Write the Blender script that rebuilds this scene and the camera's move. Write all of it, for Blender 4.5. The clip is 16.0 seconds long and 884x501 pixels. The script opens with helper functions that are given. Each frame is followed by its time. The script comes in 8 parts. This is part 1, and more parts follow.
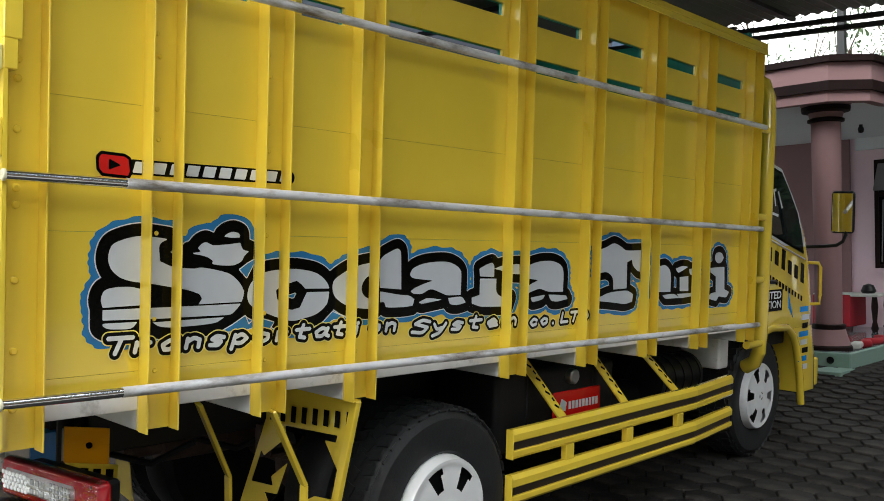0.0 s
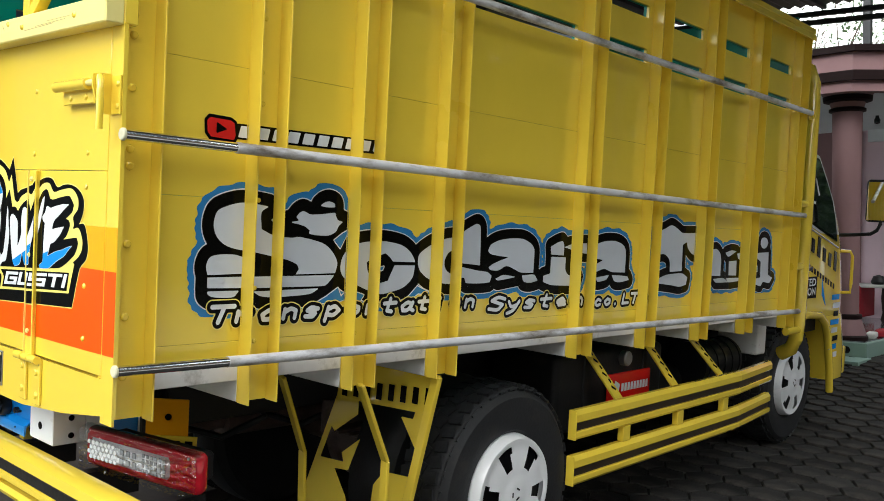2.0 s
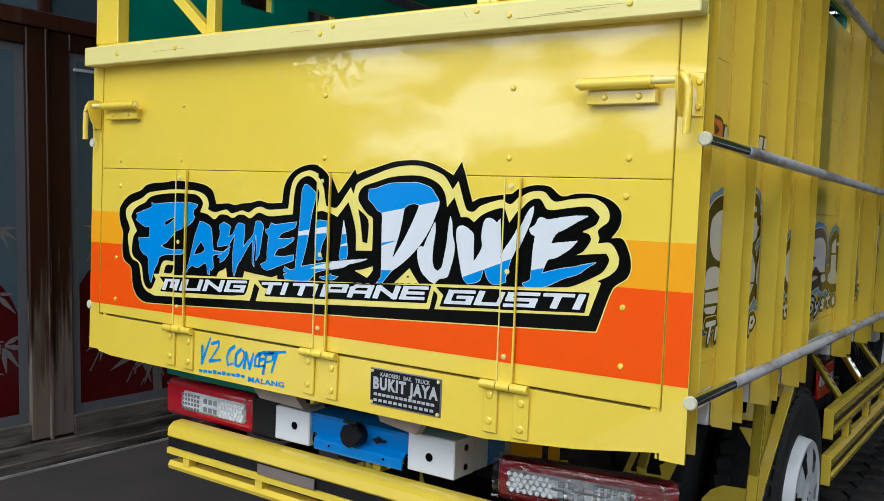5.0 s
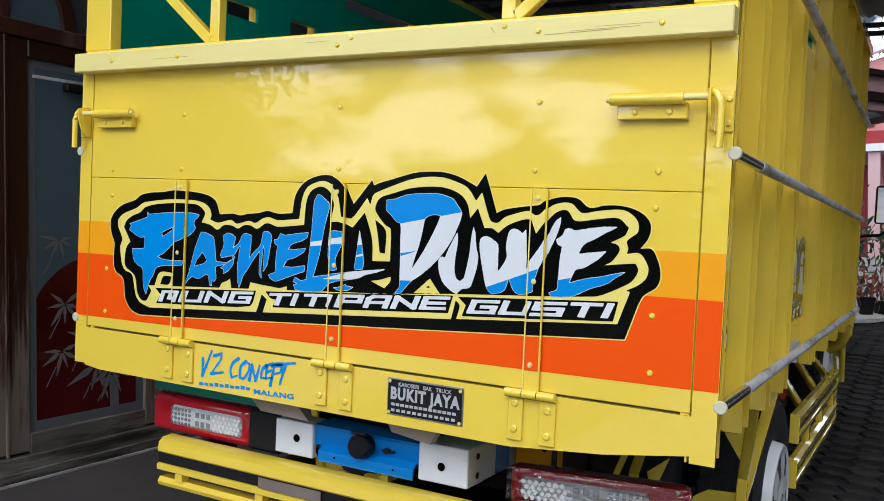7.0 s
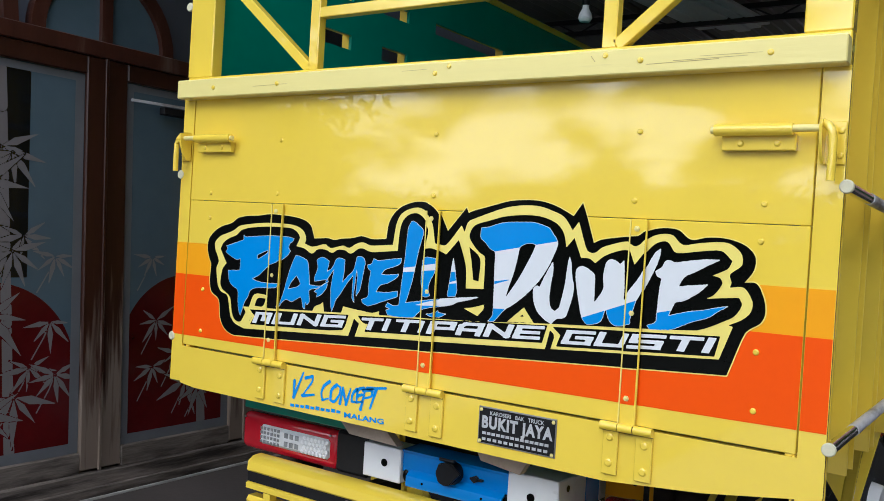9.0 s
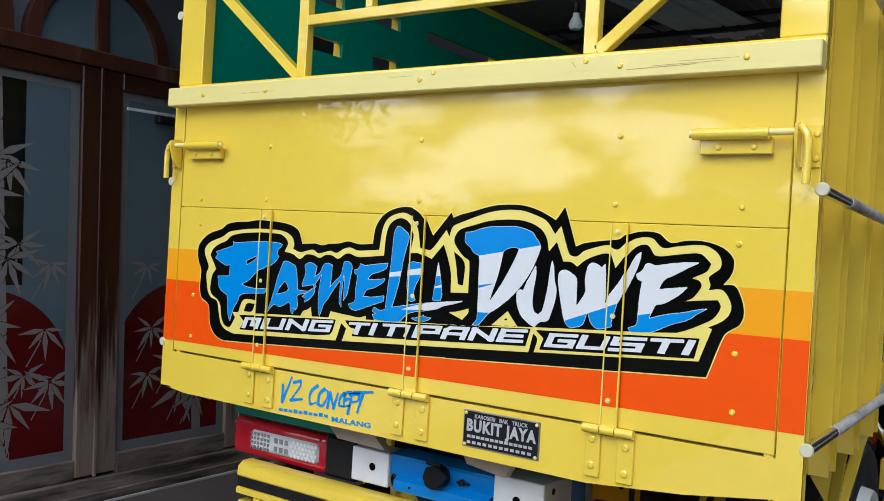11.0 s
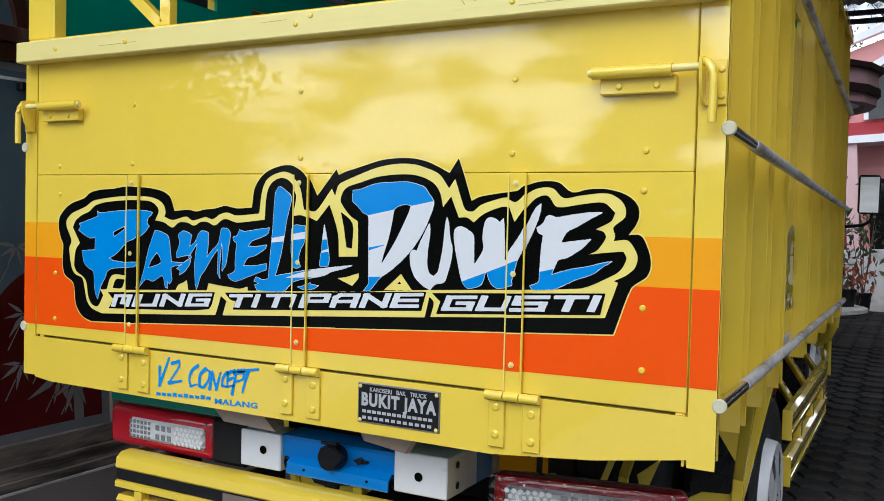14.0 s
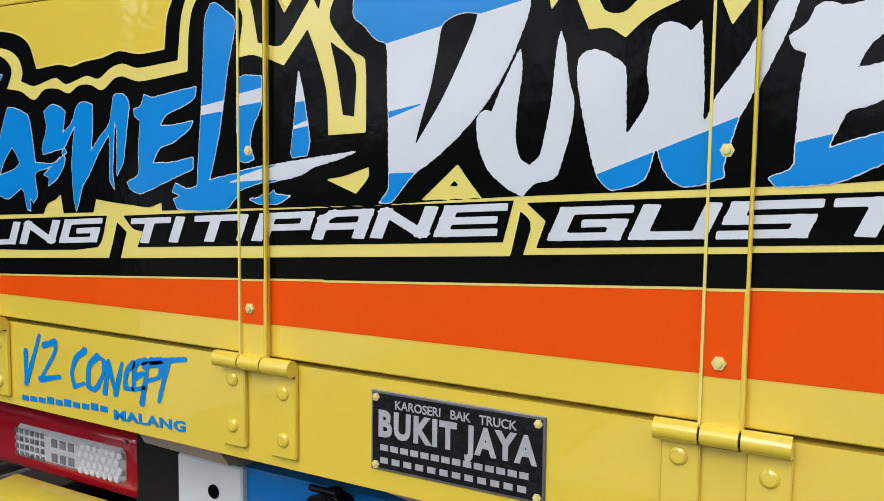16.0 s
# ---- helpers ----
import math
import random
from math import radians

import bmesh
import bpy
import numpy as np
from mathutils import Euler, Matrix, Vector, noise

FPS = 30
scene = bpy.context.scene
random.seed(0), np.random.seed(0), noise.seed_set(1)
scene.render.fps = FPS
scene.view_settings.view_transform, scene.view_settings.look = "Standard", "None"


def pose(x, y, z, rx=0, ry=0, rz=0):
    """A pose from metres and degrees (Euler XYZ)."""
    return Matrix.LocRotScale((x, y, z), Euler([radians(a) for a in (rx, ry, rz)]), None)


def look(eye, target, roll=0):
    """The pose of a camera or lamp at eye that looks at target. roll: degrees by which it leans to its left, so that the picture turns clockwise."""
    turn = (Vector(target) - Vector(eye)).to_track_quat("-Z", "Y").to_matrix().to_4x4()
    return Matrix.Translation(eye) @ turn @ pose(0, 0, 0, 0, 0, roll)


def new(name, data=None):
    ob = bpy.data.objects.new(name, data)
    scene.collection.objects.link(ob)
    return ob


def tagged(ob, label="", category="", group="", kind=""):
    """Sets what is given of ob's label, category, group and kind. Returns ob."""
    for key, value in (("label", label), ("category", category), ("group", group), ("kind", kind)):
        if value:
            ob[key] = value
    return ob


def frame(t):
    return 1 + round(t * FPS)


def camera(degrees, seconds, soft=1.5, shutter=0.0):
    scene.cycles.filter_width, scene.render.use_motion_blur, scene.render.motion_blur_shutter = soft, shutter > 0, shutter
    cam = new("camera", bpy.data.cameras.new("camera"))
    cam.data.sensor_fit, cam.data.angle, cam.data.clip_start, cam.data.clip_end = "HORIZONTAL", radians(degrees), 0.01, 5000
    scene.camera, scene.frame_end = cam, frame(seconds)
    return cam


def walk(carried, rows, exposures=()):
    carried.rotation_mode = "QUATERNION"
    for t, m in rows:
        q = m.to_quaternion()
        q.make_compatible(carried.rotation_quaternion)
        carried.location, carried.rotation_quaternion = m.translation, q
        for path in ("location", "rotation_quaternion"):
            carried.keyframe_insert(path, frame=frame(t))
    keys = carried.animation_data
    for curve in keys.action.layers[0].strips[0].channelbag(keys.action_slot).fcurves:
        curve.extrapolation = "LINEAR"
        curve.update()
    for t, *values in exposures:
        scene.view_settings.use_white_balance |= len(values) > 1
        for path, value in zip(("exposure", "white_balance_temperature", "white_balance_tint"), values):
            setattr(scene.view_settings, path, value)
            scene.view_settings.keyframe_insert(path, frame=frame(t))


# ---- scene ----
cam = camera(53.0, 16.0, soft=0.5)
PATH = [
    (0, (2.119, -0.793, 1.37), (0.754, 0.668, 1.314), 1.7),
    (0.5, (2.16, -0.875, 1.362), (0.795, 0.585, 1.296), 1.6),
    (1, (2.149, -0.9, 1.356), (0.788, 0.564, 1.283), 1.6),
    (1.5, (2.072, -0.91, 1.352), (0.711, 0.553, 1.269), 2.5),
    (2, (1.852, -0.977, 1.322), (0.512, 0.505, 1.234), 2.9),
    (2.5, (1.612, -1.049, 1.297), (0.357, 0.506, 1.208), 2.8),
    (3, (1.314, -1.089, 1.303), (0.049, 0.458, 1.21), 2.6),
    (3.5, (1.028, -1.213, 1.319), (-0.244, 0.328, 1.223), 2.1),
    (4, (0.853, -1.389, 1.316), (-0.359, 0.198, 1.201), 1.8),
    (4.5, (0.728, -1.597, 1.314), (-0.417, 0.039, 1.199), 2.5),
    (4.7, (0.663, -1.663, 1.318), (-0.479, -0.025, 1.204), 2.4),
    (7, (0.387, -1.89, 1.296), (-0.598, -0.15, 1.223), 2.6),
    (7.5, (0.373, -1.891, 1.302), (-0.61, -0.15, 1.235), 2.6),
    (8, (0.36, -1.897, 1.298), (-0.624, -0.157, 1.239), 3.0),
    (8.5, (0.355, -1.903, 1.305), (-0.642, -0.171, 1.247), 3.5),
    (9, (0.338, -1.916, 1.311), (-0.788, -0.263, 1.276), 3.5),
    (9.2, (0.327, -1.927, 1.311), (-0.835, -0.299, 1.278), 3.6),
    (11.5, (0.395, -1.892, 1.298), (-0.712, -0.226, 1.289), 3.2),
    (12, (0.39, -1.875, 1.295), (-0.674, -0.182, 1.279), 3.1),
    (12.5, (0.383, -1.859, 1.292), (-0.629, -0.134, 1.268), 3.0),
    (13, (0.358, -1.829, 1.282), (-0.613, -0.082, 1.238), 2.9),
    (13.5, (0.347, -1.797, 1.278), (-0.605, -0.039, 1.224), 2.0),
    (14, (0.323, -1.736, 1.267), (-0.623, 0.026, 1.202), 1.4),
    (14.3, (0.270, -1.638, 1.257), (-0.683, 0.118, 1.158), 1.4),
    (14.5, (0.232, -1.555, 1.248), (-0.736, 0.191, 1.131), 1.4),
    (14.8, (0.156, -1.441, 1.234), (-0.849, 0.282, 1.086), 1.3),
    (15, (0.092, -1.357, 1.222), (-0.931, 0.352, 1.04), 1.1),
    (15.2, (0.032, -1.250, 1.208), (-1.020, 0.443, 1.038), 1.1),
    (15.5, (-0.081, -1.126, 1.205), (-1.106, 0.582, 1.035), 1.0),
    (15.8, (-0.174, -0.957, 1.160), (-1.199, 0.752, 0.996), 0.8),
    (16, (-0.248, -0.831, 1.139), (-1.25, 0.891, 0.959), 0.7),
]
# the yard falls to the truck's right, so truck, paving and path lean together against the upright houses
LEAN = pose(0, 0, 0, 0, 3.17, 0)
walk(cam, [(t, LEAN @ look(eye, target, roll)) for t, eye, target, roll in PATH],
     [(0.0, 0.44, 6400, 6), (1.9, 0.41, 6400, 6), (2.5, 0.10, 6100, 6), (3.5, -0.14, 5800, 2), (4.2, -0.30, 5750, 4), (7.0, -0.36, 5800, 11), (9.0, -0.33, 5800, 11), (13.0, -0.38, 5800, 11), (14.5, -0.42, 5800, 10), (16.0, -0.50, 6000, 12)])

# ---- world and light ----
world = bpy.data.worlds.new("overcast_sky")
scene.world = world
world.use_nodes = True
wn = world.node_tree
sky = wn.nodes.new("ShaderNodeTexSky")
sky.sky_type = "NISHITA"
sky.sun_disc = False
sky.sun_elevation = radians(52)
sky.sun_rotation = radians(150)
sky.air_density = 1.0
sky.dust_density = 6.0
sky.ozone_density = 0.6
bg = wn.nodes["Background"]
bg.inputs["Strength"].default_value = 0.15
# broken cloud all over the sky
wc = wn.nodes.new("ShaderNodeTexCoord")
wm = wn.nodes.new("ShaderNodeMapping")
wm.inputs["Scale"].default_value = (1.0, 1.0, 2.4)
wm.inputs["Rotation"].default_value = (0, 0, 2.2)
wn.links.new(wc.outputs["Generated"], wm.inputs["Vector"])
wz = wn.nodes.new("ShaderNodeTexNoise")
wz.inputs["Scale"].default_value = 4.2
wz.inputs["Detail"].default_value = 7
wz.inputs["Roughness"].default_value = 0.55
wn.links.new(wm.outputs["Vector"], wz.inputs["Vector"])
wr = wn.nodes.new("ShaderNodeMapRange")
wr.inputs["From Min"].default_value, wr.inputs["From Max"].default_value = 0.475, 0.555
wn.links.new(wz.outputs["Fac"], wr.inputs["Value"])
wx = wn.nodes.new("ShaderNodeMix")
wx.data_type = "RGBA"
wx.inputs["B"].default_value = (25.0, 25.3, 25.6, 1)
wn.links.new(wr.outputs["Result"], wx.inputs["Factor"])
wd = wn.nodes.new("ShaderNodeMix")
wd.data_type = "RGBA"
wd.blend_type = "MULTIPLY"
wd.inputs["Factor"].default_value = 1.0
wd.inputs["B"].default_value = (0.36, 0.36, 0.37, 1)
wn.links.new(sky.outputs["Color"], wd.inputs["A"])
wn.links.new(wd.outputs["Result"], wx.inputs["A"])
wn.links.new(wx.outputs["Result"], bg.inputs["Color"])

sun_data = bpy.data.lights.new("sun", "SUN")
sun_data.energy = 1.5
sun_data.angle = radians(30)
sun_data.color = (1.0, 0.985, 0.96)
sun = new("sun", sun_data)
sun.matrix_world = look((0.2, -10.0, 8.0), (-0.5, 0.5, 0.5))


# ---- materials ----
def mat(name, base, rough=0.5, metal=0.0, spec=0.5, coat=0.0, vary=0.08, scale=6.0, bump=0.0, bump_scale=60.0,
        rough_vary=0.1, dirt=None, dirt_scale=2.5, dirt_at=0.62, stretch=(1, 1, 1), island=0.0, obvary=0.0, coat_rough=0.05):
    m = bpy.data.materials.new(name)
    m.use_nodes = True
    nt = m.node_tree
    N, Lk = nt.nodes, nt.links
    b = N["Principled BSDF"]
    tc = N.new("ShaderNodeTexCoord")
    mp = N.new("ShaderNodeMapping")
    mp.inputs["Scale"].default_value = stretch
    Lk.new(tc.outputs["Object"], mp.inputs["Vector"])
    n1 = N.new("ShaderNodeTexNoise")
    n1.inputs["Scale"].default_value = scale
    n1.inputs["Detail"].default_value = 6
    Lk.new(mp.outputs["Vector"], n1.inputs["Vector"])
    n2 = N.new("ShaderNodeTexNoise")
    n2.inputs["Scale"].default_value = scale * 9
    n2.inputs["Detail"].default_value = 3
    Lk.new(mp.outputs["Vector"], n2.inputs["Vector"])
    mix0 = N.new("ShaderNodeMath")
    mix0.operation = "MULTIPLY_ADD"
    mix0.inputs[1].default_value = 0.35
    Lk.new(n2.outputs["Fac"], mix0.inputs[0])
    Lk.new(n1.outputs["Fac"], mix0.inputs[2])
    r = N.new("ShaderNodeMapRange")
    r.inputs["From Min"].default_value, r.inputs["From Max"].default_value = 0.4, 0.95
    r.inputs["To Min"].default_value, r.inputs["To Max"].default_value = 1 - vary, 1 + vary
    Lk.new(mix0.outputs[0], r.inputs["Value"])
    val = r.outputs["Result"]
    if island or obvary:
        src = N.new("ShaderNodeNewGeometry").outputs["Random Per Island"] if island else N.new("ShaderNodeObjectInfo").outputs["Random"]
        r2 = N.new("ShaderNodeMapRange")
        a = island or obvary
        r2.inputs["To Min"].default_value, r2.inputs["To Max"].default_value = 1 - a, 1 + a
        Lk.new(src, r2.inputs["Value"])
        mu = N.new("ShaderNodeMath")
        mu.operation = "MULTIPLY"
        Lk.new(val, mu.inputs[0])
        Lk.new(r2.outputs["Result"], mu.inputs[1])
        val = mu.outputs[0]
    col = N.new("ShaderNodeMix")
    col.data_type = "RGBA"
    col.blend_type = "MULTIPLY"
    col.inputs["Factor"].default_value = 1.0
    col.inputs["A"].default_value = (*base, 1)
    cb = N.new("ShaderNodeCombineColor")
    for k in range(3):
        Lk.new(val, cb.inputs[k])
    Lk.new(cb.outputs["Color"], col.inputs["B"])
    out = col.outputs["Result"]
    if dirt:
        n3 = N.new("ShaderNodeTexNoise")
        n3.inputs["Scale"].default_value = dirt_scale
        n3.inputs["Detail"].default_value = 8
        n3.inputs["Roughness"].default_value = 0.65
        Lk.new(mp.outputs["Vector"], n3.inputs["Vector"])
        ramp = N.new("ShaderNodeMapRange")
        ramp.inputs["From Min"].default_value, ramp.inputs["From Max"].default_value = dirt_at - 0.08, dirt_at + 0.1
        Lk.new(n3.outputs["Fac"], ramp.inputs["Value"])
        dm = N.new("ShaderNodeMix")
        dm.data_type = "RGBA"
        Lk.new(ramp.outputs["Result"], dm.inputs["Factor"])
        Lk.new(out, dm.inputs["A"])
        dm.inputs["B"].default_value = (*dirt, 1)
        out = dm.outputs["Result"]
    Lk.new(out, b.inputs["Base Color"])
    rr = N.new("ShaderNodeMapRange")
    rr.inputs["From Min"].default_value, rr.inputs["From Max"].default_value = 0.3, 0.8
    rr.inputs["To Min"].default_value, rr.inputs["To Max"].default_value = max(0.02, rough * (1 - rough_vary)), min(1, rough * (1 + rough_vary))
    Lk.new(n1.outputs["Fac"], rr.inputs["Value"])
    Lk.new(rr.outputs["Result"], b.inputs["Roughness"])
    b.inputs["Metallic"].default_value = metal
    b.inputs["Specular IOR Level"].default_value = spec
    b.inputs["Coat Weight"].default_value = coat
    b.inputs["Coat Roughness"].default_value = coat_rough
    if bump:
        n4 = N.new("ShaderNodeTexNoise")
        n4.inputs["Scale"].default_value = bump_scale
        n4.inputs["Detail"].default_value = 4
        Lk.new(mp.outputs["Vector"], n4.inputs["Vector"])
        bp = N.new("ShaderNodeBump")
        bp.inputs["Strength"].default_value = bump
        bp.inputs["Distance"].default_value = 0.004
        Lk.new(n4.outputs["Fac"], bp.inputs["Height"])
        Lk.new(bp.outputs["Normal"], b.inputs["Normal"])
    return m


def glass(name, tint, rough=0.02, trans=1.0):
    m = bpy.data.materials.new(name)
    m.use_nodes = True
    b = m.node_tree.nodes["Principled BSDF"]
    b.inputs["Base Color"].default_value = (*tint, 1)
    b.inputs["Roughness"].default_value = rough
    b.inputs["Transmission Weight"].default_value = trans
    b.inputs["IOR"].default_value = 1.45
    return m


YELLOW = mat("yellow_paint", (0.86, 0.635, 0.058), 0.2, spec=0.3, coat=1.0, coat_rough=0.026, vary=0.035, scale=1.6, bump=0.05, bump_scale=9, dirt=(0.74, 0.54, 0.07), dirt_scale=5, dirt_at=0.8)
YELLOW.node_tree.nodes["Principled BSDF"].inputs["Coat IOR"].default_value = 1.63
YELLOW_POST = mat("sprayed_yellow_post_paint", (0.86, 0.635, 0.058), 0.3, spec=0.3, coat=0.7, coat_rough=0.22, vary=0.05, scale=2.2, bump=0.08, bump_scale=14, dirt=(0.70, 0.50, 0.08), dirt_scale=7, dirt_at=0.76)
YELLOW_WORN = mat("brushed_pale_yellow_paint", (0.80, 0.70, 0.25), 0.35, vary=0.05, scale=3, bump=0.08, bump_scale=40, stretch=(0.25, 1, 3), dirt=(0.55, 0.47, 0.2), dirt_scale=9, dirt_at=0.74)
GREEN = mat("green_paint", (0.0, 0.25, 0.175), 0.4, vary=0.12, scale=2.2, bump=0.1, bump_scale=20)
ORANGE = mat("orange_vinyl", (0.88, 0.088, 0.0), 0.3, spec=0.15, vary=0.02, scale=3)
AMBER = mat("amber_vinyl", (0.88, 0.37, 0.005), 0.3, spec=0.15, vary=0.02, scale=3)
BLACK = mat("black_vinyl", (0.0025, 0.003, 0.0025), 0.12, spec=0.1, vary=0.3, scale=4, bump=0.10, bump_scale=38)
BLUE = mat("blue_vinyl", (0.008, 0.25, 0.68), 0.22, spec=0.3, coat=0.15, vary=0.04, scale=4)
WHITE_V = mat("white_vinyl", (0.70, 0.73, 0.75), 0.22, coat=0.3, vary=0.03, scale=4)
GREY_V = mat("silver_grey_vinyl", (0.60, 0.64, 0.70), 0.25, coat=0.3, vary=0.04, scale=4)
DBLUE_V = mat("deep_blue_vinyl", (0.025, 0.20, 0.46), 0.25, coat=0.3, vary=0.06, scale=4)
CREAM_V = mat("yellow_vinyl", (0.85, 0.72, 0.17), 0.22, coat=0.4, vary=0.03, scale=4)
RED_V = mat("red_vinyl", (0.62, 0.012, 0.01), 0.25, coat=0.3, vary=0.05, scale=5)
GALV = mat("worn_silver_pipe_paint", (0.74, 0.75, 0.78), 0.36, metal=0.15, vary=0.12, scale=18, bump=0.2, bump_scale=70, dirt=(0.20, 0.17, 0.14), dirt_scale=14, dirt_at=0.56, stretch=(1, 0.28, 1))
CHROME = mat("chrome", (0.75, 0.76, 0.78), 0.12, metal=1.0, vary=0.1, scale=25)
STEEL = mat("bare_steel", (0.4, 0.4, 0.4), 0.35, metal=0.9, vary=0.2, scale=30)
DARK = mat("black_chassis_paint", (0.008, 0.008, 0.009), 0.55, spec=0.3, vary=0.4, scale=8, bump=0.2, bump_scale=50, dirt=(0.022, 0.019, 0.016), dirt_scale=6, dirt_at=0.62)
RUST = mat("greasy_brown_steel", (0.085, 0.058, 0.048), 0.5, spec=0.3, vary=0.4, scale=14, bump=0.4)
WHITE = mat("white_enamel", (0.80, 0.82, 0.84), 0.3, coat=0.3, vary=0.04, scale=4, dirt=(0.35, 0.33, 0.3), dirt_scale=9, dirt_at=0.72)
OFFWHITE = mat("grey_white_underframe_paint", (0.74, 0.74, 0.73), 0.5, vary=0.08, scale=5, dirt=(0.2, 0.18, 0.16), dirt_scale=6, dirt_at=0.66)
RUBBER = mat("tyre_rubber", (0.019, 0.020, 0.022), 0.58, spec=0.3, vary=0.3, scale=14, bump=0.25, bump_scale=90, dirt=(0.035, 0.032, 0.03), dirt_scale=7, dirt_at=0.64)
BLUE_P = mat("blue_enamel", (0.01, 0.22, 0.66), 0.25, coat=0.4, vary=0.06, scale=6)
RED_LENS = mat("red_lamp_plastic", (0.50, 0.008, 0.020), 0.12, coat=0.6, vary=0.08, scale=10)
CLEAR = mat("clear_ribbed_lens", (0.76, 0.78, 0.80), 0.12, metal=0.1, coat=0.5, vary=0.15, scale=40)
GLASS_D = mat("dark_window_glass", (0.012, 0.018, 0.018), 0.04, spec=0.5, vary=0.3, scale=3)
MIRROR = mat("mirror_glass", (0.8, 0.82, 0.82), 0.02, metal=1.0, vary=0.02)
PLASTIC = mat("black_plastic", (0.008, 0.008, 0.009), 0.4, spec=0.35, vary=0.2, scale=10)
PIPE_END = mat("pale_pipe_end_cap", (0.62, 0.60, 0.42), 0.35, vary=0.1, scale=30)


def film_mat(name):
    """Thin clear film: mostly see-through, with a glossy skin."""
    m = bpy.data.materials.new(name)
    m.use_nodes = True
    N, Lk = m.node_tree.nodes, m.node_tree.links
    N.remove(N["Principled BSDF"])
    tr, gl, mx = N.new("ShaderNodeBsdfTransparent"), N.new("ShaderNodeBsdfGlossy"), N.new("ShaderNodeMixShader")
    tr.inputs["Color"].default_value = (0.93, 0.93, 0.93, 1)
    gl.inputs["Roughness"].default_value = 0.07
    fr = N.new("ShaderNodeFresnel")
    fr.inputs["IOR"].default_value = 1.9
    Lk.new(fr.outputs["Fac"], mx.inputs["Fac"])
    Lk.new(tr.outputs["BSDF"], mx.inputs[1])
    Lk.new(gl.outputs["BSDF"], mx.inputs[2])
    Lk.new(mx.outputs["Shader"], N["Material Output"].inputs["Surface"])
    return m


FILM = film_mat("thin_plastic_film")


# ---- mesh helpers ----
def box(bm, x0, x1, y0, y1, z0, z1, bevel=0.0):
    res = bmesh.ops.create_cube(bm, size=1.0, matrix=Matrix.LocRotScale(((x0 + x1) / 2, (y0 + y1) / 2, (z0 + z1) / 2), None, (abs(x1 - x0), abs(y1 - y0), abs(z1 - z0))))
    if bevel:
        es = {e for v in res["verts"] for e in v.link_edges}
        bmesh.ops.bevel(bm, geom=list(es), offset=bevel, segments=1 if bevel < 0.012 else 4, affect="EDGES", profile=0.5)


def obox(bm, m, sx, sy, sz, bevel=0.0):
    res = bmesh.ops.create_cube(bm, size=1.0, matrix=m @ Matrix.Diagonal((sx, sy, sz, 1)))
    if bevel:
        es = {e for v in res["verts"] for e in v.link_edges}
        bmesh.ops.bevel(bm, geom=list(es), offset=bevel, segments=1 if bevel < 0.012 else 4, affect="EDGES", profile=0.5)


def rod(bm, a, b, r, r2=None, seg=16, caps=True):
    a, b = Vector(a), Vector(b)
    d = b - a
    m = Matrix.Translation((a + b) / 2) @ d.to_track_quat("Z", "Y").to_matrix().to_4x4()
    bmesh.ops.create_cone(bm, cap_ends=caps, segments=seg, radius1=r, radius2=r if r2 is None else r2, depth=d.length, matrix=m)


def bar(bm, a, b, w, h, up=(0, 0, 1), bevel=0.0):
    """A straight bar of section w x h from a to b."""
    a, b = Vector(a), Vector(b)
    z = (b - a).normalized()
    x = Vector(up).cross(z)
    x = x.normalized() if x.length > 1e-4 else Vector((1, 0, 0))
    y = z.cross(x)
    m = Matrix((x, y, z)).transposed().to_4x4()
    m.translation = (a + b) / 2
    obox(bm, m, w, h, (b - a).length, bevel)


def tube(bm, pts, r, seg=14, close=True):
    """A bent tube along points."""
    pts = [Vector(p) for p in pts]
    rings = []
    up = Vector((0.13, 0.27, 0.95))
    for i, p in enumerate(pts):
        t = (pts[min(i + 1, len(pts) - 1)] - pts[max(i - 1, 0)]).normalized()
        u = t.cross(up).normalized()
        v = u.cross(t)
        rings.append([bm.verts.new(p + r * (math.cos(2 * math.pi * k / seg) * u + math.sin(2 * math.pi * k / seg) * v)) for k in range(seg)])
    for A, B in zip(rings, rings[1:]):
        for k in range(seg):
            bm.faces.new((A[k], A[(k + 1) % seg], B[(k + 1) % seg], B[k]))
    if close:
        bm.faces.new(rings[0][::-1])
        bm.faces.new(rings[-1])


def prism(bm, pts, axis, a, b):
    """A flat outline (u, v) pushed from a to b along axis: 'x' takes (y, z), 'y' takes (x, z), 'z' takes (x, y)."""
    def P(u, v, w):
        return {"x": (w, u, v), "y": (u, w, v), "z": (u, v, w)}[axis]
    A = [bm.verts.new(P(u, v, a)) for u, v in pts]
    B = [bm.verts.new(P(u, v, b)) for u, v in pts]
    n = len(pts)
    bm.faces.new(A)
    bm.faces.new(B[::-1])
    for i in range(n):
        bm.faces.new((A[i], B[i], B[(i + 1) % n], A[(i + 1) % n]))


def lathe(bm, profile, m, seg=32):
    """Turns a profile of (radius, height) about the z axis of m."""
    rings = []
    for r, h in profile:
        rings.append([bm.verts.new(m @ Vector((r * math.cos(2 * math.pi * k / seg), r * math.sin(2 * math.pi * k / seg), h))) for k in range(seg)])
    for A, B in zip(rings, rings[1:]):
        for k in range(seg):
            bm.faces.new((A[k], A[(k + 1) % seg], B[(k + 1) % seg], B[k]))
    if profile[0][0] > 0:
        bm.faces.new(rings[0][::-1])
    if profile[-1][0] > 0:
        bm.faces.new(rings[-1])


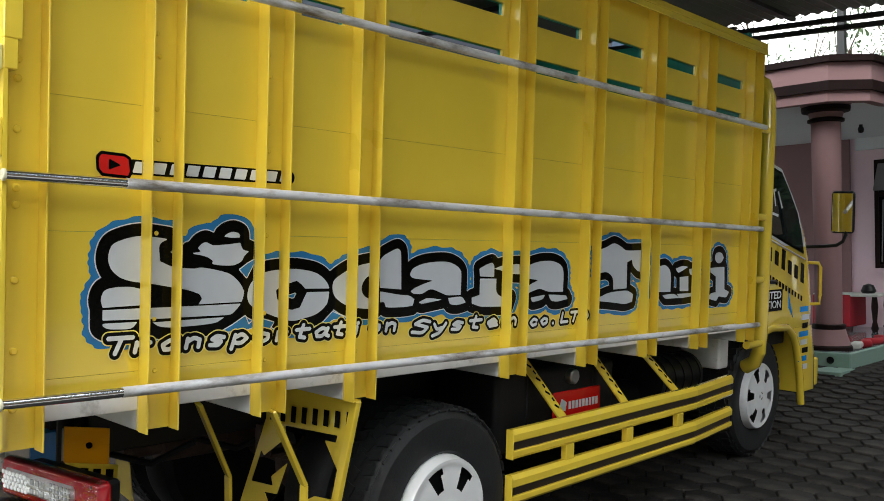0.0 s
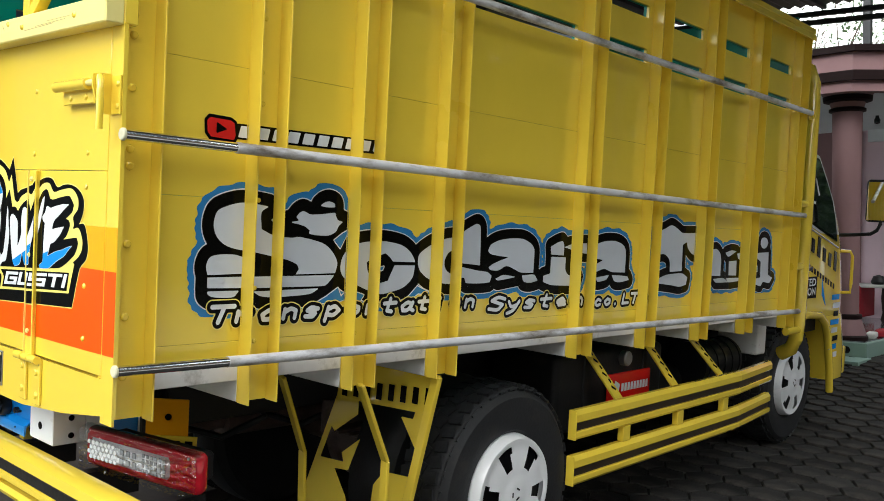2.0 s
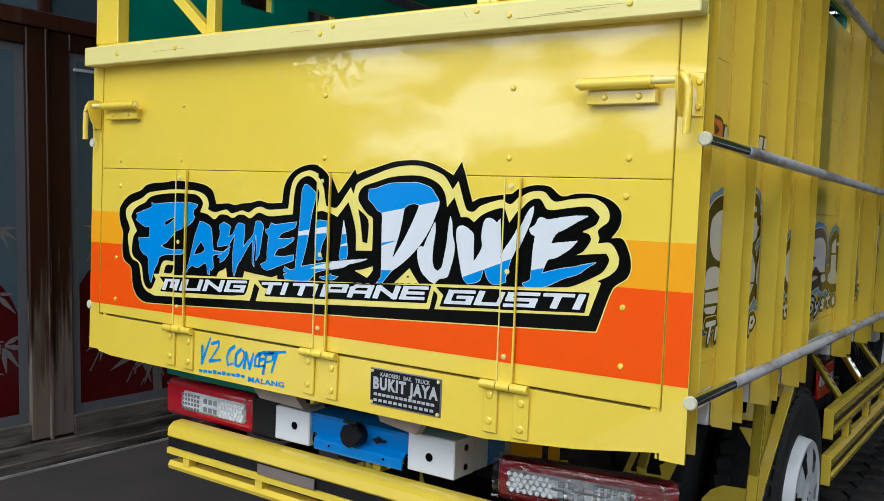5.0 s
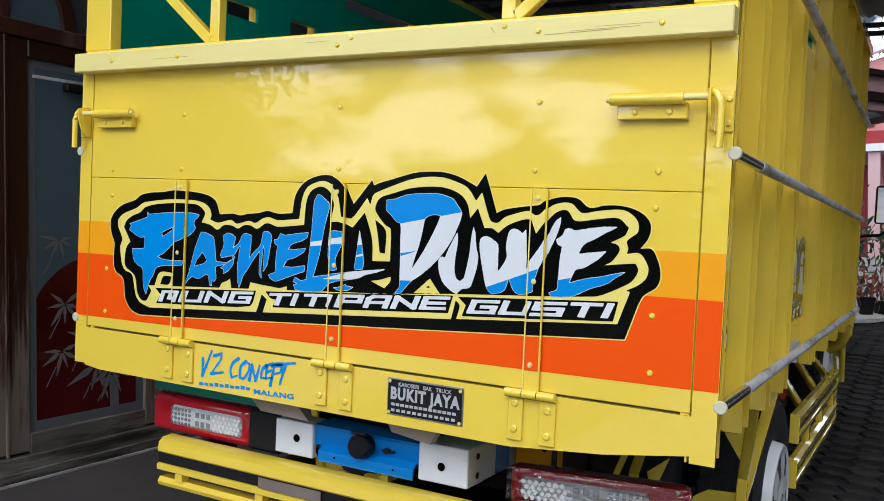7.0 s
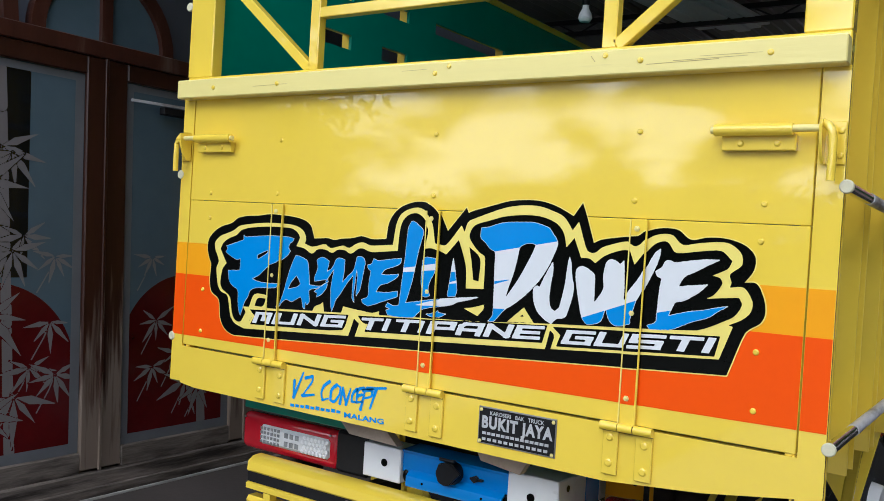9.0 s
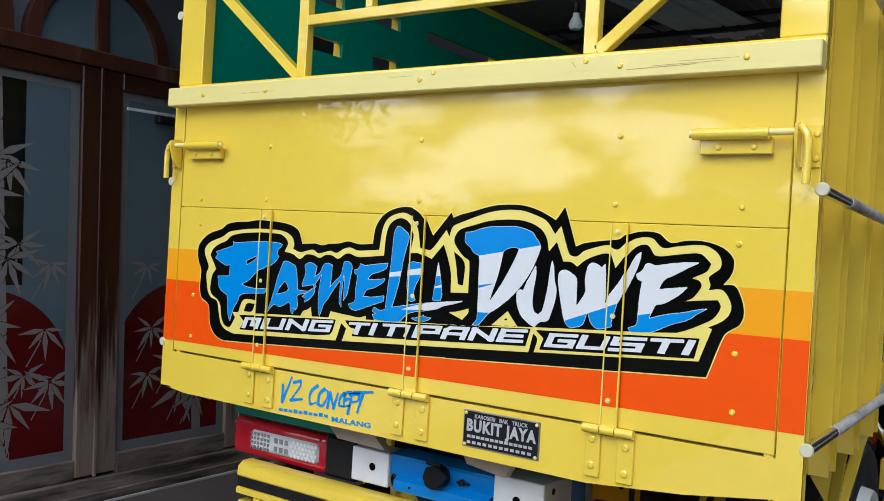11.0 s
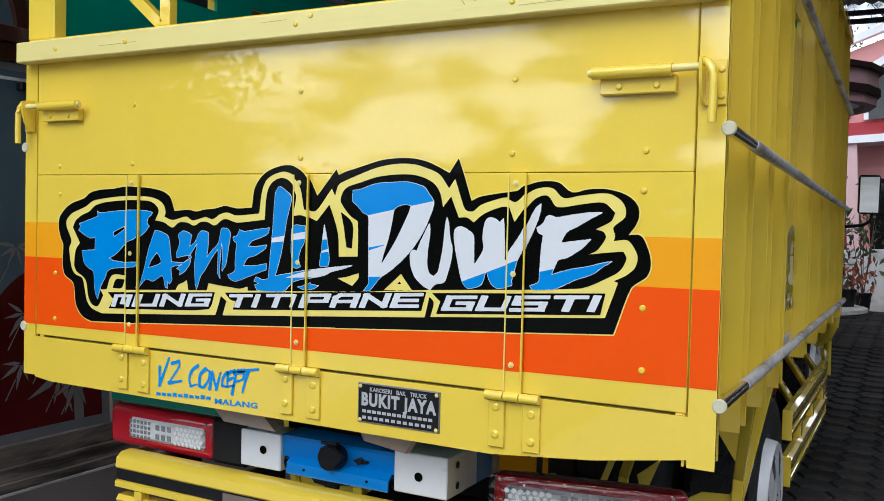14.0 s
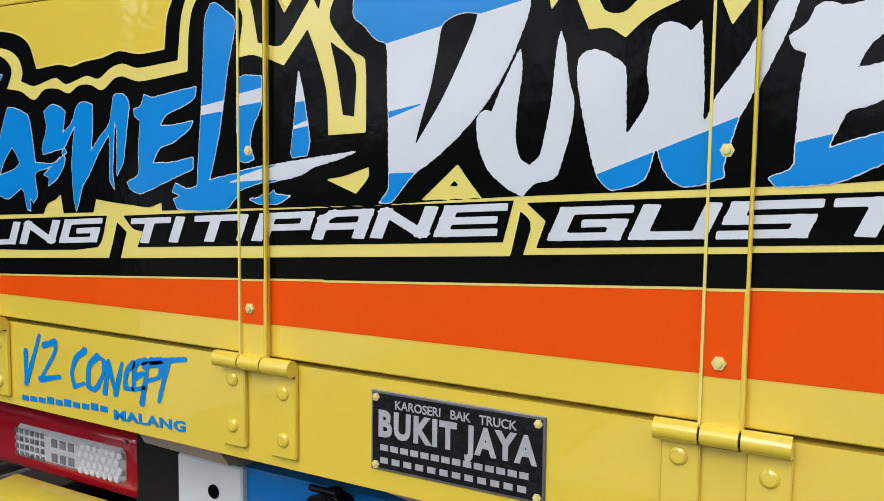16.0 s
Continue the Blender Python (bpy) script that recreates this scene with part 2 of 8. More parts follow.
def data_of(name, bm, material, angle=35):
    bmesh.ops.recalc_face_normals(bm, faces=bm.faces)
    me = bpy.data.meshes.new(name)
    bm.to_mesh(me)
    bm.free()
    me.materials.append(material)
    me.polygons.foreach_set("use_smooth", [True] * len(me.polygons))
    me.set_sharp_from_angle(angle=radians(angle))
    return me


def part(name, bm, material, parent=None, label="", angle=35):
    ob = new(name, data_of(name, bm, material, angle))
    if parent:
        ob.parent = parent
    if label:
        ob["label"] = label
    return ob


def piece(name, me, parent, loc=(0, 0, 0), m=None):
    ob = new(name, me)
    ob.parent = parent
    ob.matrix_basis = m if m is not None else Matrix.Translation(loc)
    return ob


def group_of(name, parent=None, at=(0, 0, 0)):
    ob = new(name)
    ob.location = at
    ob.empty_display_size = 0.2
    if parent:
        ob.parent = parent
    return ob


def B():
    return bmesh.new()


def text_mesh(body, size, shear=0.0, offset=0.0, space=1.0, extrude=0.0004, align="CENTER"):
    cu = bpy.data.curves.new("lettering", "FONT")
    cu.body, cu.size, cu.shear, cu.offset, cu.space_character, cu.extrude = body, size, shear, offset, space, extrude
    cu.align_x, cu.align_y, cu.resolution_u = align, "CENTER", 3
    ob = bpy.data.objects.new("lettering", cu)
    scene.collection.objects.link(ob)
    bpy.context.view_layer.update()
    me = bpy.data.meshes.new_from_object(ob.evaluated_get(bpy.context.evaluated_depsgraph_get()))
    bpy.data.objects.remove(ob)
    bpy.data.curves.remove(cu)
    return me


# Poses that stand a flat drawing (u to the right, v up) on the truck's rear, or on its right side.
def on_rear(x, z, y, sx=1.0, sz=1.0, turn=0.0):
    return pose(x, y, z, 90, 0, 0) @ pose(0, 0, 0, 0, 0, turn) @ Matrix.Diagonal((sx, sz, 1, 1))


def on_side(y, z, x, sx=1.0, sz=1.0, turn=0.0):
    return pose(x, y, z, 90, 0, 90) @ pose(0, 0, 0, 0, 0, turn) @ Matrix.Diagonal((sx, sz, 1, 1))


def text_between(name, body, m_of, w, hgt, material, parent, label="", shear=0.0, offset=0.0, space=1.0):
    """Writing stretched to the width w; m_of(scale) gives its pose."""
    me = text_mesh(body, hgt, shear, offset, space)
    xs = [v.co.x for v in me.vertices]
    me.materials.clear()
    me.materials.append(material)
    ob = new(name, me)
    ob.parent = parent
    ob.matrix_basis = m_of(w / (max(xs) - min(xs) - 2 * offset))
    return ob


def lettering(name, body, m, size, material, parent, label="", shear=0.0, offset=0.0, space=1.0, extrude=0.0004):
    me = text_mesh(body, size, shear, offset, space, extrude)
    me.materials.clear()
    me.materials.append(material)
    ob = new(name, me)
    ob.parent = parent
    ob.matrix_basis = m
    if label:
        ob["label"] = label
    return ob


# ---- painted graphics: layers cut from a distance field of brush strokes ----
def stroke_field(strokes, U, V, rough=0.0):
    """The distance of each grid point to a set of tapered strokes [(u, v, half width), ...]; negative inside."""
    F = np.full(U.shape, 9.0)
    for s in strokes:
        for (u0, v0, r0), (u1, v1, r1) in zip(s, s[1:] if len(s) > 1 else s):
            du, dv = u1 - u0, v1 - v0
            L2 = max(du * du + dv * dv, 1e-9)
            t = np.clip(((U - u0) * du + (V - v0) * dv) / L2, 0, 1)
            F = np.minimum(F, np.hypot(U - u0 - t * du, V - v0 - t * dv) - (r0 + t * (r1 - r0)))
    if rough:
        F = F + rough * (np.sin(U * 510 + 2.3 * np.sin(V * 290)) * np.sin(V * 370 + 1.7 * np.sin(U * 230)) + 0.5 * np.sin(U * 95 + V * 140))
    return F


def block_field(strokes, U, V, slant):
    """Like stroke_field, for straight strokes with square ends, in letters that lean by slant."""
    F = np.full(U.shape, 9.0)
    for (u0, v0, r0), (u1, v1, r1) in strokes:
        a = U - slant * (V - v0) - u0
        e = u1 - slant * (v1 - v0) - u0
        du, dv = e, v1 - v0
        L = max(math.hypot(du, dv), 1e-6)
        al = (a * du + (V - v0) * dv) / L
        pe = np.abs(a * dv - (V - v0) * du) / L
        F = np.minimum(F, np.maximum(np.abs(al - L / 2) - L / 2, pe) - r0)
    return F


def convex_field(pts, U, V):
    """Negative inside a convex outline given counter-clockwise."""
    F = np.full(U.shape, -9.0)
    for (u0, v0), (u1, v1) in zip(pts, pts[1:] + pts[:1]):
        du, dv = u1 - u0, v1 - v0
        L = math.hypot(du, dv)
        F = np.maximum(F, ((U - u0) * dv - (V - v0) * du) / L)
    return F


def poly_field(pts, U, V):
    """The distance to a closed outline of any shape; negative inside."""
    D, inside = np.full(U.shape, 9.0), np.zeros(U.shape, bool)
    for (u0, v0), (u1, v1) in zip(pts, pts[1:] + pts[:1]):
        du, dv = u1 - u0, v1 - v0
        t = np.clip(((U - u0) * du + (V - v0) * dv) / max(du * du + dv * dv, 1e-12), 0, 1)
        D = np.minimum(D, np.hypot(U - u0 - t * du, V - v0 - t * dv))
        if dv:
            inside ^= ((v0 > V) != (v1 > V)) & (U < u0 + (V - v0) * du / dv)
    return np.where(inside, -D, D)


def soften(pts, closed=True):
    """An outline through the same points, curved where it turns gently and pointed where it turns sharply."""
    n = len(pts)
    p = np.array(pts, float)
    tan = np.zeros_like(p)
    for i in range(n):
        a, c = p[(i - 1) % n], p[(i + 1) % n]
        u, v = p[i] - a, c - p[i]
        lu, lv = math.hypot(*u) + 1e-9, math.hypot(*v) + 1e-9
        bend = np.dot(u, v) / (lu * lv)
        end = not closed and i in (0, n - 1)
        if bend > 0.45 and not end:
            d = u / lu + v / lv
            tan[i] = d / (math.hypot(*d) + 1e-9) * min(lu, lv)
    out = []
    for i in range(n if closed else n - 1):
        a, c = p[i], p[(i + 1) % n]
        ta, tc = tan[i], tan[(i + 1) % n]
        if not ta.any():
            ta = c - a
        if not tc.any():
            tc = c - a
        for t in (0.0, 0.25, 0.5, 0.75):
            h00, h10, h01, h11 = 2 * t ** 3 - 3 * t * t + 1, t ** 3 - 2 * t * t + t, -2 * t ** 3 + 3 * t * t, t ** 3 - t * t
            out.append(tuple(h00 * a + h10 * ta + h01 * c + h11 * tc))
    return out if closed else out + [tuple(p[-1])]


def field_part(name, F, us, vs, place, material, parent, label="", lift=None):
    """A sheet over all grid cells where F < 0, with the outline cut smoothly. place(u, v, l) gives the point, lift(u) how far a strap raises it."""
    verts, faces, index = [], [], {}
    lift = lift or (lambda u: 0.0)
    up = [lift((p + q) / 2) for p, q in zip(us, us[1:])]

    def V(u, v, l):
        key = (round(u, 6), round(v, 6), l)
        if key not in index:
            index[key] = len(verts)
            verts.append(place(u, v, l))
        return index[key]

    ins = F < 0
    nv, nu = F.shape
    for j in range(nv - 1):
        i = 0
        while i < nu - 1:
            c = (ins[j, i], ins[j, i + 1], ins[j + 1, i + 1], ins[j + 1, i])
            if not any(c):
                i += 1
                continue
            l = up[i]
            if all(c):
                k = i
                while k + 2 < nu and ins[j, k + 2] and ins[j + 1, k + 2] and up[k + 1] == l:
                    k += 1
                faces.append([V(us[i], vs[j], l), V(us[k + 1], vs[j], l), V(us[k + 1], vs[j + 1], l), V(us[i], vs[j + 1], l)])
                i = k + 1
                continue
            corner = ((us[i], vs[j], F[j, i]), (us[i + 1], vs[j], F[j, i + 1]), (us[i + 1], vs[j + 1], F[j + 1, i + 1]), (us[i], vs[j + 1], F[j + 1, i]))
            poly = []
            for (u0, v0, f0), (u1, v1, f1) in zip(corner, corner[1:] + corner[:1]):
                if f0 < 0:
                    poly.append(V(u0, v0, l))
                if (f0 < 0) != (f1 < 0):
                    t = f0 / (f0 - f1)
                    poly.append(V(u0 + t * (u1 - u0), v0 + t * (v1 - v0), l))
            poly = list(dict.fromkeys(poly))
            if len(poly) > 2:
                faces.append(poly)
            i += 1
    me = bpy.data.meshes.new(name)
    me.from_pydata(verts, [], faces)
    me.materials.append(material)
    ob = new(name, me)
    ob.parent = parent
    if label:
        ob["label"] = label
    return ob


# ---- the truck: origin on the ground under its right rear corner, y forward ----
truck = tagged(group_of("truck"), "bright yellow cargo truck with tall ribbed sides and painted tailgate", "truck")
POSTS = [(0.38, 0.475), (0.738, 0.832), (1.098, 1.197), (1.887, 1.997), (2.403, 2.497), (2.905, 3.0), (3.408, 3.512), (3.945, 4.07)]
WIDE, TOP = 2.02, 2.43
PX = -0.07          # outer face of the side sheet

# cargo floor and its cross bearers
cargo_floor = B()
box(cargo_floor, -WIDE + 0.10, -0.10, 0.03, 4.06, 0.885, 0.915)
part("bed_floor", cargo_floor, GREEN, truck, "green-painted cargo floor")
for x0, x1 in ((-WIDE + 0.0705, -WIDE + 0.0985), (-0.0985, -0.0705)):
    b = B()
    box(b, x0, x1, 0.12, 4.06, 0.858, 0.899, 0.002)
    part("side_sill", b, OFFWHITE, truck, "grey-white painted side sill")
for y0, y1 in [(0.06, 0.12)] + POSTS:
    b = B()
    box(b, -WIDE + 0.09, -0.075, y0 + 0.004, y0 + 0.045, 0.80, 0.884, 0.003)
    part("cross_bearer", b, OFFWHITE, truck, "grey-white painted cross bearer")


def side_wall(mirror):
    """One side: boards, slots, channel posts, top rail, three pipes. mirror: the far side."""
    s = group_of("side_wall", truck)
    def X(x):
        return -WIDE - x if mirror else x
    ends = [0.004] + [p for pr in POSTS for p in pr]
    rows = [(0.90, 0.9625), (0.963, 1.3295), (1.33, 1.6645), (1.665, 2.003)]
    for z0, z1 in rows:
        b = B()
        box(b, X(-0.084), X(PX), 0.004, 4.07, z0, z1, 0.0009)
        part("side_board", b, YELLOW, s)
    bays = [(0.113, 0.38)] + [(POSTS[i][1], POSTS[i + 1][0]) for i in range(len(POSTS) - 1)]
    for z0, z1, cut in ((2.003, 2.06, True), (2.06, 2.188, False), (2.188, 2.238, True), (2.238, TOP, False)):
        spans = [(0.004, 4.07)]
        if cut:
            spans, last = [], 0.004
            for y0, y1 in bays[1:]:
                spans.append((last, y0 + 0.06))
                last = y1 - 0.035
            spans.append((last, 4.07))
        for y0, y1 in spans:
            b, g = B(), B()
            box(b, X(-0.084), X(PX), y0, y1, z0, z1)
            box(g, X(-0.098), X(-0.0845), y0, y1, z0, z1)
            part("slot_sheet", b, YELLOW_POST, s)
            part("inner_sheet", g, GREEN, s, "green-painted inside sheet")
    g = B()
    box(g, X(-0.098), X(-0.0845), 0.03, 4.07, 0.916, 2.003)
    part("inner_sheet", g, GREEN, s, "green-painted inside sheet")
    # channel posts
    for y0, y1 in POSTS:
        b = B()
        box(b, X(PX), X(PX + 0.004), y0, y1, 0.803, TOP)
        for y in (y0, y1 - 0.005):
            box(b, X(PX + 0.004), X(-0.018), y, y + 0.005, 0.80, TOP, 0.0012)
        post = part("channel_post", b, YELLOW_POST, s)
        for z in (0.96, 1.10, 1.33, 1.39, 1.58, 1.66, 1.80, 1.86, 2.11, 2.30):
            piece("bolt_head", BOLT, post, m=Matrix.Translation((X(PX + 0.004), y0 + 0.040 + 0.008 * math.sin(z * 40), z)) @ pose(0, 0, 0, 0, 90 if not mirror else -90, 0))
    # corner post at the rear
    b = B()
    box(b, X(PX), X(PX + 0.005), 0.006, 0.113, 0.80, TOP)
    box(b, X(PX + 0.005), X(-0.018), 0.108, 0.113, 0.795, TOP, 0.0012)
    post = part("corner_post", b, YELLOW_POST, s)
    for z in (0.90, 1.04, 1.21, 1.39, 1.43, 1.57, 1.69, 1.735, 1.95, 2.2):
        piece("bolt_head", BOLT, post, m=Matrix.Translation((X(PX + 0.005), 0.055, z)) @ pose(0, 0, 0, 0, 90 if not mirror else -90, 0) @ Matrix.Scale(1.45, 4))
    # top rail with an outer lip
    b = B()
    box(b, X(-0.10), X(-0.004), 0.0, 4.08, TOP, TOP + 0.035, 0.006)
    box(b, X(-0.016), X(-0.004), 0.0, 4.08, TOP - 0.03, TOP, 0.002)
    part("top_rail", b, YELLOW, s)
    # pipes
    for z0, z1 in ((0.927, 0.893), (1.457, 1.430), (2.004, 1.998)):
        b = B()
        rod(b, (X(0.0), 0.30, z0 - (z0 - z1) * 0.074), (X(0.0), 4.075, z1), 0.0140, seg=18)
        p = part("guard_pipe", b, GALV, s, "worn silver-painted guard pipe")
        c = B()
        rod(c, (X(0.0), 0.004, z0), (X(0.0), 0.325, z0 - (z0 - z1) * 0.08), 0.0128, seg=18)
        part("chrome_end", c, CHROME, p, "chromed pipe end")
        c = B()
        lathe(c, [(0.0, 0.003), (0.012, 0.003), (0.0142, 0.001), (0.0145, -0.004)], pose(X(0.0), 0.0, z0, 90, 0, 0), 20)
        part("pipe_cap", c, PIPE_END, p, "pale pipe end cap")
    return s


h = B()
lathe(h, [(0.0, 0.0045), (0.0045, 0.0042), (0.0066, 0.0022), (0.007, 0.0)], pose(0, 0, 0), 12)
BOLT = data_of("bolt_head", h, YELLOW)
h = B()
lathe(h, [(0.0, 0.007), (0.004, 0.0066), (0.0046, 0.004)], pose(0, 0, 0), 10)
lathe(h, [(0.0, 0.0042), (0.0078, 0.004), (0.0082, 0.0)], pose(0, 0, 0), 6)
NUT = data_of("nut", h, YELLOW_WORN, 20)

side_right = side_wall(False)
side_wall(True)

# front wall of the cargo bed
b = B()
box(b, -WIDE + 0.10, -0.10, 4.03, 4.06, 0.916, TOP + 0.10)
part("front_wall", b, GREEN, truck, "green-painted front bulkhead")

# ---- rear frame ----
rear = group_of("rear_frame", truck)
for x0, x1 in ((-0.0585, -0.005), (-2.018, -1.968)):
    b = B()
    box(b, x0, x1, 0.0, 0.006, 0.80 if x0 > -1 else 0.785, 1.70)
    box(b, x0 if x0 > -1 else x0 + 0.0, x1, 0.006, 0.010, 0.82, 1.70)
    part("corner_plate", b, YELLOW, rear)
b = B()
prism(b, [(-1.968, 0.78), (-1.9, 0.772), (-0.48, 0.766), (-0.25, 0.786), (-0.0585, 0.815), (-0.0585, 0.900), (-1.968, 0.900)], "y", 0.0, 0.04)
part("rear_sill", b, YELLOW, rear)
b = B()
box(b, -2.006, -0.008, -0.045, 0.0, 1.697, 1.755, 0.003)
beam = part("top_beam", b, YELLOW_WORN, rear, "pale brush-painted wooden beam")
for x in (-1.835, -1.56, -0.993, -0.435, -0.154):
    piece("bolt_head", BOLT, beam, m=pose(x, -0.045, 1.726, 90, 0, 0))
for x in (-0.55, -0.98):
    piece("bolt_head", BOLT, beam, m=pose(x + 0.03, -0.044, 1.742, 90, 0, 0))

CRACK = mat("bare_wood_crack", (0.42, 0.33, 0.14), 0.8, vary=0.3, scale=40)
for x0, z0, x1, z1, w in ((-0.42, 1.716, -0.26, 1.719, 0.0012), (-0.36, 1.7205, -0.20, 1.7225, 0.0009), (-0.30, 1.727, -0.17, 1.7275, 0.0007), (-1.66, 1.722, -1.52, 1.7235, 0.0009), (-1.10, 1.737, -1.02, 1.738, 0.0008), (-0.555, 1.742, -0.545, 1.729, 0.0016)):
    b = B()
    bar(b, (x0, -0.0451, z0), (x1, -0.0451, z1), w, 0.0008, (0, 1, 0))
    part("crack", b, CRACK, beam)

# open framework over the tailgate
b = B()
box(b, -2.01, -0.008, 0.0, 0.035, 1.70, 1.771, 0.003)
part("lower_rail", b, YELLOW, rear)
for x0, x1 in ((-2.012, -1.90), (-0.102, -0.008)):
    b = B()
    box(b, x0, x1, 0.0, 0.045, 1.771, TOP, 0.003)
    part("upright", b, YELLOW, rear)
b = B()
box(b, -2.012, -0.008, 0.0, 0.05, TOP - 0.06, TOP, 0.003)
part("top_rail", b, YELLOW, rear)
for x in (-1.468, -0.535):
    b = B()
    box(b, x - 0.018, x + 0.018, 0.004, 0.034, 1.771, TOP - 0.06, 0.002)
    part("upright", b, YELLOW, rear)
b = B()
box(b, -1.45, -0.553, 0.004, 0.034, 1.922, 1.952, 0.002)
part("mid_rail", b, YELLOW, rear)
b = B()
box(b, -1.235, -1.21, 0.006, 0.032, 1.952, TOP - 0.06, 0.002)
part("upright", b, YELLOW, rear)
for a, c in (((-1.485, 0.019, 1.775), (-1.90, 0.019, 2.115)), ((-0.518, 0.019, 1.775), (-0.102, 0.019, 2.115))):
    b = B()
    bar(b, a, c, 0.03, 0.03, (0, 1, 0), 0.002)
    part("brace", b, YELLOW, rear)

# ---- tailgate ----
gate = group_of("tailgate", truck)
for z0, z1 in ((0.906, 1.3742), (1.3756, 1.70)):
    b = B()
    box(b, -1.964, -0.0625, 0.0, 0.035, z0, z1, 0.0015)
    part("gate_panel", b, YELLOW, gate)
STRAPS = [(-1.582, -1.541), (-1.014, -0.975), (-0.446, -0.408)]
THICK = 0.011
for x0, x1 in STRAPS:
    b = B()
    rod(b, (x1, -THICK + 0.001, 0.905), (x1, -THICK + 0.001, 1.372), 0.0026, seg=8)
    part("strap_bead", b, YELLOW, gate)
    b = B()
    box(b, x0 - 0.0005, x0 + 0.0022, -THICK - 0.0045, -0.0002, 0.905, 1.372)
    part("strap_edge", b, CREAM_V, gate, "pale bare strap edge")
    b = B()
    box(b, x0, x1, -THICK, 0.0, 0.905, 1.374, 0.0015)
    strap = part("hinge_strap", b, YELLOW, gate)
    for z in (0.966, 1.16, 1.352):
        piece("nut", NUT, strap, m=pose(x0 + 0.016, -THICK, z, 90, 0, 0) @ Matrix.Scale(0.85, 4))
    # hinge knuckles and leaves
    xc = (x0 + x1) / 2
    hg = group_of("hinge", gate)
    b = B()
    rod(b, (xc - 0.060, -0.014, 0.898), (xc - 0.018, -0.014, 0.898), 0.0105, seg=18)
    box(b, xc - 0.055, xc - 0.018, -0.008, -0.0005, 0.785, 0.898, 0.0015)
    part("leaf", b, YELLOW, hg)
    b = B()
    rod(b, (xc + 0.021, -0.014, 0.898), (xc + 0.064, -0.014, 0.898), 0.0105, seg=18)
    box(b, xc + 0.024, xc + 0.064, -0.008, -0.0005, 0.783, 0.898, 0.0015)
    part("leaf", b, YELLOW, hg)
    b = B()
    rod(b, (xc - 0.0160, -0.014, 0.898), (xc + 0.0185, -0.014, 0.898), 0.0102, seg=18)
    part("knuckle", b, YELLOW_POST, hg, "paint-chipped middle knuckle")
    b = B()
    rod(b, (xc - 0.0595, -0.014, 0.898), (xc + 0.0635, -0.014, 0.898), 0.0074, seg=14)
    part("pin", b, DARK, hg, "dark steel hinge pin")
    b = B()
    bar(b, (xc - 0.060, -0.0086, 0.8865), (xc + 0.064, -0.0086, 0.8865), 0.0016, 0.0012, (0, 1, 0))
    part("joint_line", b, DARK, hg)
    for dx, dz in ((-0.038, 0.872), (-0.038, 0.812), (0.045, 0.865), (0.045, 0.806)):
        piece("bolt_head", BOLT, hg, m=pose(xc + dx, -0.008, dz, 90, 0, 0) @ Matrix.Diagonal((1.35, 1.35, 0.9, 1)))
for x, z in ((-0.154, 1.105), (-0.152, 0.981), (-1.881, 1.091), (-1.882, 0.958), (-0.157, 1.417), (-0.159, 1.338), (-0.445, 1.416), (-0.442, 1.573), (-1.004, 1.413), (-1.007, 1.575), (-1.575, 1.405), (-1.571, 1.565), (-1.869, 1.40), (-1.867, 1.32)):
    piece("bolt_head", BOLT, gate, m=pose(x, 0.0, z, 90, 0, 0))


def latch(mirror):
    g = group_of("latch", gate)
    def X(x):
        return -2.02 - x if mirror else x
    b = B()
    rod(b, (X(-0.262), -0.032, 1.569), (X(-0.103), -0.032, 1.569), 0.013, seg=18)
    part("barrel", b, YELLOW, g)
    b = B()
    box(b, X(-0.25), X(-0.098), -0.02, -0.0005, 1.527, 1.562, 0.002)
    bk = part("bracket", b, YELLOW, g)
    for x in (-0.21, -0.135):
        piece("bolt_head", BOLT, bk, m=pose(X(x), -0.02, 1.542, 90, 0, 0))
    b = B()
    tube(b, [(X(-0.27), -0.032, 1.569), (X(-0.047), -0.032, 1.571)], 0.0075, 12)
    part("bolt_rod", b, YELLOW_WORN, g, "paint-chipped bolt rod")
    b = B()
    tube(b, [(X(-0.044), -0.034, 1.580), (X(-0.036), -0.038, 1.577), (X(-0.028), -0.041, 1.566), (X(-0.024), -0.043, 1.550), (X(-0.0235), -0.043, 1.51), (X(-0.0245), -0.043, 1.464)], 0.0085, 12)
    part("handle", b, YELLOW, g)
    b = B()
    box(b, X(-0.047), X(-0.006), -0.006, -0.0005, 1.500, 1.587, 0.0015)
    pl = part("keeper_plate", b, YELLOW, g)
    for z in (1.568, 1.518):
        piece("bolt_head", BOLT, pl, m=pose(X(-0.015), -0.006, z, 90, 0, 0))
    b = B()
    prism(b, [(-0.03, 1.59), (-0.05, 1.585), (-0.05, 1.56), (-0.04, 1.525), (-0.02, 1.50), (-0.006, 1.50), (-0.006, 1.59)], "x", X(-0.050), X(-0.044))
    part("keeper_lug", b, YELLOW, g)
    return g


latch(False)
latch(True)

# coloured bands across the rear
def lift_rear(x):
    for x0, x1 in STRAPS:
        if x0 <= x <= x1:
            return -THICK
    return 0.0


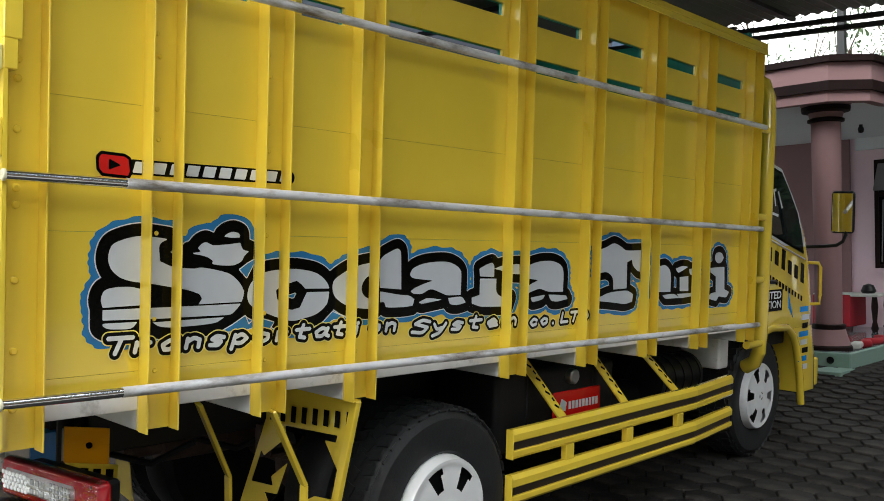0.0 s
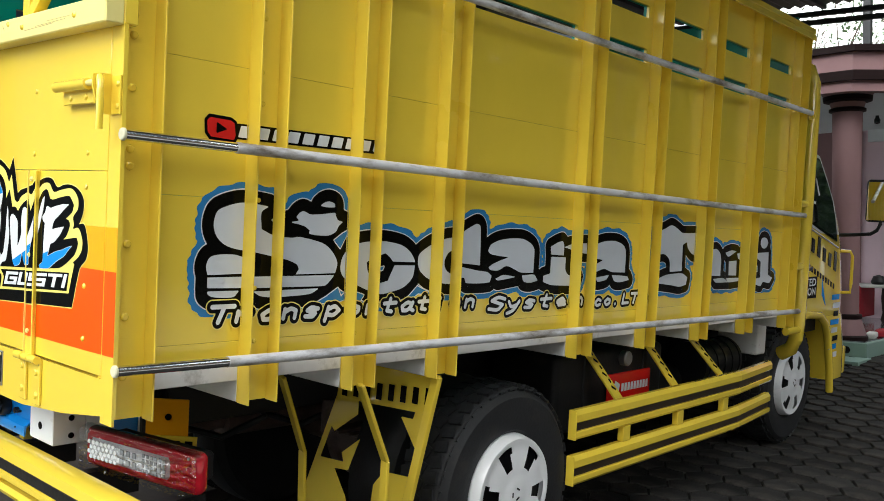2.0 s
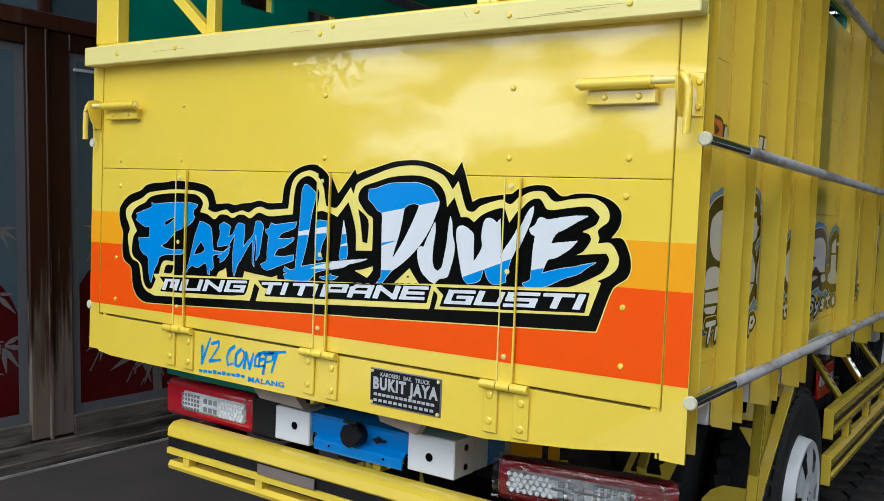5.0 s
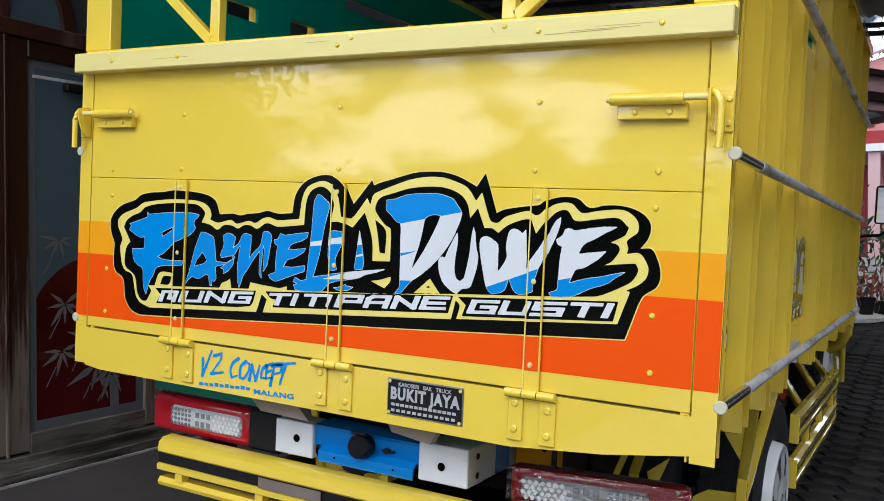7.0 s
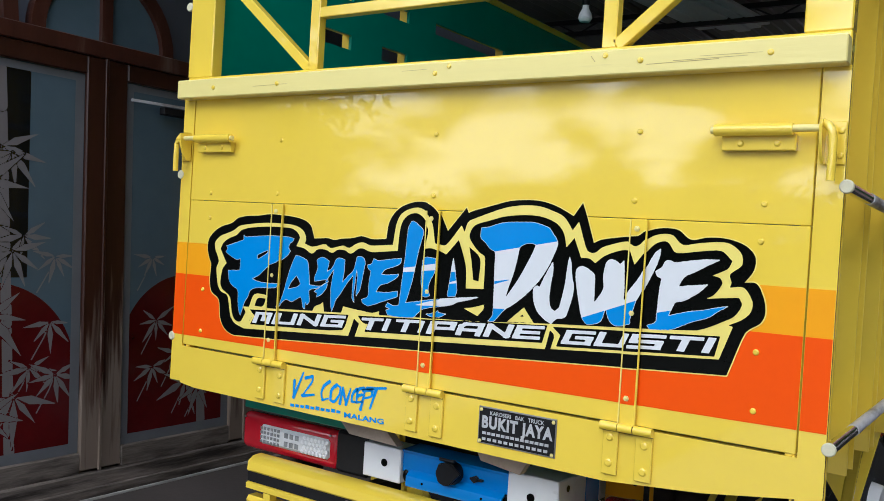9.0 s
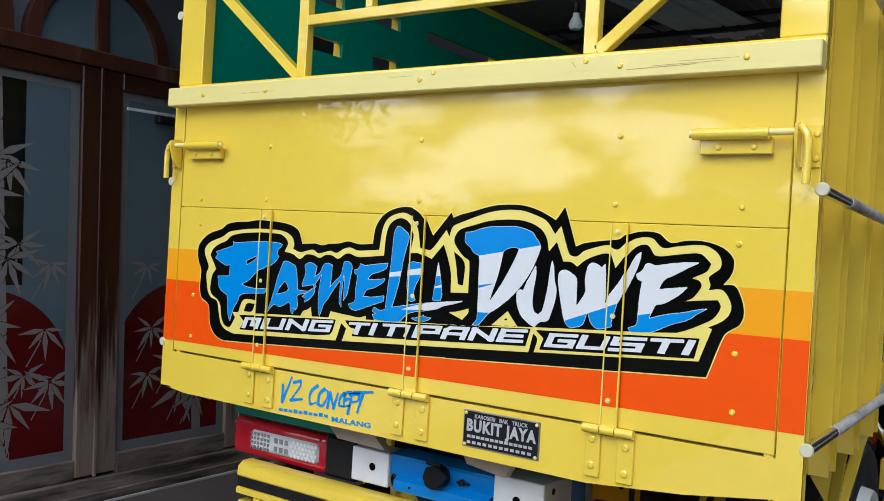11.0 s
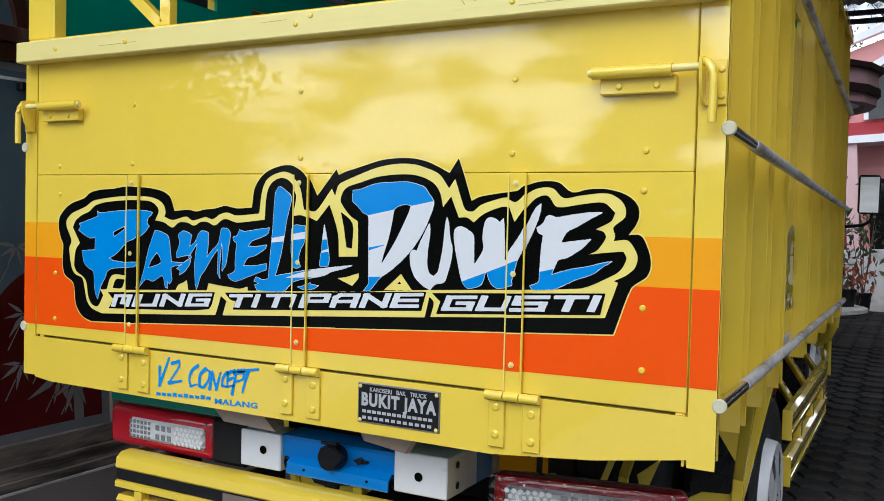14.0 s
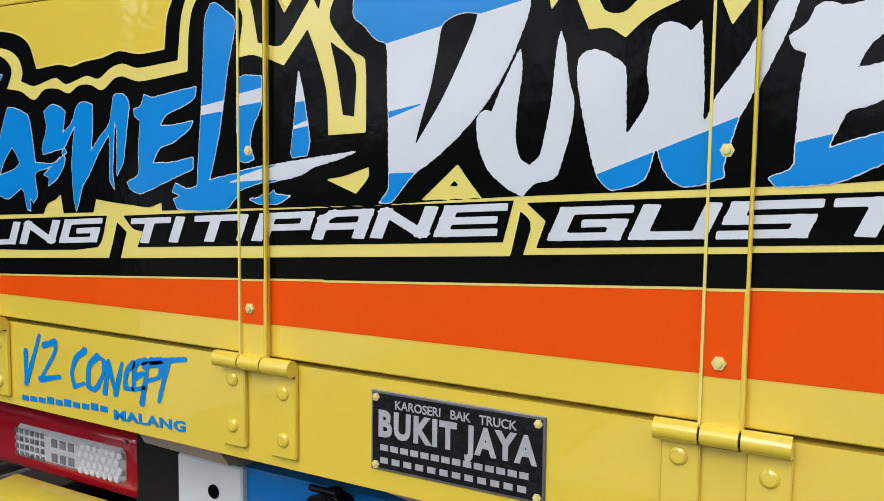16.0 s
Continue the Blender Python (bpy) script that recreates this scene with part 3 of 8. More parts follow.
def band(name, zl0, zl1, zr0, zr1, material, lab):
    g = group_of(name, gate)
    g["label"] = lab
    cuts = [-2.017, -1.968] + [-1.9635] + [v for s in STRAPS for v in s] + [-0.063, -0.058, -0.006]
    for x0, x1 in zip(cuts, cuts[1:]):
        if x1 - x0 < 0.008:
            continue
        y = lift_rear((x0 + x1) / 2) - 0.0006
        b = B()
        f0, f1 = (x0 + 2.017) / 2.011, (x1 + 2.017) / 2.011
        prism(b, [(x0, zl0 + (zr0 - zl0) * f0), (x1, zl0 + (zr0 - zl0) * f1), (x1, zl1 + (zr1 - zl1) * f1), (x0, zl1 + (zr1 - zl1) * f0)], "y", y, y + 0.0004)
        part("stripe", b, material, g)


band("amber_band", 1.134, 1.236, 1.149, 1.248, AMBER, "amber vinyl band across the tailgate")
band("orange_band", 0.936, 1.134, 0.957, 1.149, ORANGE, "orange vinyl band across the tailgate")

# ---- the brush-lettered slogan on the tailgate ----
LETTER_R = [(-1.706, 1.273), (-1.698, 1.268), (-1.654, 1.272), (-1.589, 1.277), (-1.518, 1.277), (-1.494, 1.273), (-1.5, 1.265), (-1.511, 1.257), (-1.513, 1.244), (-1.506, 1.236), (-1.517, 1.223), (-1.551, 1.201), (-1.582, 1.19), (-1.601, 1.181), (-1.625, 1.16), (-1.641, 1.151), (-1.659, 1.143), (-1.641, 1.137), (-1.606, 1.134), (-1.541, 1.137), (-1.547, 1.125), (-1.612, 1.119), (-1.646, 1.115), (-1.666, 1.105), (-1.672, 1.089), (-1.687, 1.068), (-1.702, 1.026), (-1.71, 1.04), (-1.716, 1.067), (-1.717, 1.093), (-1.723, 1.106), (-1.743, 1.114), (-1.759, 1.128), (-1.767, 1.16), (-1.715, 1.164), (-1.714, 1.2), (-1.732, 1.197), (-1.757, 1.205), (-1.782, 1.218), (-1.773, 1.229), (-1.781, 1.236), (-1.743, 1.247), (-1.704, 1.259)]
LETTER_R_EYE = [(-1.643, 1.216), (-1.619, 1.226), (-1.598, 1.234), (-1.6, 1.225), (-1.624, 1.211), (-1.64, 1.203)]
LETTER_A = [(-1.484, 1.224), (-1.466, 1.223), (-1.437, 1.212), (-1.431, 1.198), (-1.427, 1.174), (-1.422, 1.143), (-1.382, 1.142), (-1.365, 1.151), (-1.386, 1.138), (-1.417, 1.131), (-1.424, 1.125), (-1.42, 1.094), (-1.429, 1.084), (-1.436, 1.093), (-1.436, 1.072), (-1.443, 1.074), (-1.45, 1.099), (-1.457, 1.105), (-1.475, 1.095), (-1.49, 1.088), (-1.516, 1.092), (-1.542, 1.068), (-1.526, 1.108), (-1.507, 1.172), (-1.497, 1.197)]
LETTER_A_EYE = [(-1.476, 1.166), (-1.465, 1.154), (-1.458, 1.142), (-1.471, 1.133), (-1.508, 1.123), (-1.496, 1.145)]
LETTER_M = [(-1.399, 1.216), (-1.385, 1.225), (-1.368, 1.224), (-1.352, 1.216), (-1.359, 1.185), (-1.339, 1.199), (-1.325, 1.224), (-1.31, 1.228), (-1.294, 1.224), (-1.294, 1.195), (-1.299, 1.159), (-1.281, 1.178), (-1.26, 1.197), (-1.25, 1.234), (-1.24, 1.237), (-1.228, 1.234), (-1.22, 1.223), (-1.223, 1.203), (-1.234, 1.144), (-1.246, 1.127), (-1.245, 1.19), (-1.249, 1.2), (-1.255, 1.131), (-1.252, 1.108), (-1.26, 1.119), (-1.26, 1.184), (-1.281, 1.16), (-1.304, 1.127), (-1.318, 1.111), (-1.332, 1.075), (-1.337, 1.092), (-1.34, 1.14), (-1.336, 1.17), (-1.331, 1.197), (-1.361, 1.158), (-1.355, 1.149), (-1.362, 1.133), (-1.379, 1.117), (-1.393, 1.11), (-1.391, 1.122), (-1.403, 1.126), (-1.386, 1.136), (-1.351, 1.158), (-1.356, 1.164), (-1.403, 1.155), (-1.405, 1.165), (-1.394, 1.193)]
LETTER_E = [(-1.21, 1.216), (-1.198, 1.219), (-1.19, 1.234), (-1.175, 1.23), (-1.14, 1.235), (-1.095, 1.241), (-1.099, 1.227), (-1.12, 1.217), (-1.15, 1.207), (-1.161, 1.193), (-1.14, 1.193), (-1.102, 1.198), (-1.107, 1.189), (-1.14, 1.17), (-1.162, 1.164), (-1.176, 1.144), (-1.14, 1.145), (-1.102, 1.152), (-1.102, 1.137), (-1.14, 1.124), (-1.201, 1.103), (-1.22, 1.109), (-1.226, 1.118), (-1.204, 1.129), (-1.203, 1.157), (-1.198, 1.2), (-1.209, 1.207)]
LETTER_L = [(-1.078, 1.324), (-1.069, 1.342), (-1.059, 1.342), (-1.045, 1.333), (-1.029, 1.32), (-1.031, 1.299), (-1.04, 1.267), (-1.046, 1.234), (-1.057, 1.178), (-1.077, 1.118), (-1.095, 1.115), (-1.09, 1.172), (-1.083, 1.25)]
LETTER_L_FOOT = [(-1.14, 1.107), (-1.134, 1.118), (-1.11, 1.111), (-1.073, 1.123), (-1.015, 1.134), (-0.953, 1.145), (-0.846, 1.159), (-0.869, 1.151), (-0.908, 1.141), (-0.918, 1.135), (-0.937, 1.129), (-0.992, 1.118), (-1.025, 1.105), (-1.046, 1.087), (-1.13, 1.085), (-1.138, 1.097), (-1.124, 1.102)]
LETTER_L_TICK = [(-0.997, 1.101), (-0.98, 1.104), (-0.967, 1.112), (-0.964, 1.108), (-0.942, 1.106), (-0.96, 1.097), (-0.98, 1.096)]
LETTER_U = [(-1.025, 1.241), (-1.005, 1.25), (-0.976, 1.248), (-0.977, 1.213), (-0.989, 1.191), (-0.995, 1.169), (-0.989, 1.15), (-1, 1.146), (-1.018, 1.149), (-1.026, 1.184)]
LETTER_U_TIP = [(-0.928, 1.252), (-0.922, 1.23), (-0.916, 1.198), (-0.912, 1.171), (-0.916, 1.155), (-0.937, 1.152), (-0.94, 1.157), (-0.936, 1.187), (-0.93, 1.24)]
LETTER_D = [(-0.848, 1.335), (-0.826, 1.338), (-0.802, 1.346), (-0.775, 1.352), (-0.736, 1.354), (-0.702, 1.355), (-0.679, 1.351), (-0.656, 1.343), (-0.645, 1.33), (-0.632, 1.313), (-0.633, 1.299), (-0.643, 1.272), (-0.654, 1.248), (-0.681, 1.208), (-0.715, 1.173), (-0.75, 1.146), (-0.767, 1.135), (-0.779, 1.122), (-0.797, 1.103), (-0.812, 1.102), (-0.8, 1.118), (-0.802, 1.231), (-0.804, 1.277), (-0.819, 1.284), (-0.836, 1.301), (-0.848, 1.31)]
LETTER_D_EYE = [(-0.734, 1.292), (-0.723, 1.3), (-0.706, 1.304), (-0.689, 1.302), (-0.694, 1.287), (-0.711, 1.252), (-0.733, 1.212), (-0.769, 1.159), (-0.76, 1.191), (-0.748, 1.227), (-0.74, 1.262)]
LETTER_U2 = [(-0.641, 1.262), (-0.639, 1.243), (-0.644, 1.204), (-0.645, 1.17), (-0.639, 1.151), (-0.628, 1.144), (-0.617, 1.154), (-0.611, 1.176), (-0.604, 1.215), (-0.601, 1.253), (-0.597, 1.277), (-0.592, 1.261), (-0.589, 1.234), (-0.582, 1.206), (-0.586, 1.177), (-0.594, 1.148), (-0.601, 1.133), (-0.623, 1.127), (-0.636, 1.114), (-0.651, 1.121), (-0.674, 1.139), (-0.686, 1.164), (-0.689, 1.193), (-0.681, 1.201), (-0.672, 1.199), (-0.659, 1.228)]
LETTER_W = [(-0.576, 1.25), (-0.562, 1.257), (-0.543, 1.249), (-0.531, 1.239), (-0.528, 1.172), (-0.514, 1.193), (-0.505, 1.212), (-0.508, 1.235), (-0.505, 1.261), (-0.501, 1.272), (-0.491, 1.278), (-0.479, 1.275), (-0.469, 1.268), (-0.46, 1.277), (-0.456, 1.227), (-0.456, 1.181), (-0.44, 1.209), (-0.417, 1.241), (-0.387, 1.299), (-0.375, 1.309), (-0.376, 1.294), (-0.384, 1.268), (-0.413, 1.205), (-0.422, 1.187), (-0.433, 1.145), (-0.432, 1.136), (-0.447, 1.131), (-0.471, 1.127), (-0.487, 1.138), (-0.498, 1.166), (-0.503, 1.147), (-0.51, 1.132), (-0.527, 1.125), (-0.542, 1.123), (-0.555, 1.135), (-0.565, 1.168), (-0.577, 1.225)]
LETTER_E2 = [(-0.383, 1.259), (-0.369, 1.269), (-0.361, 1.283), (-0.352, 1.285), (-0.341, 1.281), (-0.306, 1.287), (-0.272, 1.292), (-0.242, 1.293), (-0.271, 1.278), (-0.292, 1.265), (-0.313, 1.255), (-0.321, 1.246), (-0.33, 1.228), (-0.308, 1.232), (-0.265, 1.238), (-0.281, 1.221), (-0.294, 1.212), (-0.315, 1.199), (-0.333, 1.194), (-0.341, 1.18), (-0.348, 1.162), (-0.323, 1.17), (-0.301, 1.176), (-0.267, 1.183), (-0.242, 1.19), (-0.219, 1.195), (-0.241, 1.181), (-0.253, 1.171), (-0.27, 1.163), (-0.291, 1.156), (-0.339, 1.133), (-0.362, 1.13), (-0.389, 1.129), (-0.395, 1.136), (-0.376, 1.145), (-0.374, 1.161), (-0.372, 1.21), (-0.368, 1.244), (-0.38, 1.25)]
GROUND_LEFT = [(-1.868, 1.224), (-1.865, 1.252), (-1.84, 1.279), (-1.811, 1.295), (-1.762, 1.309), (-1.737, 1.325), (-1.696, 1.333), (-1.646, 1.336), (-1.601, 1.342), (-1.55, 1.341), (-1.504, 1.338), (-1.459, 1.33), (-1.432, 1.315), (-1.415, 1.278), (-1.364, 1.282), (-1.338, 1.278), (-1.313, 1.283), (-1.272, 1.287), (-1.24, 1.294), (-1.201, 1.288), (-1.152, 1.291), (-1.146, 1.334), (-1.132, 1.359), (-1.11, 1.378), (-1.081, 1.39), (-1.045, 1.396), (-1.01, 1.39), (-0.98, 1.37), (-0.951, 1.322), (-0.897, 1.385), (-0.89, 1.371), (-0.824, 1.221), (-0.821, 1.013), (-1.727, 0.962), (-1.768, 0.976), (-1.793, 1.008), (-1.804, 1.066), (-1.84, 1.088), (-1.85, 1.122), (-1.848, 1.174), (-1.86, 1.197)]
GROUND_RIGHT = [(-0.896, 1.369), (-0.871, 1.379), (-0.84, 1.387), (-0.773, 1.405), (-0.732, 1.409), (-0.686, 1.408), (-0.641, 1.397), (-0.594, 1.375), (-0.572, 1.407), (-0.559, 1.374), (-0.538, 1.314), (-0.518, 1.323), (-0.464, 1.332), (-0.426, 1.336), (-0.412, 1.346), (-0.389, 1.354), (-0.362, 1.357), (-0.335, 1.353), (-0.308, 1.334), (-0.274, 1.34), (-0.24, 1.341), (-0.208, 1.335), (-0.183, 1.323), (-0.168, 1.305), (-0.167, 1.284), (-0.173, 1.268), (-0.187, 1.249), (-0.162, 1.249), (-0.147, 1.224), (-0.141, 1.203), (-0.141, 1.183), (-0.149, 1.166), (-0.178, 1.144), (-0.212, 1.048), (-0.892, 1.008)]
RING_LEFT = [(-1.833, 1.225), (-1.834, 1.245), (-1.812, 1.265), (-1.755, 1.285), (-1.727, 1.301), (-1.687, 1.308), (-1.617, 1.315), (-1.551, 1.316), (-1.504, 1.314), (-1.472, 1.306), (-1.454, 1.293), (-1.447, 1.274), (-1.451, 1.262), (-1.421, 1.254), (-1.372, 1.264), (-1.35, 1.254), (-1.305, 1.264), (-1.281, 1.259), (-1.256, 1.272), (-1.232, 1.277), (-1.204, 1.27), (-1.128, 1.276), (-1.12, 1.333), (-1.107, 1.359), (-1.084, 1.373), (-1.052, 1.38), (-1.027, 1.373), (-1.007, 1.358), (-0.993, 1.337), (-0.982, 1.288), (-0.955, 1.285), (-0.909, 1.339), (-0.892, 1.31), (-0.837, 1.22), (-0.835, 1.1), (-1.693, 1.053), (-1.652, 1.026), (-1.685, 0.987), (-1.726, 0.999), (-1.746, 1.018), (-1.761, 1.071), (-1.769, 1.084), (-1.796, 1.092), (-1.811, 1.11), (-1.822, 1.164), (-1.813, 1.187)]
RING_RIGHT = [(-0.9, 1.312), (-0.892, 1.345), (-0.883, 1.353), (-0.821, 1.376), (-0.779, 1.389), (-0.731, 1.396), (-0.686, 1.395), (-0.652, 1.386), (-0.619, 1.372), (-0.594, 1.341), (-0.579, 1.362), (-0.553, 1.295), (-0.534, 1.291), (-0.517, 1.304), (-0.493, 1.313), (-0.454, 1.322), (-0.429, 1.312), (-0.407, 1.33), (-0.388, 1.34), (-0.366, 1.344), (-0.348, 1.341), (-0.326, 1.322), (-0.29, 1.327), (-0.248, 1.332), (-0.224, 1.33), (-0.203, 1.317), (-0.194, 1.302), (-0.195, 1.284), (-0.218, 1.264), (-0.214, 1.247), (-0.217, 1.236), (-0.187, 1.238), (-0.168, 1.211), (-0.167, 1.199), (-0.172, 1.184), (-0.188, 1.169), (-0.222, 1.152), (-0.205, 1.153), (-0.214, 1.126), (-0.873, 1.088)]
INK_LEFT = [(-1.807, 1.225), (-1.796, 1.245), (-1.77, 1.261), (-1.739, 1.272), (-1.718, 1.288), (-1.677, 1.298), (-1.608, 1.304), (-1.551, 1.305), (-1.505, 1.303), (-1.483, 1.293), (-1.472, 1.278), (-1.484, 1.252), (-1.451, 1.247), (-1.421, 1.234), (-1.398, 1.248), (-1.367, 1.248), (-1.344, 1.241), (-1.322, 1.251), (-1.297, 1.251), (-1.274, 1.243), (-1.248, 1.258), (-1.232, 1.26), (-1.201, 1.252), (-1.11, 1.261), (-1.107, 1.311), (-1.1, 1.339), (-1.084, 1.357), (-1.059, 1.365), (-1.038, 1.359), (-1.02, 1.342), (-1.006, 1.321), (-1.015, 1.272), (-0.989, 1.274), (-0.951, 1.261), (-0.915, 1.301), (-0.902, 1.272), (-0.888, 1.23), (-0.885, 1.178), (-0.799, 1.182), (-0.797, 1.1), (-1.693, 1.054), (-1.68, 1.038), (-1.701, 1.007), (-1.725, 1.01), (-1.741, 1.032), (-1.753, 1.078), (-1.79, 1.1), (-1.8, 1.117), (-1.794, 1.162), (-1.777, 1.182)]
INK_RIGHT = [(-0.833, 1.262), (-0.85, 1.272), (-0.87, 1.291), (-0.883, 1.312), (-0.875, 1.334), (-0.862, 1.344), (-0.827, 1.354), (-0.784, 1.366), (-0.731, 1.372), (-0.685, 1.371), (-0.651, 1.362), (-0.629, 1.349), (-0.615, 1.329), (-0.608, 1.299), (-0.588, 1.323), (-0.568, 1.277), (-0.547, 1.277), (-0.531, 1.267), (-0.512, 1.283), (-0.492, 1.293), (-0.463, 1.302), (-0.443, 1.301), (-0.43, 1.27), (-0.401, 1.308), (-0.383, 1.323), (-0.36, 1.326), (-0.343, 1.305), (-0.326, 1.303), (-0.289, 1.309), (-0.239, 1.313), (-0.215, 1.293), (-0.223, 1.276), (-0.255, 1.259), (-0.238, 1.254), (-0.233, 1.243), (-0.25, 1.217), (-0.269, 1.207), (-0.234, 1.212), (-0.196, 1.216), (-0.189, 1.202), (-0.202, 1.177), (-0.224, 1.163), (-0.282, 1.137), (-0.645, 1.113), (-0.832, 1.098)]
ISLE_BOX = [(-1.646, 1.096), (-1.578, 1.097), (-1.594, 1.059), (-1.667, 1.055)]
BOX_EYE = [(-1.631, 1.085), (-1.597, 1.087), (-1.608, 1.063), (-1.643, 1.061)]
ISLE_SPIKE = [(-1.397, 1.083), (-1.379, 1.09), (-1.367, 1.098), (-1.361, 1.069), (-1.408, 1.066)]
ISLE_WAVE = [(-1.298, 1.072), (-1.291, 1.093), (-1.249, 1.089), (-1.217, 1.087), (-1.186, 1.085), (-1.161, 1.092), (-1.161, 1.08)]
ISLE_LEAF = [(-0.889, 1.127), (-0.863, 1.131), (-0.827, 1.142), (-0.828, 1.13), (-0.845, 1.111)]
ISLE_TENT = [(-0.712, 1.146), (-0.702, 1.133), (-0.683, 1.111), (-0.758, 1.106)]
TENT_EYE = [(-0.716, 1.128), (-0.71, 1.123), (-0.722, 1.122)]
HOOK_SLIT = [(-0.882, 1.285), (-0.848, 1.258), (-0.848, 1.199), (-0.864, 1.201), (-0.873, 1.251)]
PLATE_A = [(-1.699, 1.055), (-1.243, 1.08), (-1.266, 1.012), (-1.685, 0.987), (-1.652, 1.024)]
PLATE_B = [(-1.252, 1.079), (-0.634, 1.114), (-0.648, 1.051), (-1.243, 1.013), (-1.23, 1.05), (-1.254, 1.066)]
PLATE_C = [(-0.645, 1.113), (-0.282, 1.137), (-0.215, 1.155), (-0.205, 1.153), (-0.23, 1.08), (-0.634, 1.053), (-0.626, 1.087), (-0.641, 1.101)]
PLATE_INK_A = [(-1.663, 1.048), (-1.269, 1.071), (-1.289, 1.026), (-1.658, 1.003), (-1.64, 1.03)]
PLATE_INK_B = [(-1.236, 1.072), (-0.645, 1.109), (-0.657, 1.065), (-1.209, 1.03), (-1.198, 1.052), (-1.217, 1.055)]
PLATE_INK_C = [(-0.631, 1.107), (-0.23, 1.13), (-0.24, 1.085), (-0.619, 1.061), (-0.609, 1.089)]
GAP_A = [(-1.252, 1.049), (-1.235, 1.046), (-1.246, 1.012), (-1.267, 1.011)]
GAP_B = [(-0.637, 1.081), (-0.625, 1.082), (-0.634, 1.051), (-0.649, 1.05)]
WHITE_D = [(-0.838, 1.271), (-0.628, 1.313), (-0.61, 1.243), (-0.726, 1.138), (-0.823, 1.134)]
WHITE_U = [(-0.694, 1.093), (-0.699, 1.282), (-0.582, 1.282), (-0.577, 1.11), (-0.656, 1.096)]
WHITE_W = [(-0.581, 1.263), (-0.369, 1.316), (-0.365, 1.21), (-0.42, 1.19), (-0.556, 1.137), (-0.578, 1.136)]
WHITE_E = [(-0.386, 1.164), (-0.387, 1.294), (-0.23, 1.299), (-0.226, 1.203)]
WHITE_L = [(-1.095, 1.215), (-0.968, 1.236), (-0.968, 1.219), (-1.095, 1.204)]
WHITE_FOOT = [(-1.044, 1.12), (-0.953, 1.145), (-0.836, 1.162), (-0.836, 1.153), (-0.9, 1.139), (-0.926, 1.128)]
WHITE_DASH = [(-0.946, 1.186), (-0.909, 1.198), (-0.908, 1.19), (-0.946, 1.184)]
WHITE_TIP = [(-0.941, 1.259), (-0.915, 1.259), (-0.914, 1.219), (-0.941, 1.216)]
BLUE_DASH = [(-0.807, 1.202), (-0.747, 1.213), (-0.806, 1.194)]
# block capitals of the second line: strokes in a unit box
BLOCK = {
    "M": "0 0 0 1|0 1 1 1|1 1 1 0|.5 1 .5 .25", "U": "0 1 0 0|0 0 1 0|1 0 1 1", "N": "0 0 0 1|0 1 1 0|1 0 1 1", "G": "1 1 0 1|0 1 0 0|0 0 1 0|1 0 1 .5|1 .5 .5 .5",
    "T": "0 1 1 1|.5 1 .5 0", "I": ".5 0 .5 1", "P": "0 0 0 1|0 1 1 1|1 1 1 .45|1 .45 0 .45", "A": "0 0 0 .8|0 .8 .2 1|.2 1 1 1|1 1 1 0|0 .42 1 .42",
    "E": "1 1 0 1|0 1 0 0|0 0 1 0|0 .5 .9 .5", "S": "1 1 0 1|0 1 0 .5|0 .5 1 .5|1 .5 1 0|1 0 0 0",
}


def block_line(words, height, half, slant):
    """Strokes, letter by letter, for a slanting line of block capitals; words: (text, u, v, width, tilt) with u, v the lower left."""
    out = []
    for text, u, v, width, tilt in words:
        adv = width / (sum(0.42 if c == "I" else 1.0 for c in text))
        x = u
        for c in text:
            w = adv * (0.42 if c == "I" else 1.0)
            out.append([])
            for st in BLOCK[c].split("|"):
                a, b, c2, d = (float(q) for q in st.split())
                cw = w - 0.30 * adv
                def at(p, q):
                    uu = x + (p * cw if c != "I" else 0.0) + slant * q * height
                    return (uu, v + q * height + (uu - u) * tilt, half)
                out[-1].append([at(a, b), at(c2, d)])
            x += w
    return out


us = np.arange(-1.90, -0.10, 0.0016)
vs = np.arange(0.95, 1.43, 0.0016)
GU, GV = np.meshgrid(us, vs)


def rear_place(layer):
    return lambda u, v, l: (u, l - 0.0008 - 0.0004 * layer, v)


def union(*outlines):
    F = np.full(GU.shape, 9.0)
    for q in outlines:
        F = np.minimum(F, poly_field(soften(q), GU, GV))
    return F


logo = group_of("slogan_graphic", gate)
logo["label"] = "brush-lettered slogan in blue, white, black and yellow vinyl"
base = union(GROUND_LEFT, GROUND_RIGHT)
field_part("halo", base - 0.0028, us, vs, rear_place(1), CREAM_V, logo, lift=lift_rear)
field_part("black_ground", base, us, vs, rear_place(2), BLACK, logo, lift=lift_rear)
field_part("yellow_ring", union(RING_LEFT, RING_RIGHT, PLATE_A, PLATE_B, PLATE_C), us, vs, rear_place(3), CREAM_V, logo, lift=lift_rear)
ink = np.maximum(union(INK_LEFT, INK_RIGHT, HOOK_SLIT), -union(ISLE_BOX, ISLE_SPIKE, ISLE_WAVE, ISLE_LEAF, ISLE_TENT))
ink = np.minimum(ink, union(PLATE_INK_A, PLATE_INK_B, PLATE_INK_C, GAP_A, GAP_B, BOX_EYE, TENT_EYE))
field_part("black_inner", ink, us, vs, rear_place(4), BLACK, logo, lift=lift_rear)


def window(F):
    """The grid lines and the part of F just round its inside."""
    j, i = np.where(F < 0.006)
    return us[i.min():i.max() + 1], vs[j.min():j.max() + 1], F[j.min():j.max() + 1, i.min():i.max() + 1]


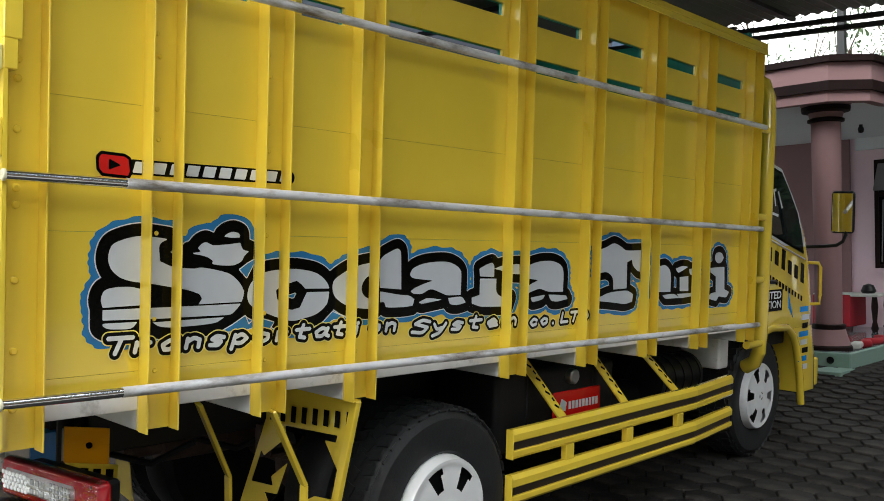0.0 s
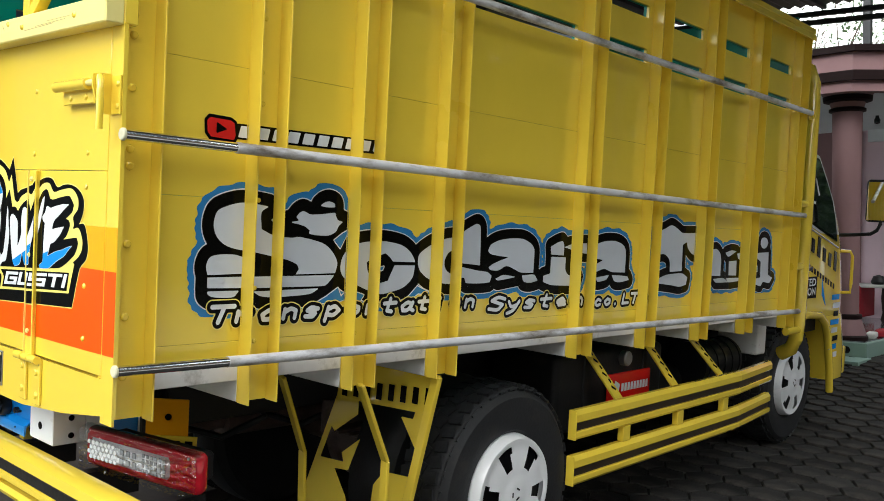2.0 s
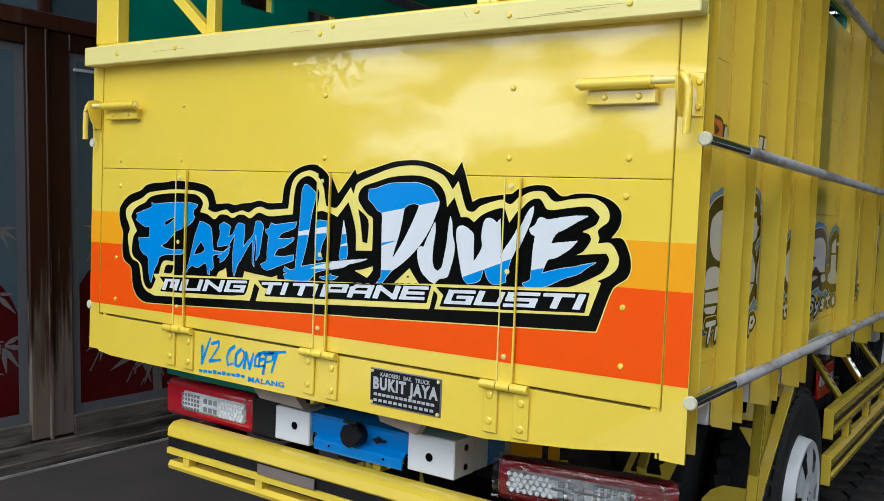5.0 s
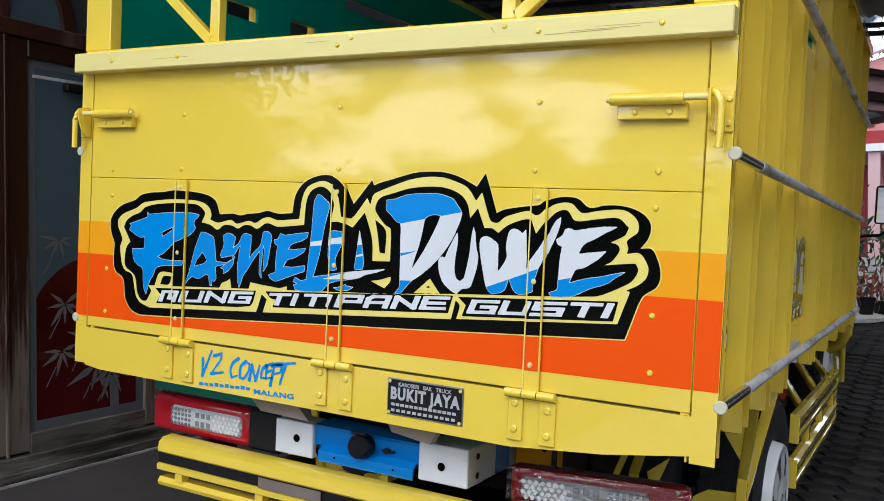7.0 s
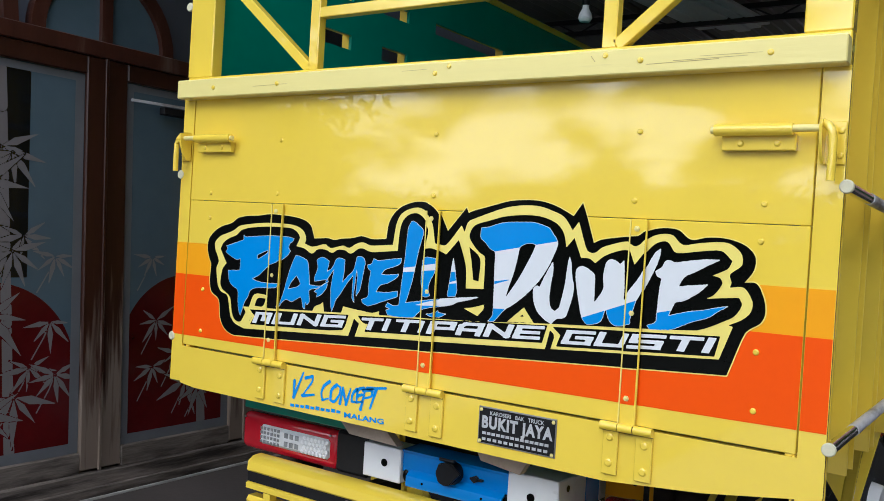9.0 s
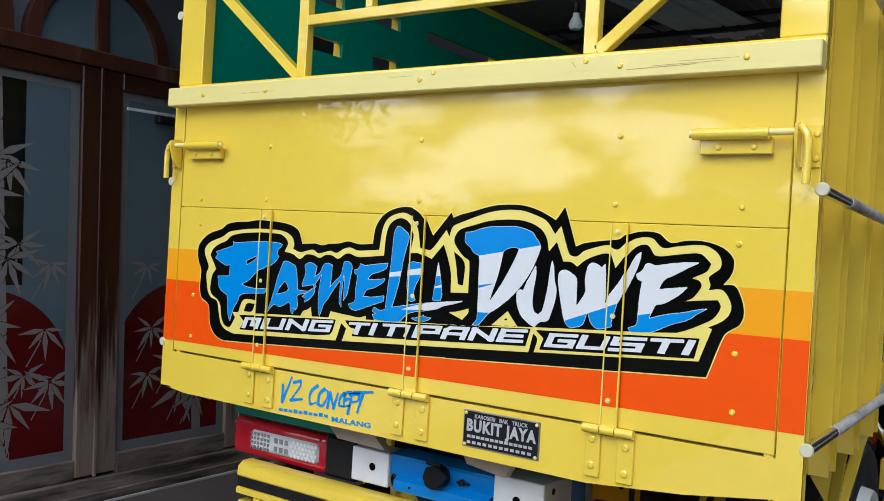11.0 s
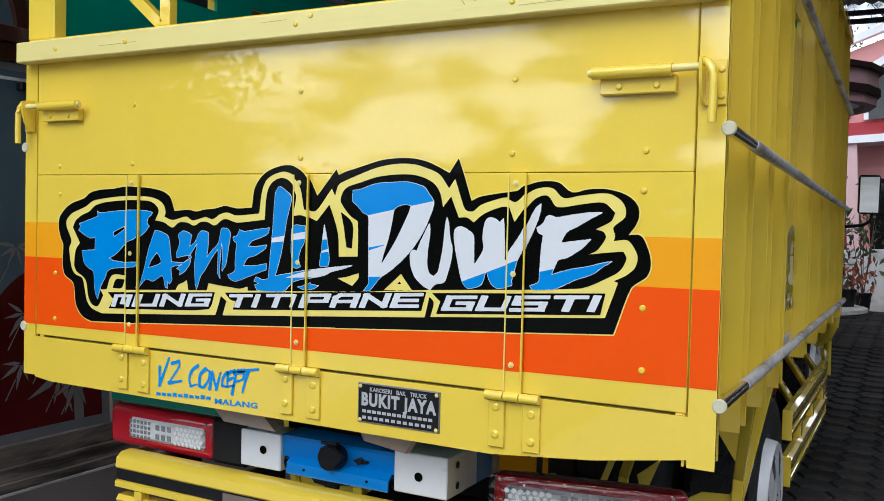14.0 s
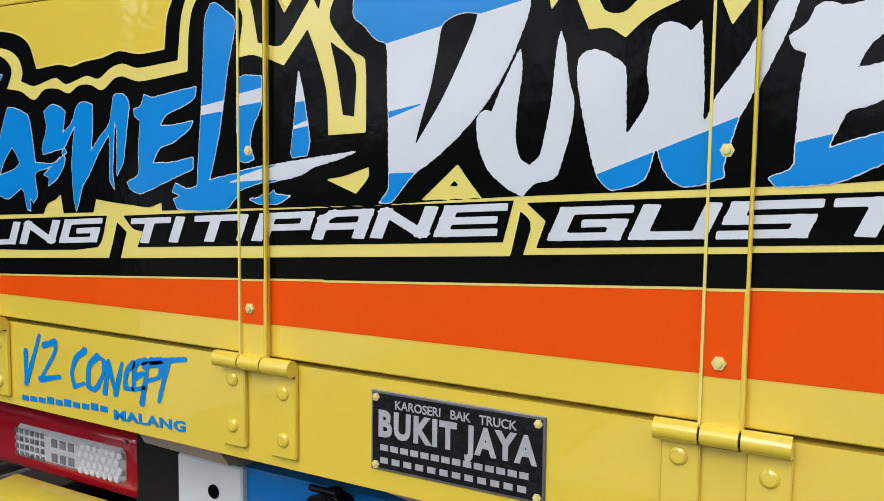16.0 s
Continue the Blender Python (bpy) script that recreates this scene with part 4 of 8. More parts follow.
def islands(F):
    """Each connected inside region of a field, as a field of its own."""
    left, out = F < 0, []
    while left.any():
        j, i = np.argwhere(left)[0]
        stack, mask = [(j, i)], np.zeros(F.shape, bool)
        left[j, i] = False
        while stack:
            j, i = stack.pop()
            mask[j, i] = True
            for y, x in ((j - 1, i), (j + 1, i), (j, i - 1), (j, i + 1)):
                if 0 <= y < F.shape[0] and 0 <= x < F.shape[1] and left[y, x]:
                    left[y, x] = False
                    stack.append((y, x))
        if mask.sum() > 8:
            out.append(np.where((F < 0) & ~mask, 0.0005, F))
    return out


def slogan_letter(outlines, eyes=(), whites=(), blues=()):
    """One brush letter: a thin pale rim, a blue face and its white fields."""
    F = union(*outlines)
    F = F + 0.0005 * np.sin(GU * 510 + 2.3 * np.sin(GV * 290)) * np.sin(GV * 370 + 1.7 * np.sin(GU * 230))
    for q in eyes:
        F = np.maximum(F, -poly_field(soften(q), GU, GV))
    g = group_of("letter", logo)
    a, c, f = window(F - 0.0011)
    field_part("pale_rim", f, a, c, rear_place(5), WHITE_V, g, lift=lift_rear)
    W = np.minimum.reduce([np.full(GU.shape, 9.0)] + [poly_field(q, GU, GV) for q in whites])
    for q in blues:
        W = np.maximum(W, -poly_field(q, GU, GV))
    for name, field, ink_of in (("blue_face", np.maximum(F, -W), BLUE), ("white_face", np.maximum(F, W), WHITE_V)):
        if field.min() < -0.0005:
            for piece_of in islands(field):
                a, c, f = window(piece_of)
                field_part(name, f, a, c, rear_place(6), ink_of, g, lift=lift_rear)


slogan_letter([LETTER_R], [LETTER_R_EYE])
slogan_letter([LETTER_A], [LETTER_A_EYE])
slogan_letter([LETTER_M])
slogan_letter([LETTER_E])
slogan_letter([LETTER_L, LETTER_L_FOOT, LETTER_L_TICK], whites=[WHITE_L, WHITE_FOOT])
slogan_letter([LETTER_U, LETTER_U_TIP], whites=[WHITE_L, WHITE_DASH, WHITE_TIP])
slogan_letter([LETTER_D], [LETTER_D_EYE], [WHITE_D], [BLUE_DASH])
slogan_letter([LETTER_U2], whites=[WHITE_U])
slogan_letter([LETTER_W], whites=[WHITE_W])
slogan_letter([LETTER_E2], whites=[WHITE_E])
# the capitals have broad uprights and thin bars, so they are drawn in a tall space
TALL = 2.2
for strokes in block_line([("MUNG", -1.639, 1.013 * TALL, 0.368, 0.068 * TALL), ("TITIPANE", -1.223, 1.0385 * TALL, 0.576, 0.066 * TALL), ("GUSTI", -0.597, 1.0735 * TALL, 0.3735, 0.062 * TALL)], 0.026 * TALL, 0.0088, 0.45 / TALL):
    a, c, f = window(block_field(strokes, GU, GV * TALL, 0.45 / TALL))
    field_part("block_capital", f, a, c, rear_place(5), WHITE_V, logo, lift=lift_rear)

# small writing on the sill
sgn = group_of("sill_lettering", rear)
sgn["label"] = "blue hand-brushed lettering on the sill"
us6, vs6 = np.arange(-1.49, -1.10, 0.0012), np.arange(0.77, 0.90, 0.0012)
GU6, GV6 = np.meshgrid(us6, vs6)
for strokes in (
        [[(-1.461, 0.858), (-1.462, 0.809)], [(-1.461, 0.809), (-1.427, 0.886)]], [[(-1.417, 0.872), (-1.391, 0.88), (-1.391, 0.866), (-1.427, 0.819)], [(-1.427, 0.819), (-1.382, 0.828)]],
        [[(-1.325, 0.874), (-1.344, 0.861), (-1.354, 0.839), (-1.349, 0.818), (-1.327, 0.826)]], [[(-1.298, 0.869), (-1.316, 0.852), (-1.319, 0.822), (-1.305, 0.82), (-1.287, 0.843), (-1.284, 0.864), (-1.298, 0.869)]],
        [[(-1.283, 0.819), (-1.275, 0.865)], [(-1.275, 0.861), (-1.261, 0.82)], [(-1.261, 0.82), (-1.247, 0.864)]], [[(-1.224, 0.867), (-1.238, 0.853), (-1.241, 0.831), (-1.225, 0.831)]],
        [[(-1.199, 0.874), (-1.219, 0.867), (-1.224, 0.831), (-1.202, 0.836)], [(-1.22, 0.849), (-1.204, 0.856)]], [[(-1.207, 0.814), (-1.194, 0.871)], [(-1.202, 0.867), (-1.169, 0.874), (-1.172, 0.856), (-1.195, 0.847)]],
        [[(-1.188, 0.875), (-1.123, 0.885)], [(-1.155, 0.879), (-1.174, 0.821)]]):
    pens = []
    for st_ in strokes:
        line = soften(st_, False)
        pens.append([(u, v, 0.0052 - 0.0026 * k / len(line)) for k, (u, v) in enumerate(line)])
    F = stroke_field(pens, GU6, GV6, 0.0005)
    j, i = np.where(F < 0.005)
    field_part("brush_letter", F[j.min():j.max() + 1, i.min():i.max() + 1], us6[i.min():i.max() + 1], vs6[j.min():j.max() + 1], rear_place(1), BLUE, sgn)
for k in range(10):
    b = B()
    x, z = -1.472 + k * 0.0198, 0.781 + 0.001 * k
    box(b, x, x + 0.0145, -0.0016, -0.0008, z, z + (0.0105 if k in (3, 5, 8) else 0.008))
    part("name_bar", b, BLUE, sgn)
text_between("letter", "MALANG", lambda q: on_rear(-1.1945, 0.7905, -0.0012, q, 1.0, 1.6), 0.139, 0.0195, BLUE, sgn, offset=0.0006, space=1.08)

# maker's plate
pl = group_of("maker_plate", rear)
pl["label"] = "black and silver body maker's plate"
b = B()
box(b, -0.822, -0.603, -0.003, -0.0005, 0.793, 0.887, 0.001)
part("rim", b, STEEL, pl)
b = B()
box(b, -0.8185, -0.6065, -0.0042, -0.003, 0.7965, 0.8835)
part("field", b, mat("matt_plate_black", (0.007, 0.007, 0.008), 0.5, spec=0.25, vary=0.5, scale=60, bump=0.4, bump_scale=160), pl)
PLATE_INK = mat("plate_silver", (0.56, 0.57, 0.58), 0.35, metal=0.3, vary=0.1, scale=30)
text_between("letter", "KAROSERI   BAK   TRUCK", lambda q: on_rear(-0.7125, 0.8725, -0.0045, q, 1.0), 0.152, 0.014, PLATE_INK, pl, offset=0.0002)
text_between("letter", "BUKIT JAYA", lambda q: on_rear(-0.7125, 0.8475, -0.0045, q, 1.1), 0.196, 0.037, PLATE_INK, pl, offset=0.0017, space=1.16)
for zz, n, w in ((0.821, 14, 0.0105), (0.806, 12, 0.0105)):
    for k in range(n):
        b = B()
        x = -0.808 + k * (0.19 / n)
        box(b, x, x + w, -0.0047, -0.0042, zz - 0.0035, zz + 0.0035)
        part("writing_bar", b, PLATE_INK, pl)
for x in (-0.814, -0.611):
    for z in (0.80, 0.879):
        piece("screw", NUT, pl, m=pose(x, -0.004, z, 90, 0, 0) @ Matrix.Scale(0.6, 4))

# ---- the company name along the right side ----
SIDE_S_ARC = [(0.384, 1.322), (0.422, 1.319), (0.456, 1.315), (0.432, 1.299), (0.434, 1.255), (0.472, 1.24), (0.539, 1.234), (0.562, 1.237), (0.62, 1.228), (0.66, 1.216), (0.691, 1.191), (0.706, 1.166), (0.703, 1.148), (0.699, 1.136), (0.556, 1.134), (0.567, 1.148), (0.56, 1.161), (0.525, 1.174), (0.47, 1.184), (0.407, 1.195), (0.355, 1.202), (0.322, 1.213), (0.3, 1.232), (0.29, 1.255), (0.291, 1.277), (0.3, 1.297), (0.32, 1.308), (0.353, 1.318)]
SIDE_S_TAIL = [(0.272, 1.156), (0.281, 1.179), (0.31, 1.187), (0.356, 1.187), (0.385, 1.18), (0.387, 1.138), (0.277, 1.135)]
SIDE_S_STRIP = [(0.277, 1.129), (0.417, 1.13), (0.564, 1.13), (0.697, 1.131), (0.683, 1.116), (0.663, 1.101), (0.565, 1.1), (0.418, 1.1), (0.277, 1.102)]
SIDE_S_FOOT = [(0.278, 1.094), (0.374, 1.094), (0.358, 1.078), (0.319, 1.077), (0.291, 1.08), (0.278, 1.088)]
SIDE_S_SOLE = [(0.414, 1.091), (0.643, 1.094), (0.614, 1.08), (0.556, 1.075), (0.472, 1.074), (0.436, 1.079)]
SIDE_S_FLAME = [(0.56, 1.301), (0.551, 1.291), (0.561, 1.281), (0.527, 1.276), (0.561, 1.271), (0.584, 1.265), (0.6, 1.255), (0.596, 1.247), (0.62, 1.243), (0.67, 1.243), (0.696, 1.255), (0.704, 1.269), (0.72, 1.283), (0.699, 1.289), (0.69, 1.308), (0.638, 1.302), (0.599, 1.3), (0.575, 1.308)]
SIDE_S_CAP = [(0.634, 1.325), (0.647, 1.334), (0.667, 1.339), (0.686, 1.333), (0.688, 1.323), (0.658, 1.322)]
SIDE_O = [(0.723, 1.178), (0.743, 1.204), (0.774, 1.221), (0.828, 1.229), (0.896, 1.23), (0.966, 1.219), (1.002, 1.2), (1.025, 1.172), (1.025, 1.144), (1.017, 1.117), (0.981, 1.09), (0.935, 1.078), (0.884, 1.071), (0.833, 1.082), (0.778, 1.102), (0.735, 1.121), (0.719, 1.144)]
SIDE_O_EYE = [(0.817, 1.167), (0.841, 1.181), (0.874, 1.188), (0.897, 1.194), (0.915, 1.183), (0.93, 1.169), (1.03, 1.167), (1.03, 1.157), (0.937, 1.158), (0.926, 1.138), (0.911, 1.111), (0.881, 1.105), (0.843, 1.114), (0.822, 1.141)]
SIDE_D_BOWL = [(1.044, 1.191), (1.087, 1.218), (1.15, 1.241), (1.216, 1.25), (1.222, 1.213), (1.178, 1.198), (1.16, 1.17), (1.166, 1.146), (1.188, 1.131), (1.225, 1.124), (1.226, 1.094), (1.155, 1.099), (1.091, 1.114), (1.053, 1.138), (1.04, 1.163)]
SIDE_D_STEM = [(1.242, 1.256), (1.29, 1.286), (1.323, 1.296), (1.338, 1.286), (1.345, 1.156), (1.245, 1.164)]
SIDE_D_FOOT = [(1.246, 1.152), (1.338, 1.138), (1.386, 1.133), (1.41, 1.12), (1.402, 1.098), (1.359, 1.095), (1.275, 1.098), (1.266, 1.114), (1.247, 1.115)]
SIDE_A = [(1.384, 1.206), (1.397, 1.226), (1.44, 1.242), (1.5, 1.25), (1.577, 1.25), (1.625, 1.235), (1.649, 1.214), (1.65, 1.128), (1.573, 1.13), (1.535, 1.142), (1.489, 1.153), (1.445, 1.138), (1.401, 1.141), (1.391, 1.149), (1.409, 1.159), (1.458, 1.174), (1.503, 1.184), (1.443, 1.189), (1.398, 1.195)]
SIDE_A_CHIP = [(1.431, 1.109), (1.475, 1.122), (1.552, 1.114), (1.506, 1.109), (1.446, 1.103)]
SIDE_A_TOE = [(1.583, 1.119), (1.656, 1.121), (1.68, 1.099), (1.632, 1.092), (1.593, 1.098)]
SIDE_R_HEAD = [(1.751, 1.224), (1.791, 1.239), (1.826, 1.246), (1.837, 1.234), (1.839, 1.192), (1.756, 1.195)]
SIDE_R_STEM = [(1.756, 1.187), (1.853, 1.185), (1.856, 1.134), (1.885, 1.115), (1.939, 1.109), (1.923, 1.075), (1.764, 1.081), (1.713, 1.094), (1.712, 1.116), (1.756, 1.125)]
SIDE_R_ARM = [(1.837, 1.223), (1.897, 1.237), (1.988, 1.241), (1.99, 1.2), (1.916, 1.205), (1.88, 1.216)]
SIDE_A2 = [(2.026, 1.229), (2.121, 1.25), (2.222, 1.25), (2.285, 1.221), (2.291, 1.123), (2.188, 1.126), (2.127, 1.139), (2.051, 1.124), (2.031, 1.137), (2.049, 1.152), (2.118, 1.175), (2.048, 1.183), (2.028, 1.192)]
SIDE_A2_CHIP = [(2.071, 1.105), (2.168, 1.114), (2.15, 1.096), (2.083, 1.088)]
SIDE_A2_TOE = [(2.189, 1.114), (2.313, 1.106), (2.326, 1.091), (2.251, 1.083), (2.21, 1.089)]
SIDE_T = [(2.535, 1.296), (2.612, 1.314), (2.673, 1.331), (2.733, 1.316), (2.773, 1.3), (2.937, 1.302), (2.945, 1.198), (2.881, 1.204), (2.838, 1.231), (2.826, 1.258), (2.787, 1.245), (2.79, 1.125), (2.677, 1.122), (2.669, 1.174), (2.62, 1.201), (2.541, 1.194)]
SIDE_T_FOOT = [(2.566, 1.091), (2.649, 1.109), (2.796, 1.114), (2.848, 1.096), (2.84, 1.061), (2.775, 1.053), (2.7, 1.061), (2.567, 1.073)]
SIDE_U = [(3.024, 1.216), (3.133, 1.23), (3.18, 1.207), (3.194, 1.173), (3.194, 1.098), (3.032, 1.1)]
SIDE_U_TOE = [(3.116, 1.083), (3.23, 1.086), (3.29, 1.064), (3.145, 1.066)]
SIDE_N_FLAG = [(3.237, 1.212), (3.307, 1.224), (3.367, 1.22), (3.268, 1.192)]
SIDE_N_STEM = [(3.282, 1.169), (3.371, 1.173), (3.377, 1.097), (3.287, 1.099)]
SIDE_N_ARM = [(3.374, 1.209), (3.448, 1.214), (3.451, 1.175), (3.389, 1.182)]
SIDE_N_TOE = [(3.259, 1.085), (3.445, 1.086), (3.447, 1.071), (3.29, 1.064)]
SIDE_I_DOT = [(3.655, 1.268), (3.666, 1.289), (3.699, 1.296), (3.733, 1.29), (3.756, 1.268), (3.737, 1.246), (3.704, 1.237), (3.67, 1.246)]
SIDE_I = [(3.607, 1.213), (3.767, 1.218), (3.778, 1.096), (3.834, 1.079), (3.802, 1.052), (3.713, 1.058), (3.688, 1.037), (3.588, 1.052), (3.618, 1.076), (3.677, 1.083), (3.67, 1.167), (3.609, 1.189)]
SIDE_BOLT_A = [(0.69, 1.23), (0.717, 1.248), (0.742, 1.26), (0.736, 1.245), (0.714, 1.207)]
SIDE_BOLT_B = [(0.628, 1.051), (0.668, 1.069), (0.712, 1.094), (0.725, 1.068), (0.75, 1.088), (0.811, 1.071), (0.794, 1.049), (0.747, 1.062), (0.715, 1.053)]
SIDE_BOLT_C = [(0.999, 1.056), (1.042, 1.092), (1.118, 1.062), (1.047, 1.069), (1.009, 1.049)]
SIDE_NAME = [[SIDE_S_ARC, SIDE_S_TAIL, SIDE_S_STRIP, SIDE_S_FOOT, SIDE_S_SOLE, SIDE_S_FLAME, SIDE_S_CAP], [SIDE_O], [SIDE_D_BOWL, SIDE_D_STEM, SIDE_D_FOOT], [SIDE_A, SIDE_A_CHIP, SIDE_A_TOE], [SIDE_R_HEAD, SIDE_R_STEM, SIDE_R_ARM], [SIDE_A2, SIDE_A2_CHIP, SIDE_A2_TOE], [SIDE_T, SIDE_T_FOOT], [SIDE_U, SIDE_U_TOE], [SIDE_N_FLAG, SIDE_N_STEM, SIDE_N_ARM, SIDE_N_TOE], [SIDE_I_DOT, SIDE_I]]


us2 = np.arange(0.16, 3.98, 0.0028)
vs2 = np.arange(1.0, 1.42, 0.0028)
GU2, GV2 = np.meshgrid(us2, vs2)


def lift_side(y):
    for y0, y1 in POSTS:
        if y0 <= y <= y1:
            return 0.004
    return 0.0


def side_place(layer):
    return lambda u, v, l: (PX + l + 0.0006 + 0.0005 * layer, u, v)


sd = group_of("name_graphic", side_right)
sd["label"] = "large grey, black and blue name lettering on the side sheet"
bodies = []
for outlines in SIDE_NAME:
    F = np.full(GU2.shape, 9.0)
    for q in outlines:
        F = np.minimum(F, poly_field(soften(q), GU2, GV2))
    bodies.append(F)
bodies[1] = np.maximum(bodies[1], -poly_field(SIDE_O_EYE, GU2, GV2))
name_f = np.minimum.reduce(bodies)
tears = 0.004 * np.sin(GU2 * 60 + 3 * np.sin(GV2 * 45)) * np.sin(GV2 * 160)
field_part("blue_edge", name_f - 0.053 + tears, us2, vs2, side_place(1), DBLUE_V, sd, lift=lift_side)
field_part("pale_line", name_f - 0.0365, us2, vs2, side_place(2), WHITE_V, sd, lift=lift_side)
field_part("black_edge", name_f - 0.0335, us2, vs2, side_place(3), BLACK, sd, lift=lift_side)
for q in (SIDE_BOLT_A, SIDE_BOLT_B, SIDE_BOLT_C):
    F = poly_field(q, GU2, GV2)
    field_part("pale_line", F - 0.003, us2, vs2, side_place(4), WHITE_V, sd, lift=lift_side)
    field_part("blue_flash", F, us2, vs2, side_place(5), DBLUE_V, sd, lift=lift_side)
for F in bodies:
    j, i = np.where(F < 0.01)
    field_part("grey_letter", F[j.min():j.max() + 1, i.min():i.max() + 1], us2[i.min():i.max() + 1], vs2[j.min():j.max() + 1], side_place(4), GREY_V, sd, "grey letter body with torn slits", lift=lift_side)
# the hand-written line below it: letters as pen strokes in a unit box
PEN = {
    "T": "0 1 1 1|.55 1 .4 0", "r": ".1 .62 .1 0|.1 .4 .35 .6 .65 .58", "a": ".75 .5 .45 .64 .1 .35 .2 .03 .5 .05 .75 .45|.78 .62 .7 .12 .9 0", "n": ".1 .62 .1 0|.1 .4 .4 .64 .68 .5 .68 0",
    "s": ".72 .55 .35 .64 .15 .45 .62 .25 .5 .03 .1 .05", "p": ".15 .62 .08 -.35|.15 .45 .5 .64 .78 .35 .5 .03 .15 .1", "o": ".4 .62 .1 .35 .35 .02 .72 .2 .72 .5 .4 .62", "t": ".4 1 .3 .1 .6 .02|.05 .65 .8 .68",
    "i": ".3 .55 .3 0|.32 .85 .34 .86", "S": ".95 .85 .5 1 .1 .75 .85 .4 .6 .02 .0 .1", "y": ".1 .62 .3 .2 .6 .28|.8 .62 .5 -.1 .1 -.35", "e": ".15 .3 .72 .38 .5 .64 .15 .4 .3 .03 .78 .1",
    "m": ".05 .62 .05 0|.05 .45 .3 .64 .45 .4 .45 0|.45 .45 .72 .64 .9 .4 .9 0", "c": ".72 .5 .4 .64 .1 .3 .35 .02 .72 .12", ".": ".3 .02 .33 .03", "L": ".15 1 .1 .02 .85 .05", "D": ".1 1 .1 0|.1 1 .6 .95 .9 .5 .6 .05 .1 0",
}
us5, vs5 = np.arange(0.22, 2.60, 0.0028), np.arange(0.955, 1.095, 0.0028)
GU5, GV5 = np.meshgrid(us5, vs5)
script = []
for text, y0, y1, z0, z1, high in (("Transportation", 0.285, 1.345, 1.014, 1.018, 0.040), ("System", 1.400, 1.990, 1.001, 1.003, 0.043), ("co.LTD.", 2.065, 2.555, 0.992, 0.997, 0.039)):
    w = (y1 - y0) / len(text)
    for k, ch in enumerate(text):
        pens = []
        for line in PEN[ch].split("|"):
            q = [float(v) for v in line.split()]
            pts = [(y0 + w * (k + 0.88 * u) + 0.22 * v * high, z0 + (z1 - z0) * k / len(text) + v * high) for u, v in zip(q[::2], q[1::2])]
            pens.append([(u, v, 0.0062) for u, v in soften(pts, False)])
        script.append(stroke_field(pens, GU5, GV5))
whole = np.minimum.reduce(script)
field_part("script_halo", whole - 0.0130, us5, vs5, side_place(6), CREAM_V, sd, "pale yellow halo round the small lettering", lift=lift_side)
field_part("script_ground", whole - 0.0098, us5, vs5, side_place(7), BLACK, sd, lift=lift_side)
for F in script:
    j, i = np.where(F < 0.008)
    field_part("script_letter", F[j.min():j.max() + 1, i.min():i.max() + 1], us5[i.min():i.max() + 1], vs5[j.min():j.max() + 1], side_place(8), WHITE_V, sd, lift=lift_side)
# small video sticker: a red rounded badge with a dark triangle, and a run of plain bars
st = group_of("sticker", side_right)
st["label"] = "small red badge sticker with plain white bars"
us3, vs3 = np.arange(0.22, 0.92, 0.003), np.arange(1.44, 1.58, 0.003)
GU3, GV3 = np.meshgrid(us3, vs3)
badge = poly_field([(0.262, 1.492), (0.272, 1.481), (0.34, 1.478), (0.345, 1.49), (0.34, 1.521), (0.328, 1.527), (0.268, 1.529), (0.26, 1.52)], GU3, GV3)
blob = stroke_field([[(0.355, 1.502, 0.020), (0.86, 1.507, 0.020)]], GU3, GV3)
field_part("dark_edge", np.minimum(badge - 0.008, blob), us3, vs3, side_place(1), BLACK, st, lift=lift_side)
field_part("red_badge", badge, us3, vs3, side_place(2), RED_V, st, lift=lift_side)
field_part("triangle", convex_field([(0.287, 1.490), (0.320, 1.504), (0.287, 1.519)], GU3, GV3), us3, vs3, side_place(3), BLACK, st, lift=lift_side)
for k in range(10):
    y, z = 0.352 + 0.052 * k, 1.487 + 0.0006 * k
    bar_f = poly_field([(y, z), (y + 0.038, z), (y + 0.046, z + 0.03), (y + 0.008, z + 0.03)], GU3, GV3)
    field_part("white_bar", bar_f, us3, vs3, side_place(3), WHITE_V, st, lift=lift_side)


# ---- under the bed ----
chassis = group_of("chassis", truck)
for x0 in (-1.42, -0.70):
    b = B()
    box(b, x0, x0 + 0.07, 0.516, 5.6, 0.60, 0.798, 0.006)
    part("chassis_rail", b, DARK, chassis)
for y in (0.42, 1.3, 2.3, 3.3, 4.2):
    b = B()
    box(b, -1.35, -0.70, y, y + 0.08, 0.62, 0.76, 0.004)
    part("cross_member", b, DARK, chassis)
b = B()
rod(b, (-1.75, 1.725, 0.314), (-0.25, 1.725, 0.314), 0.055, seg=20)
lathe(b, [(0.0, -0.17), (0.09, -0.16), (0.15, -0.08), (0.165, 0.0), (0.15, 0.08), (0.09, 0.16), (0.0, 0.17)], pose(-1.01, 1.725, 0.314, 0, 90, 0), 24)
part("rear_axle", b, RUST, chassis, "greasy rear axle and differential")
b = B()
rod(b, (-1.01, 1.6, 0.42), (-1.01, 4.2, 0.55), 0.04, seg=14)
part("drive_shaft", b, DARK, chassis)
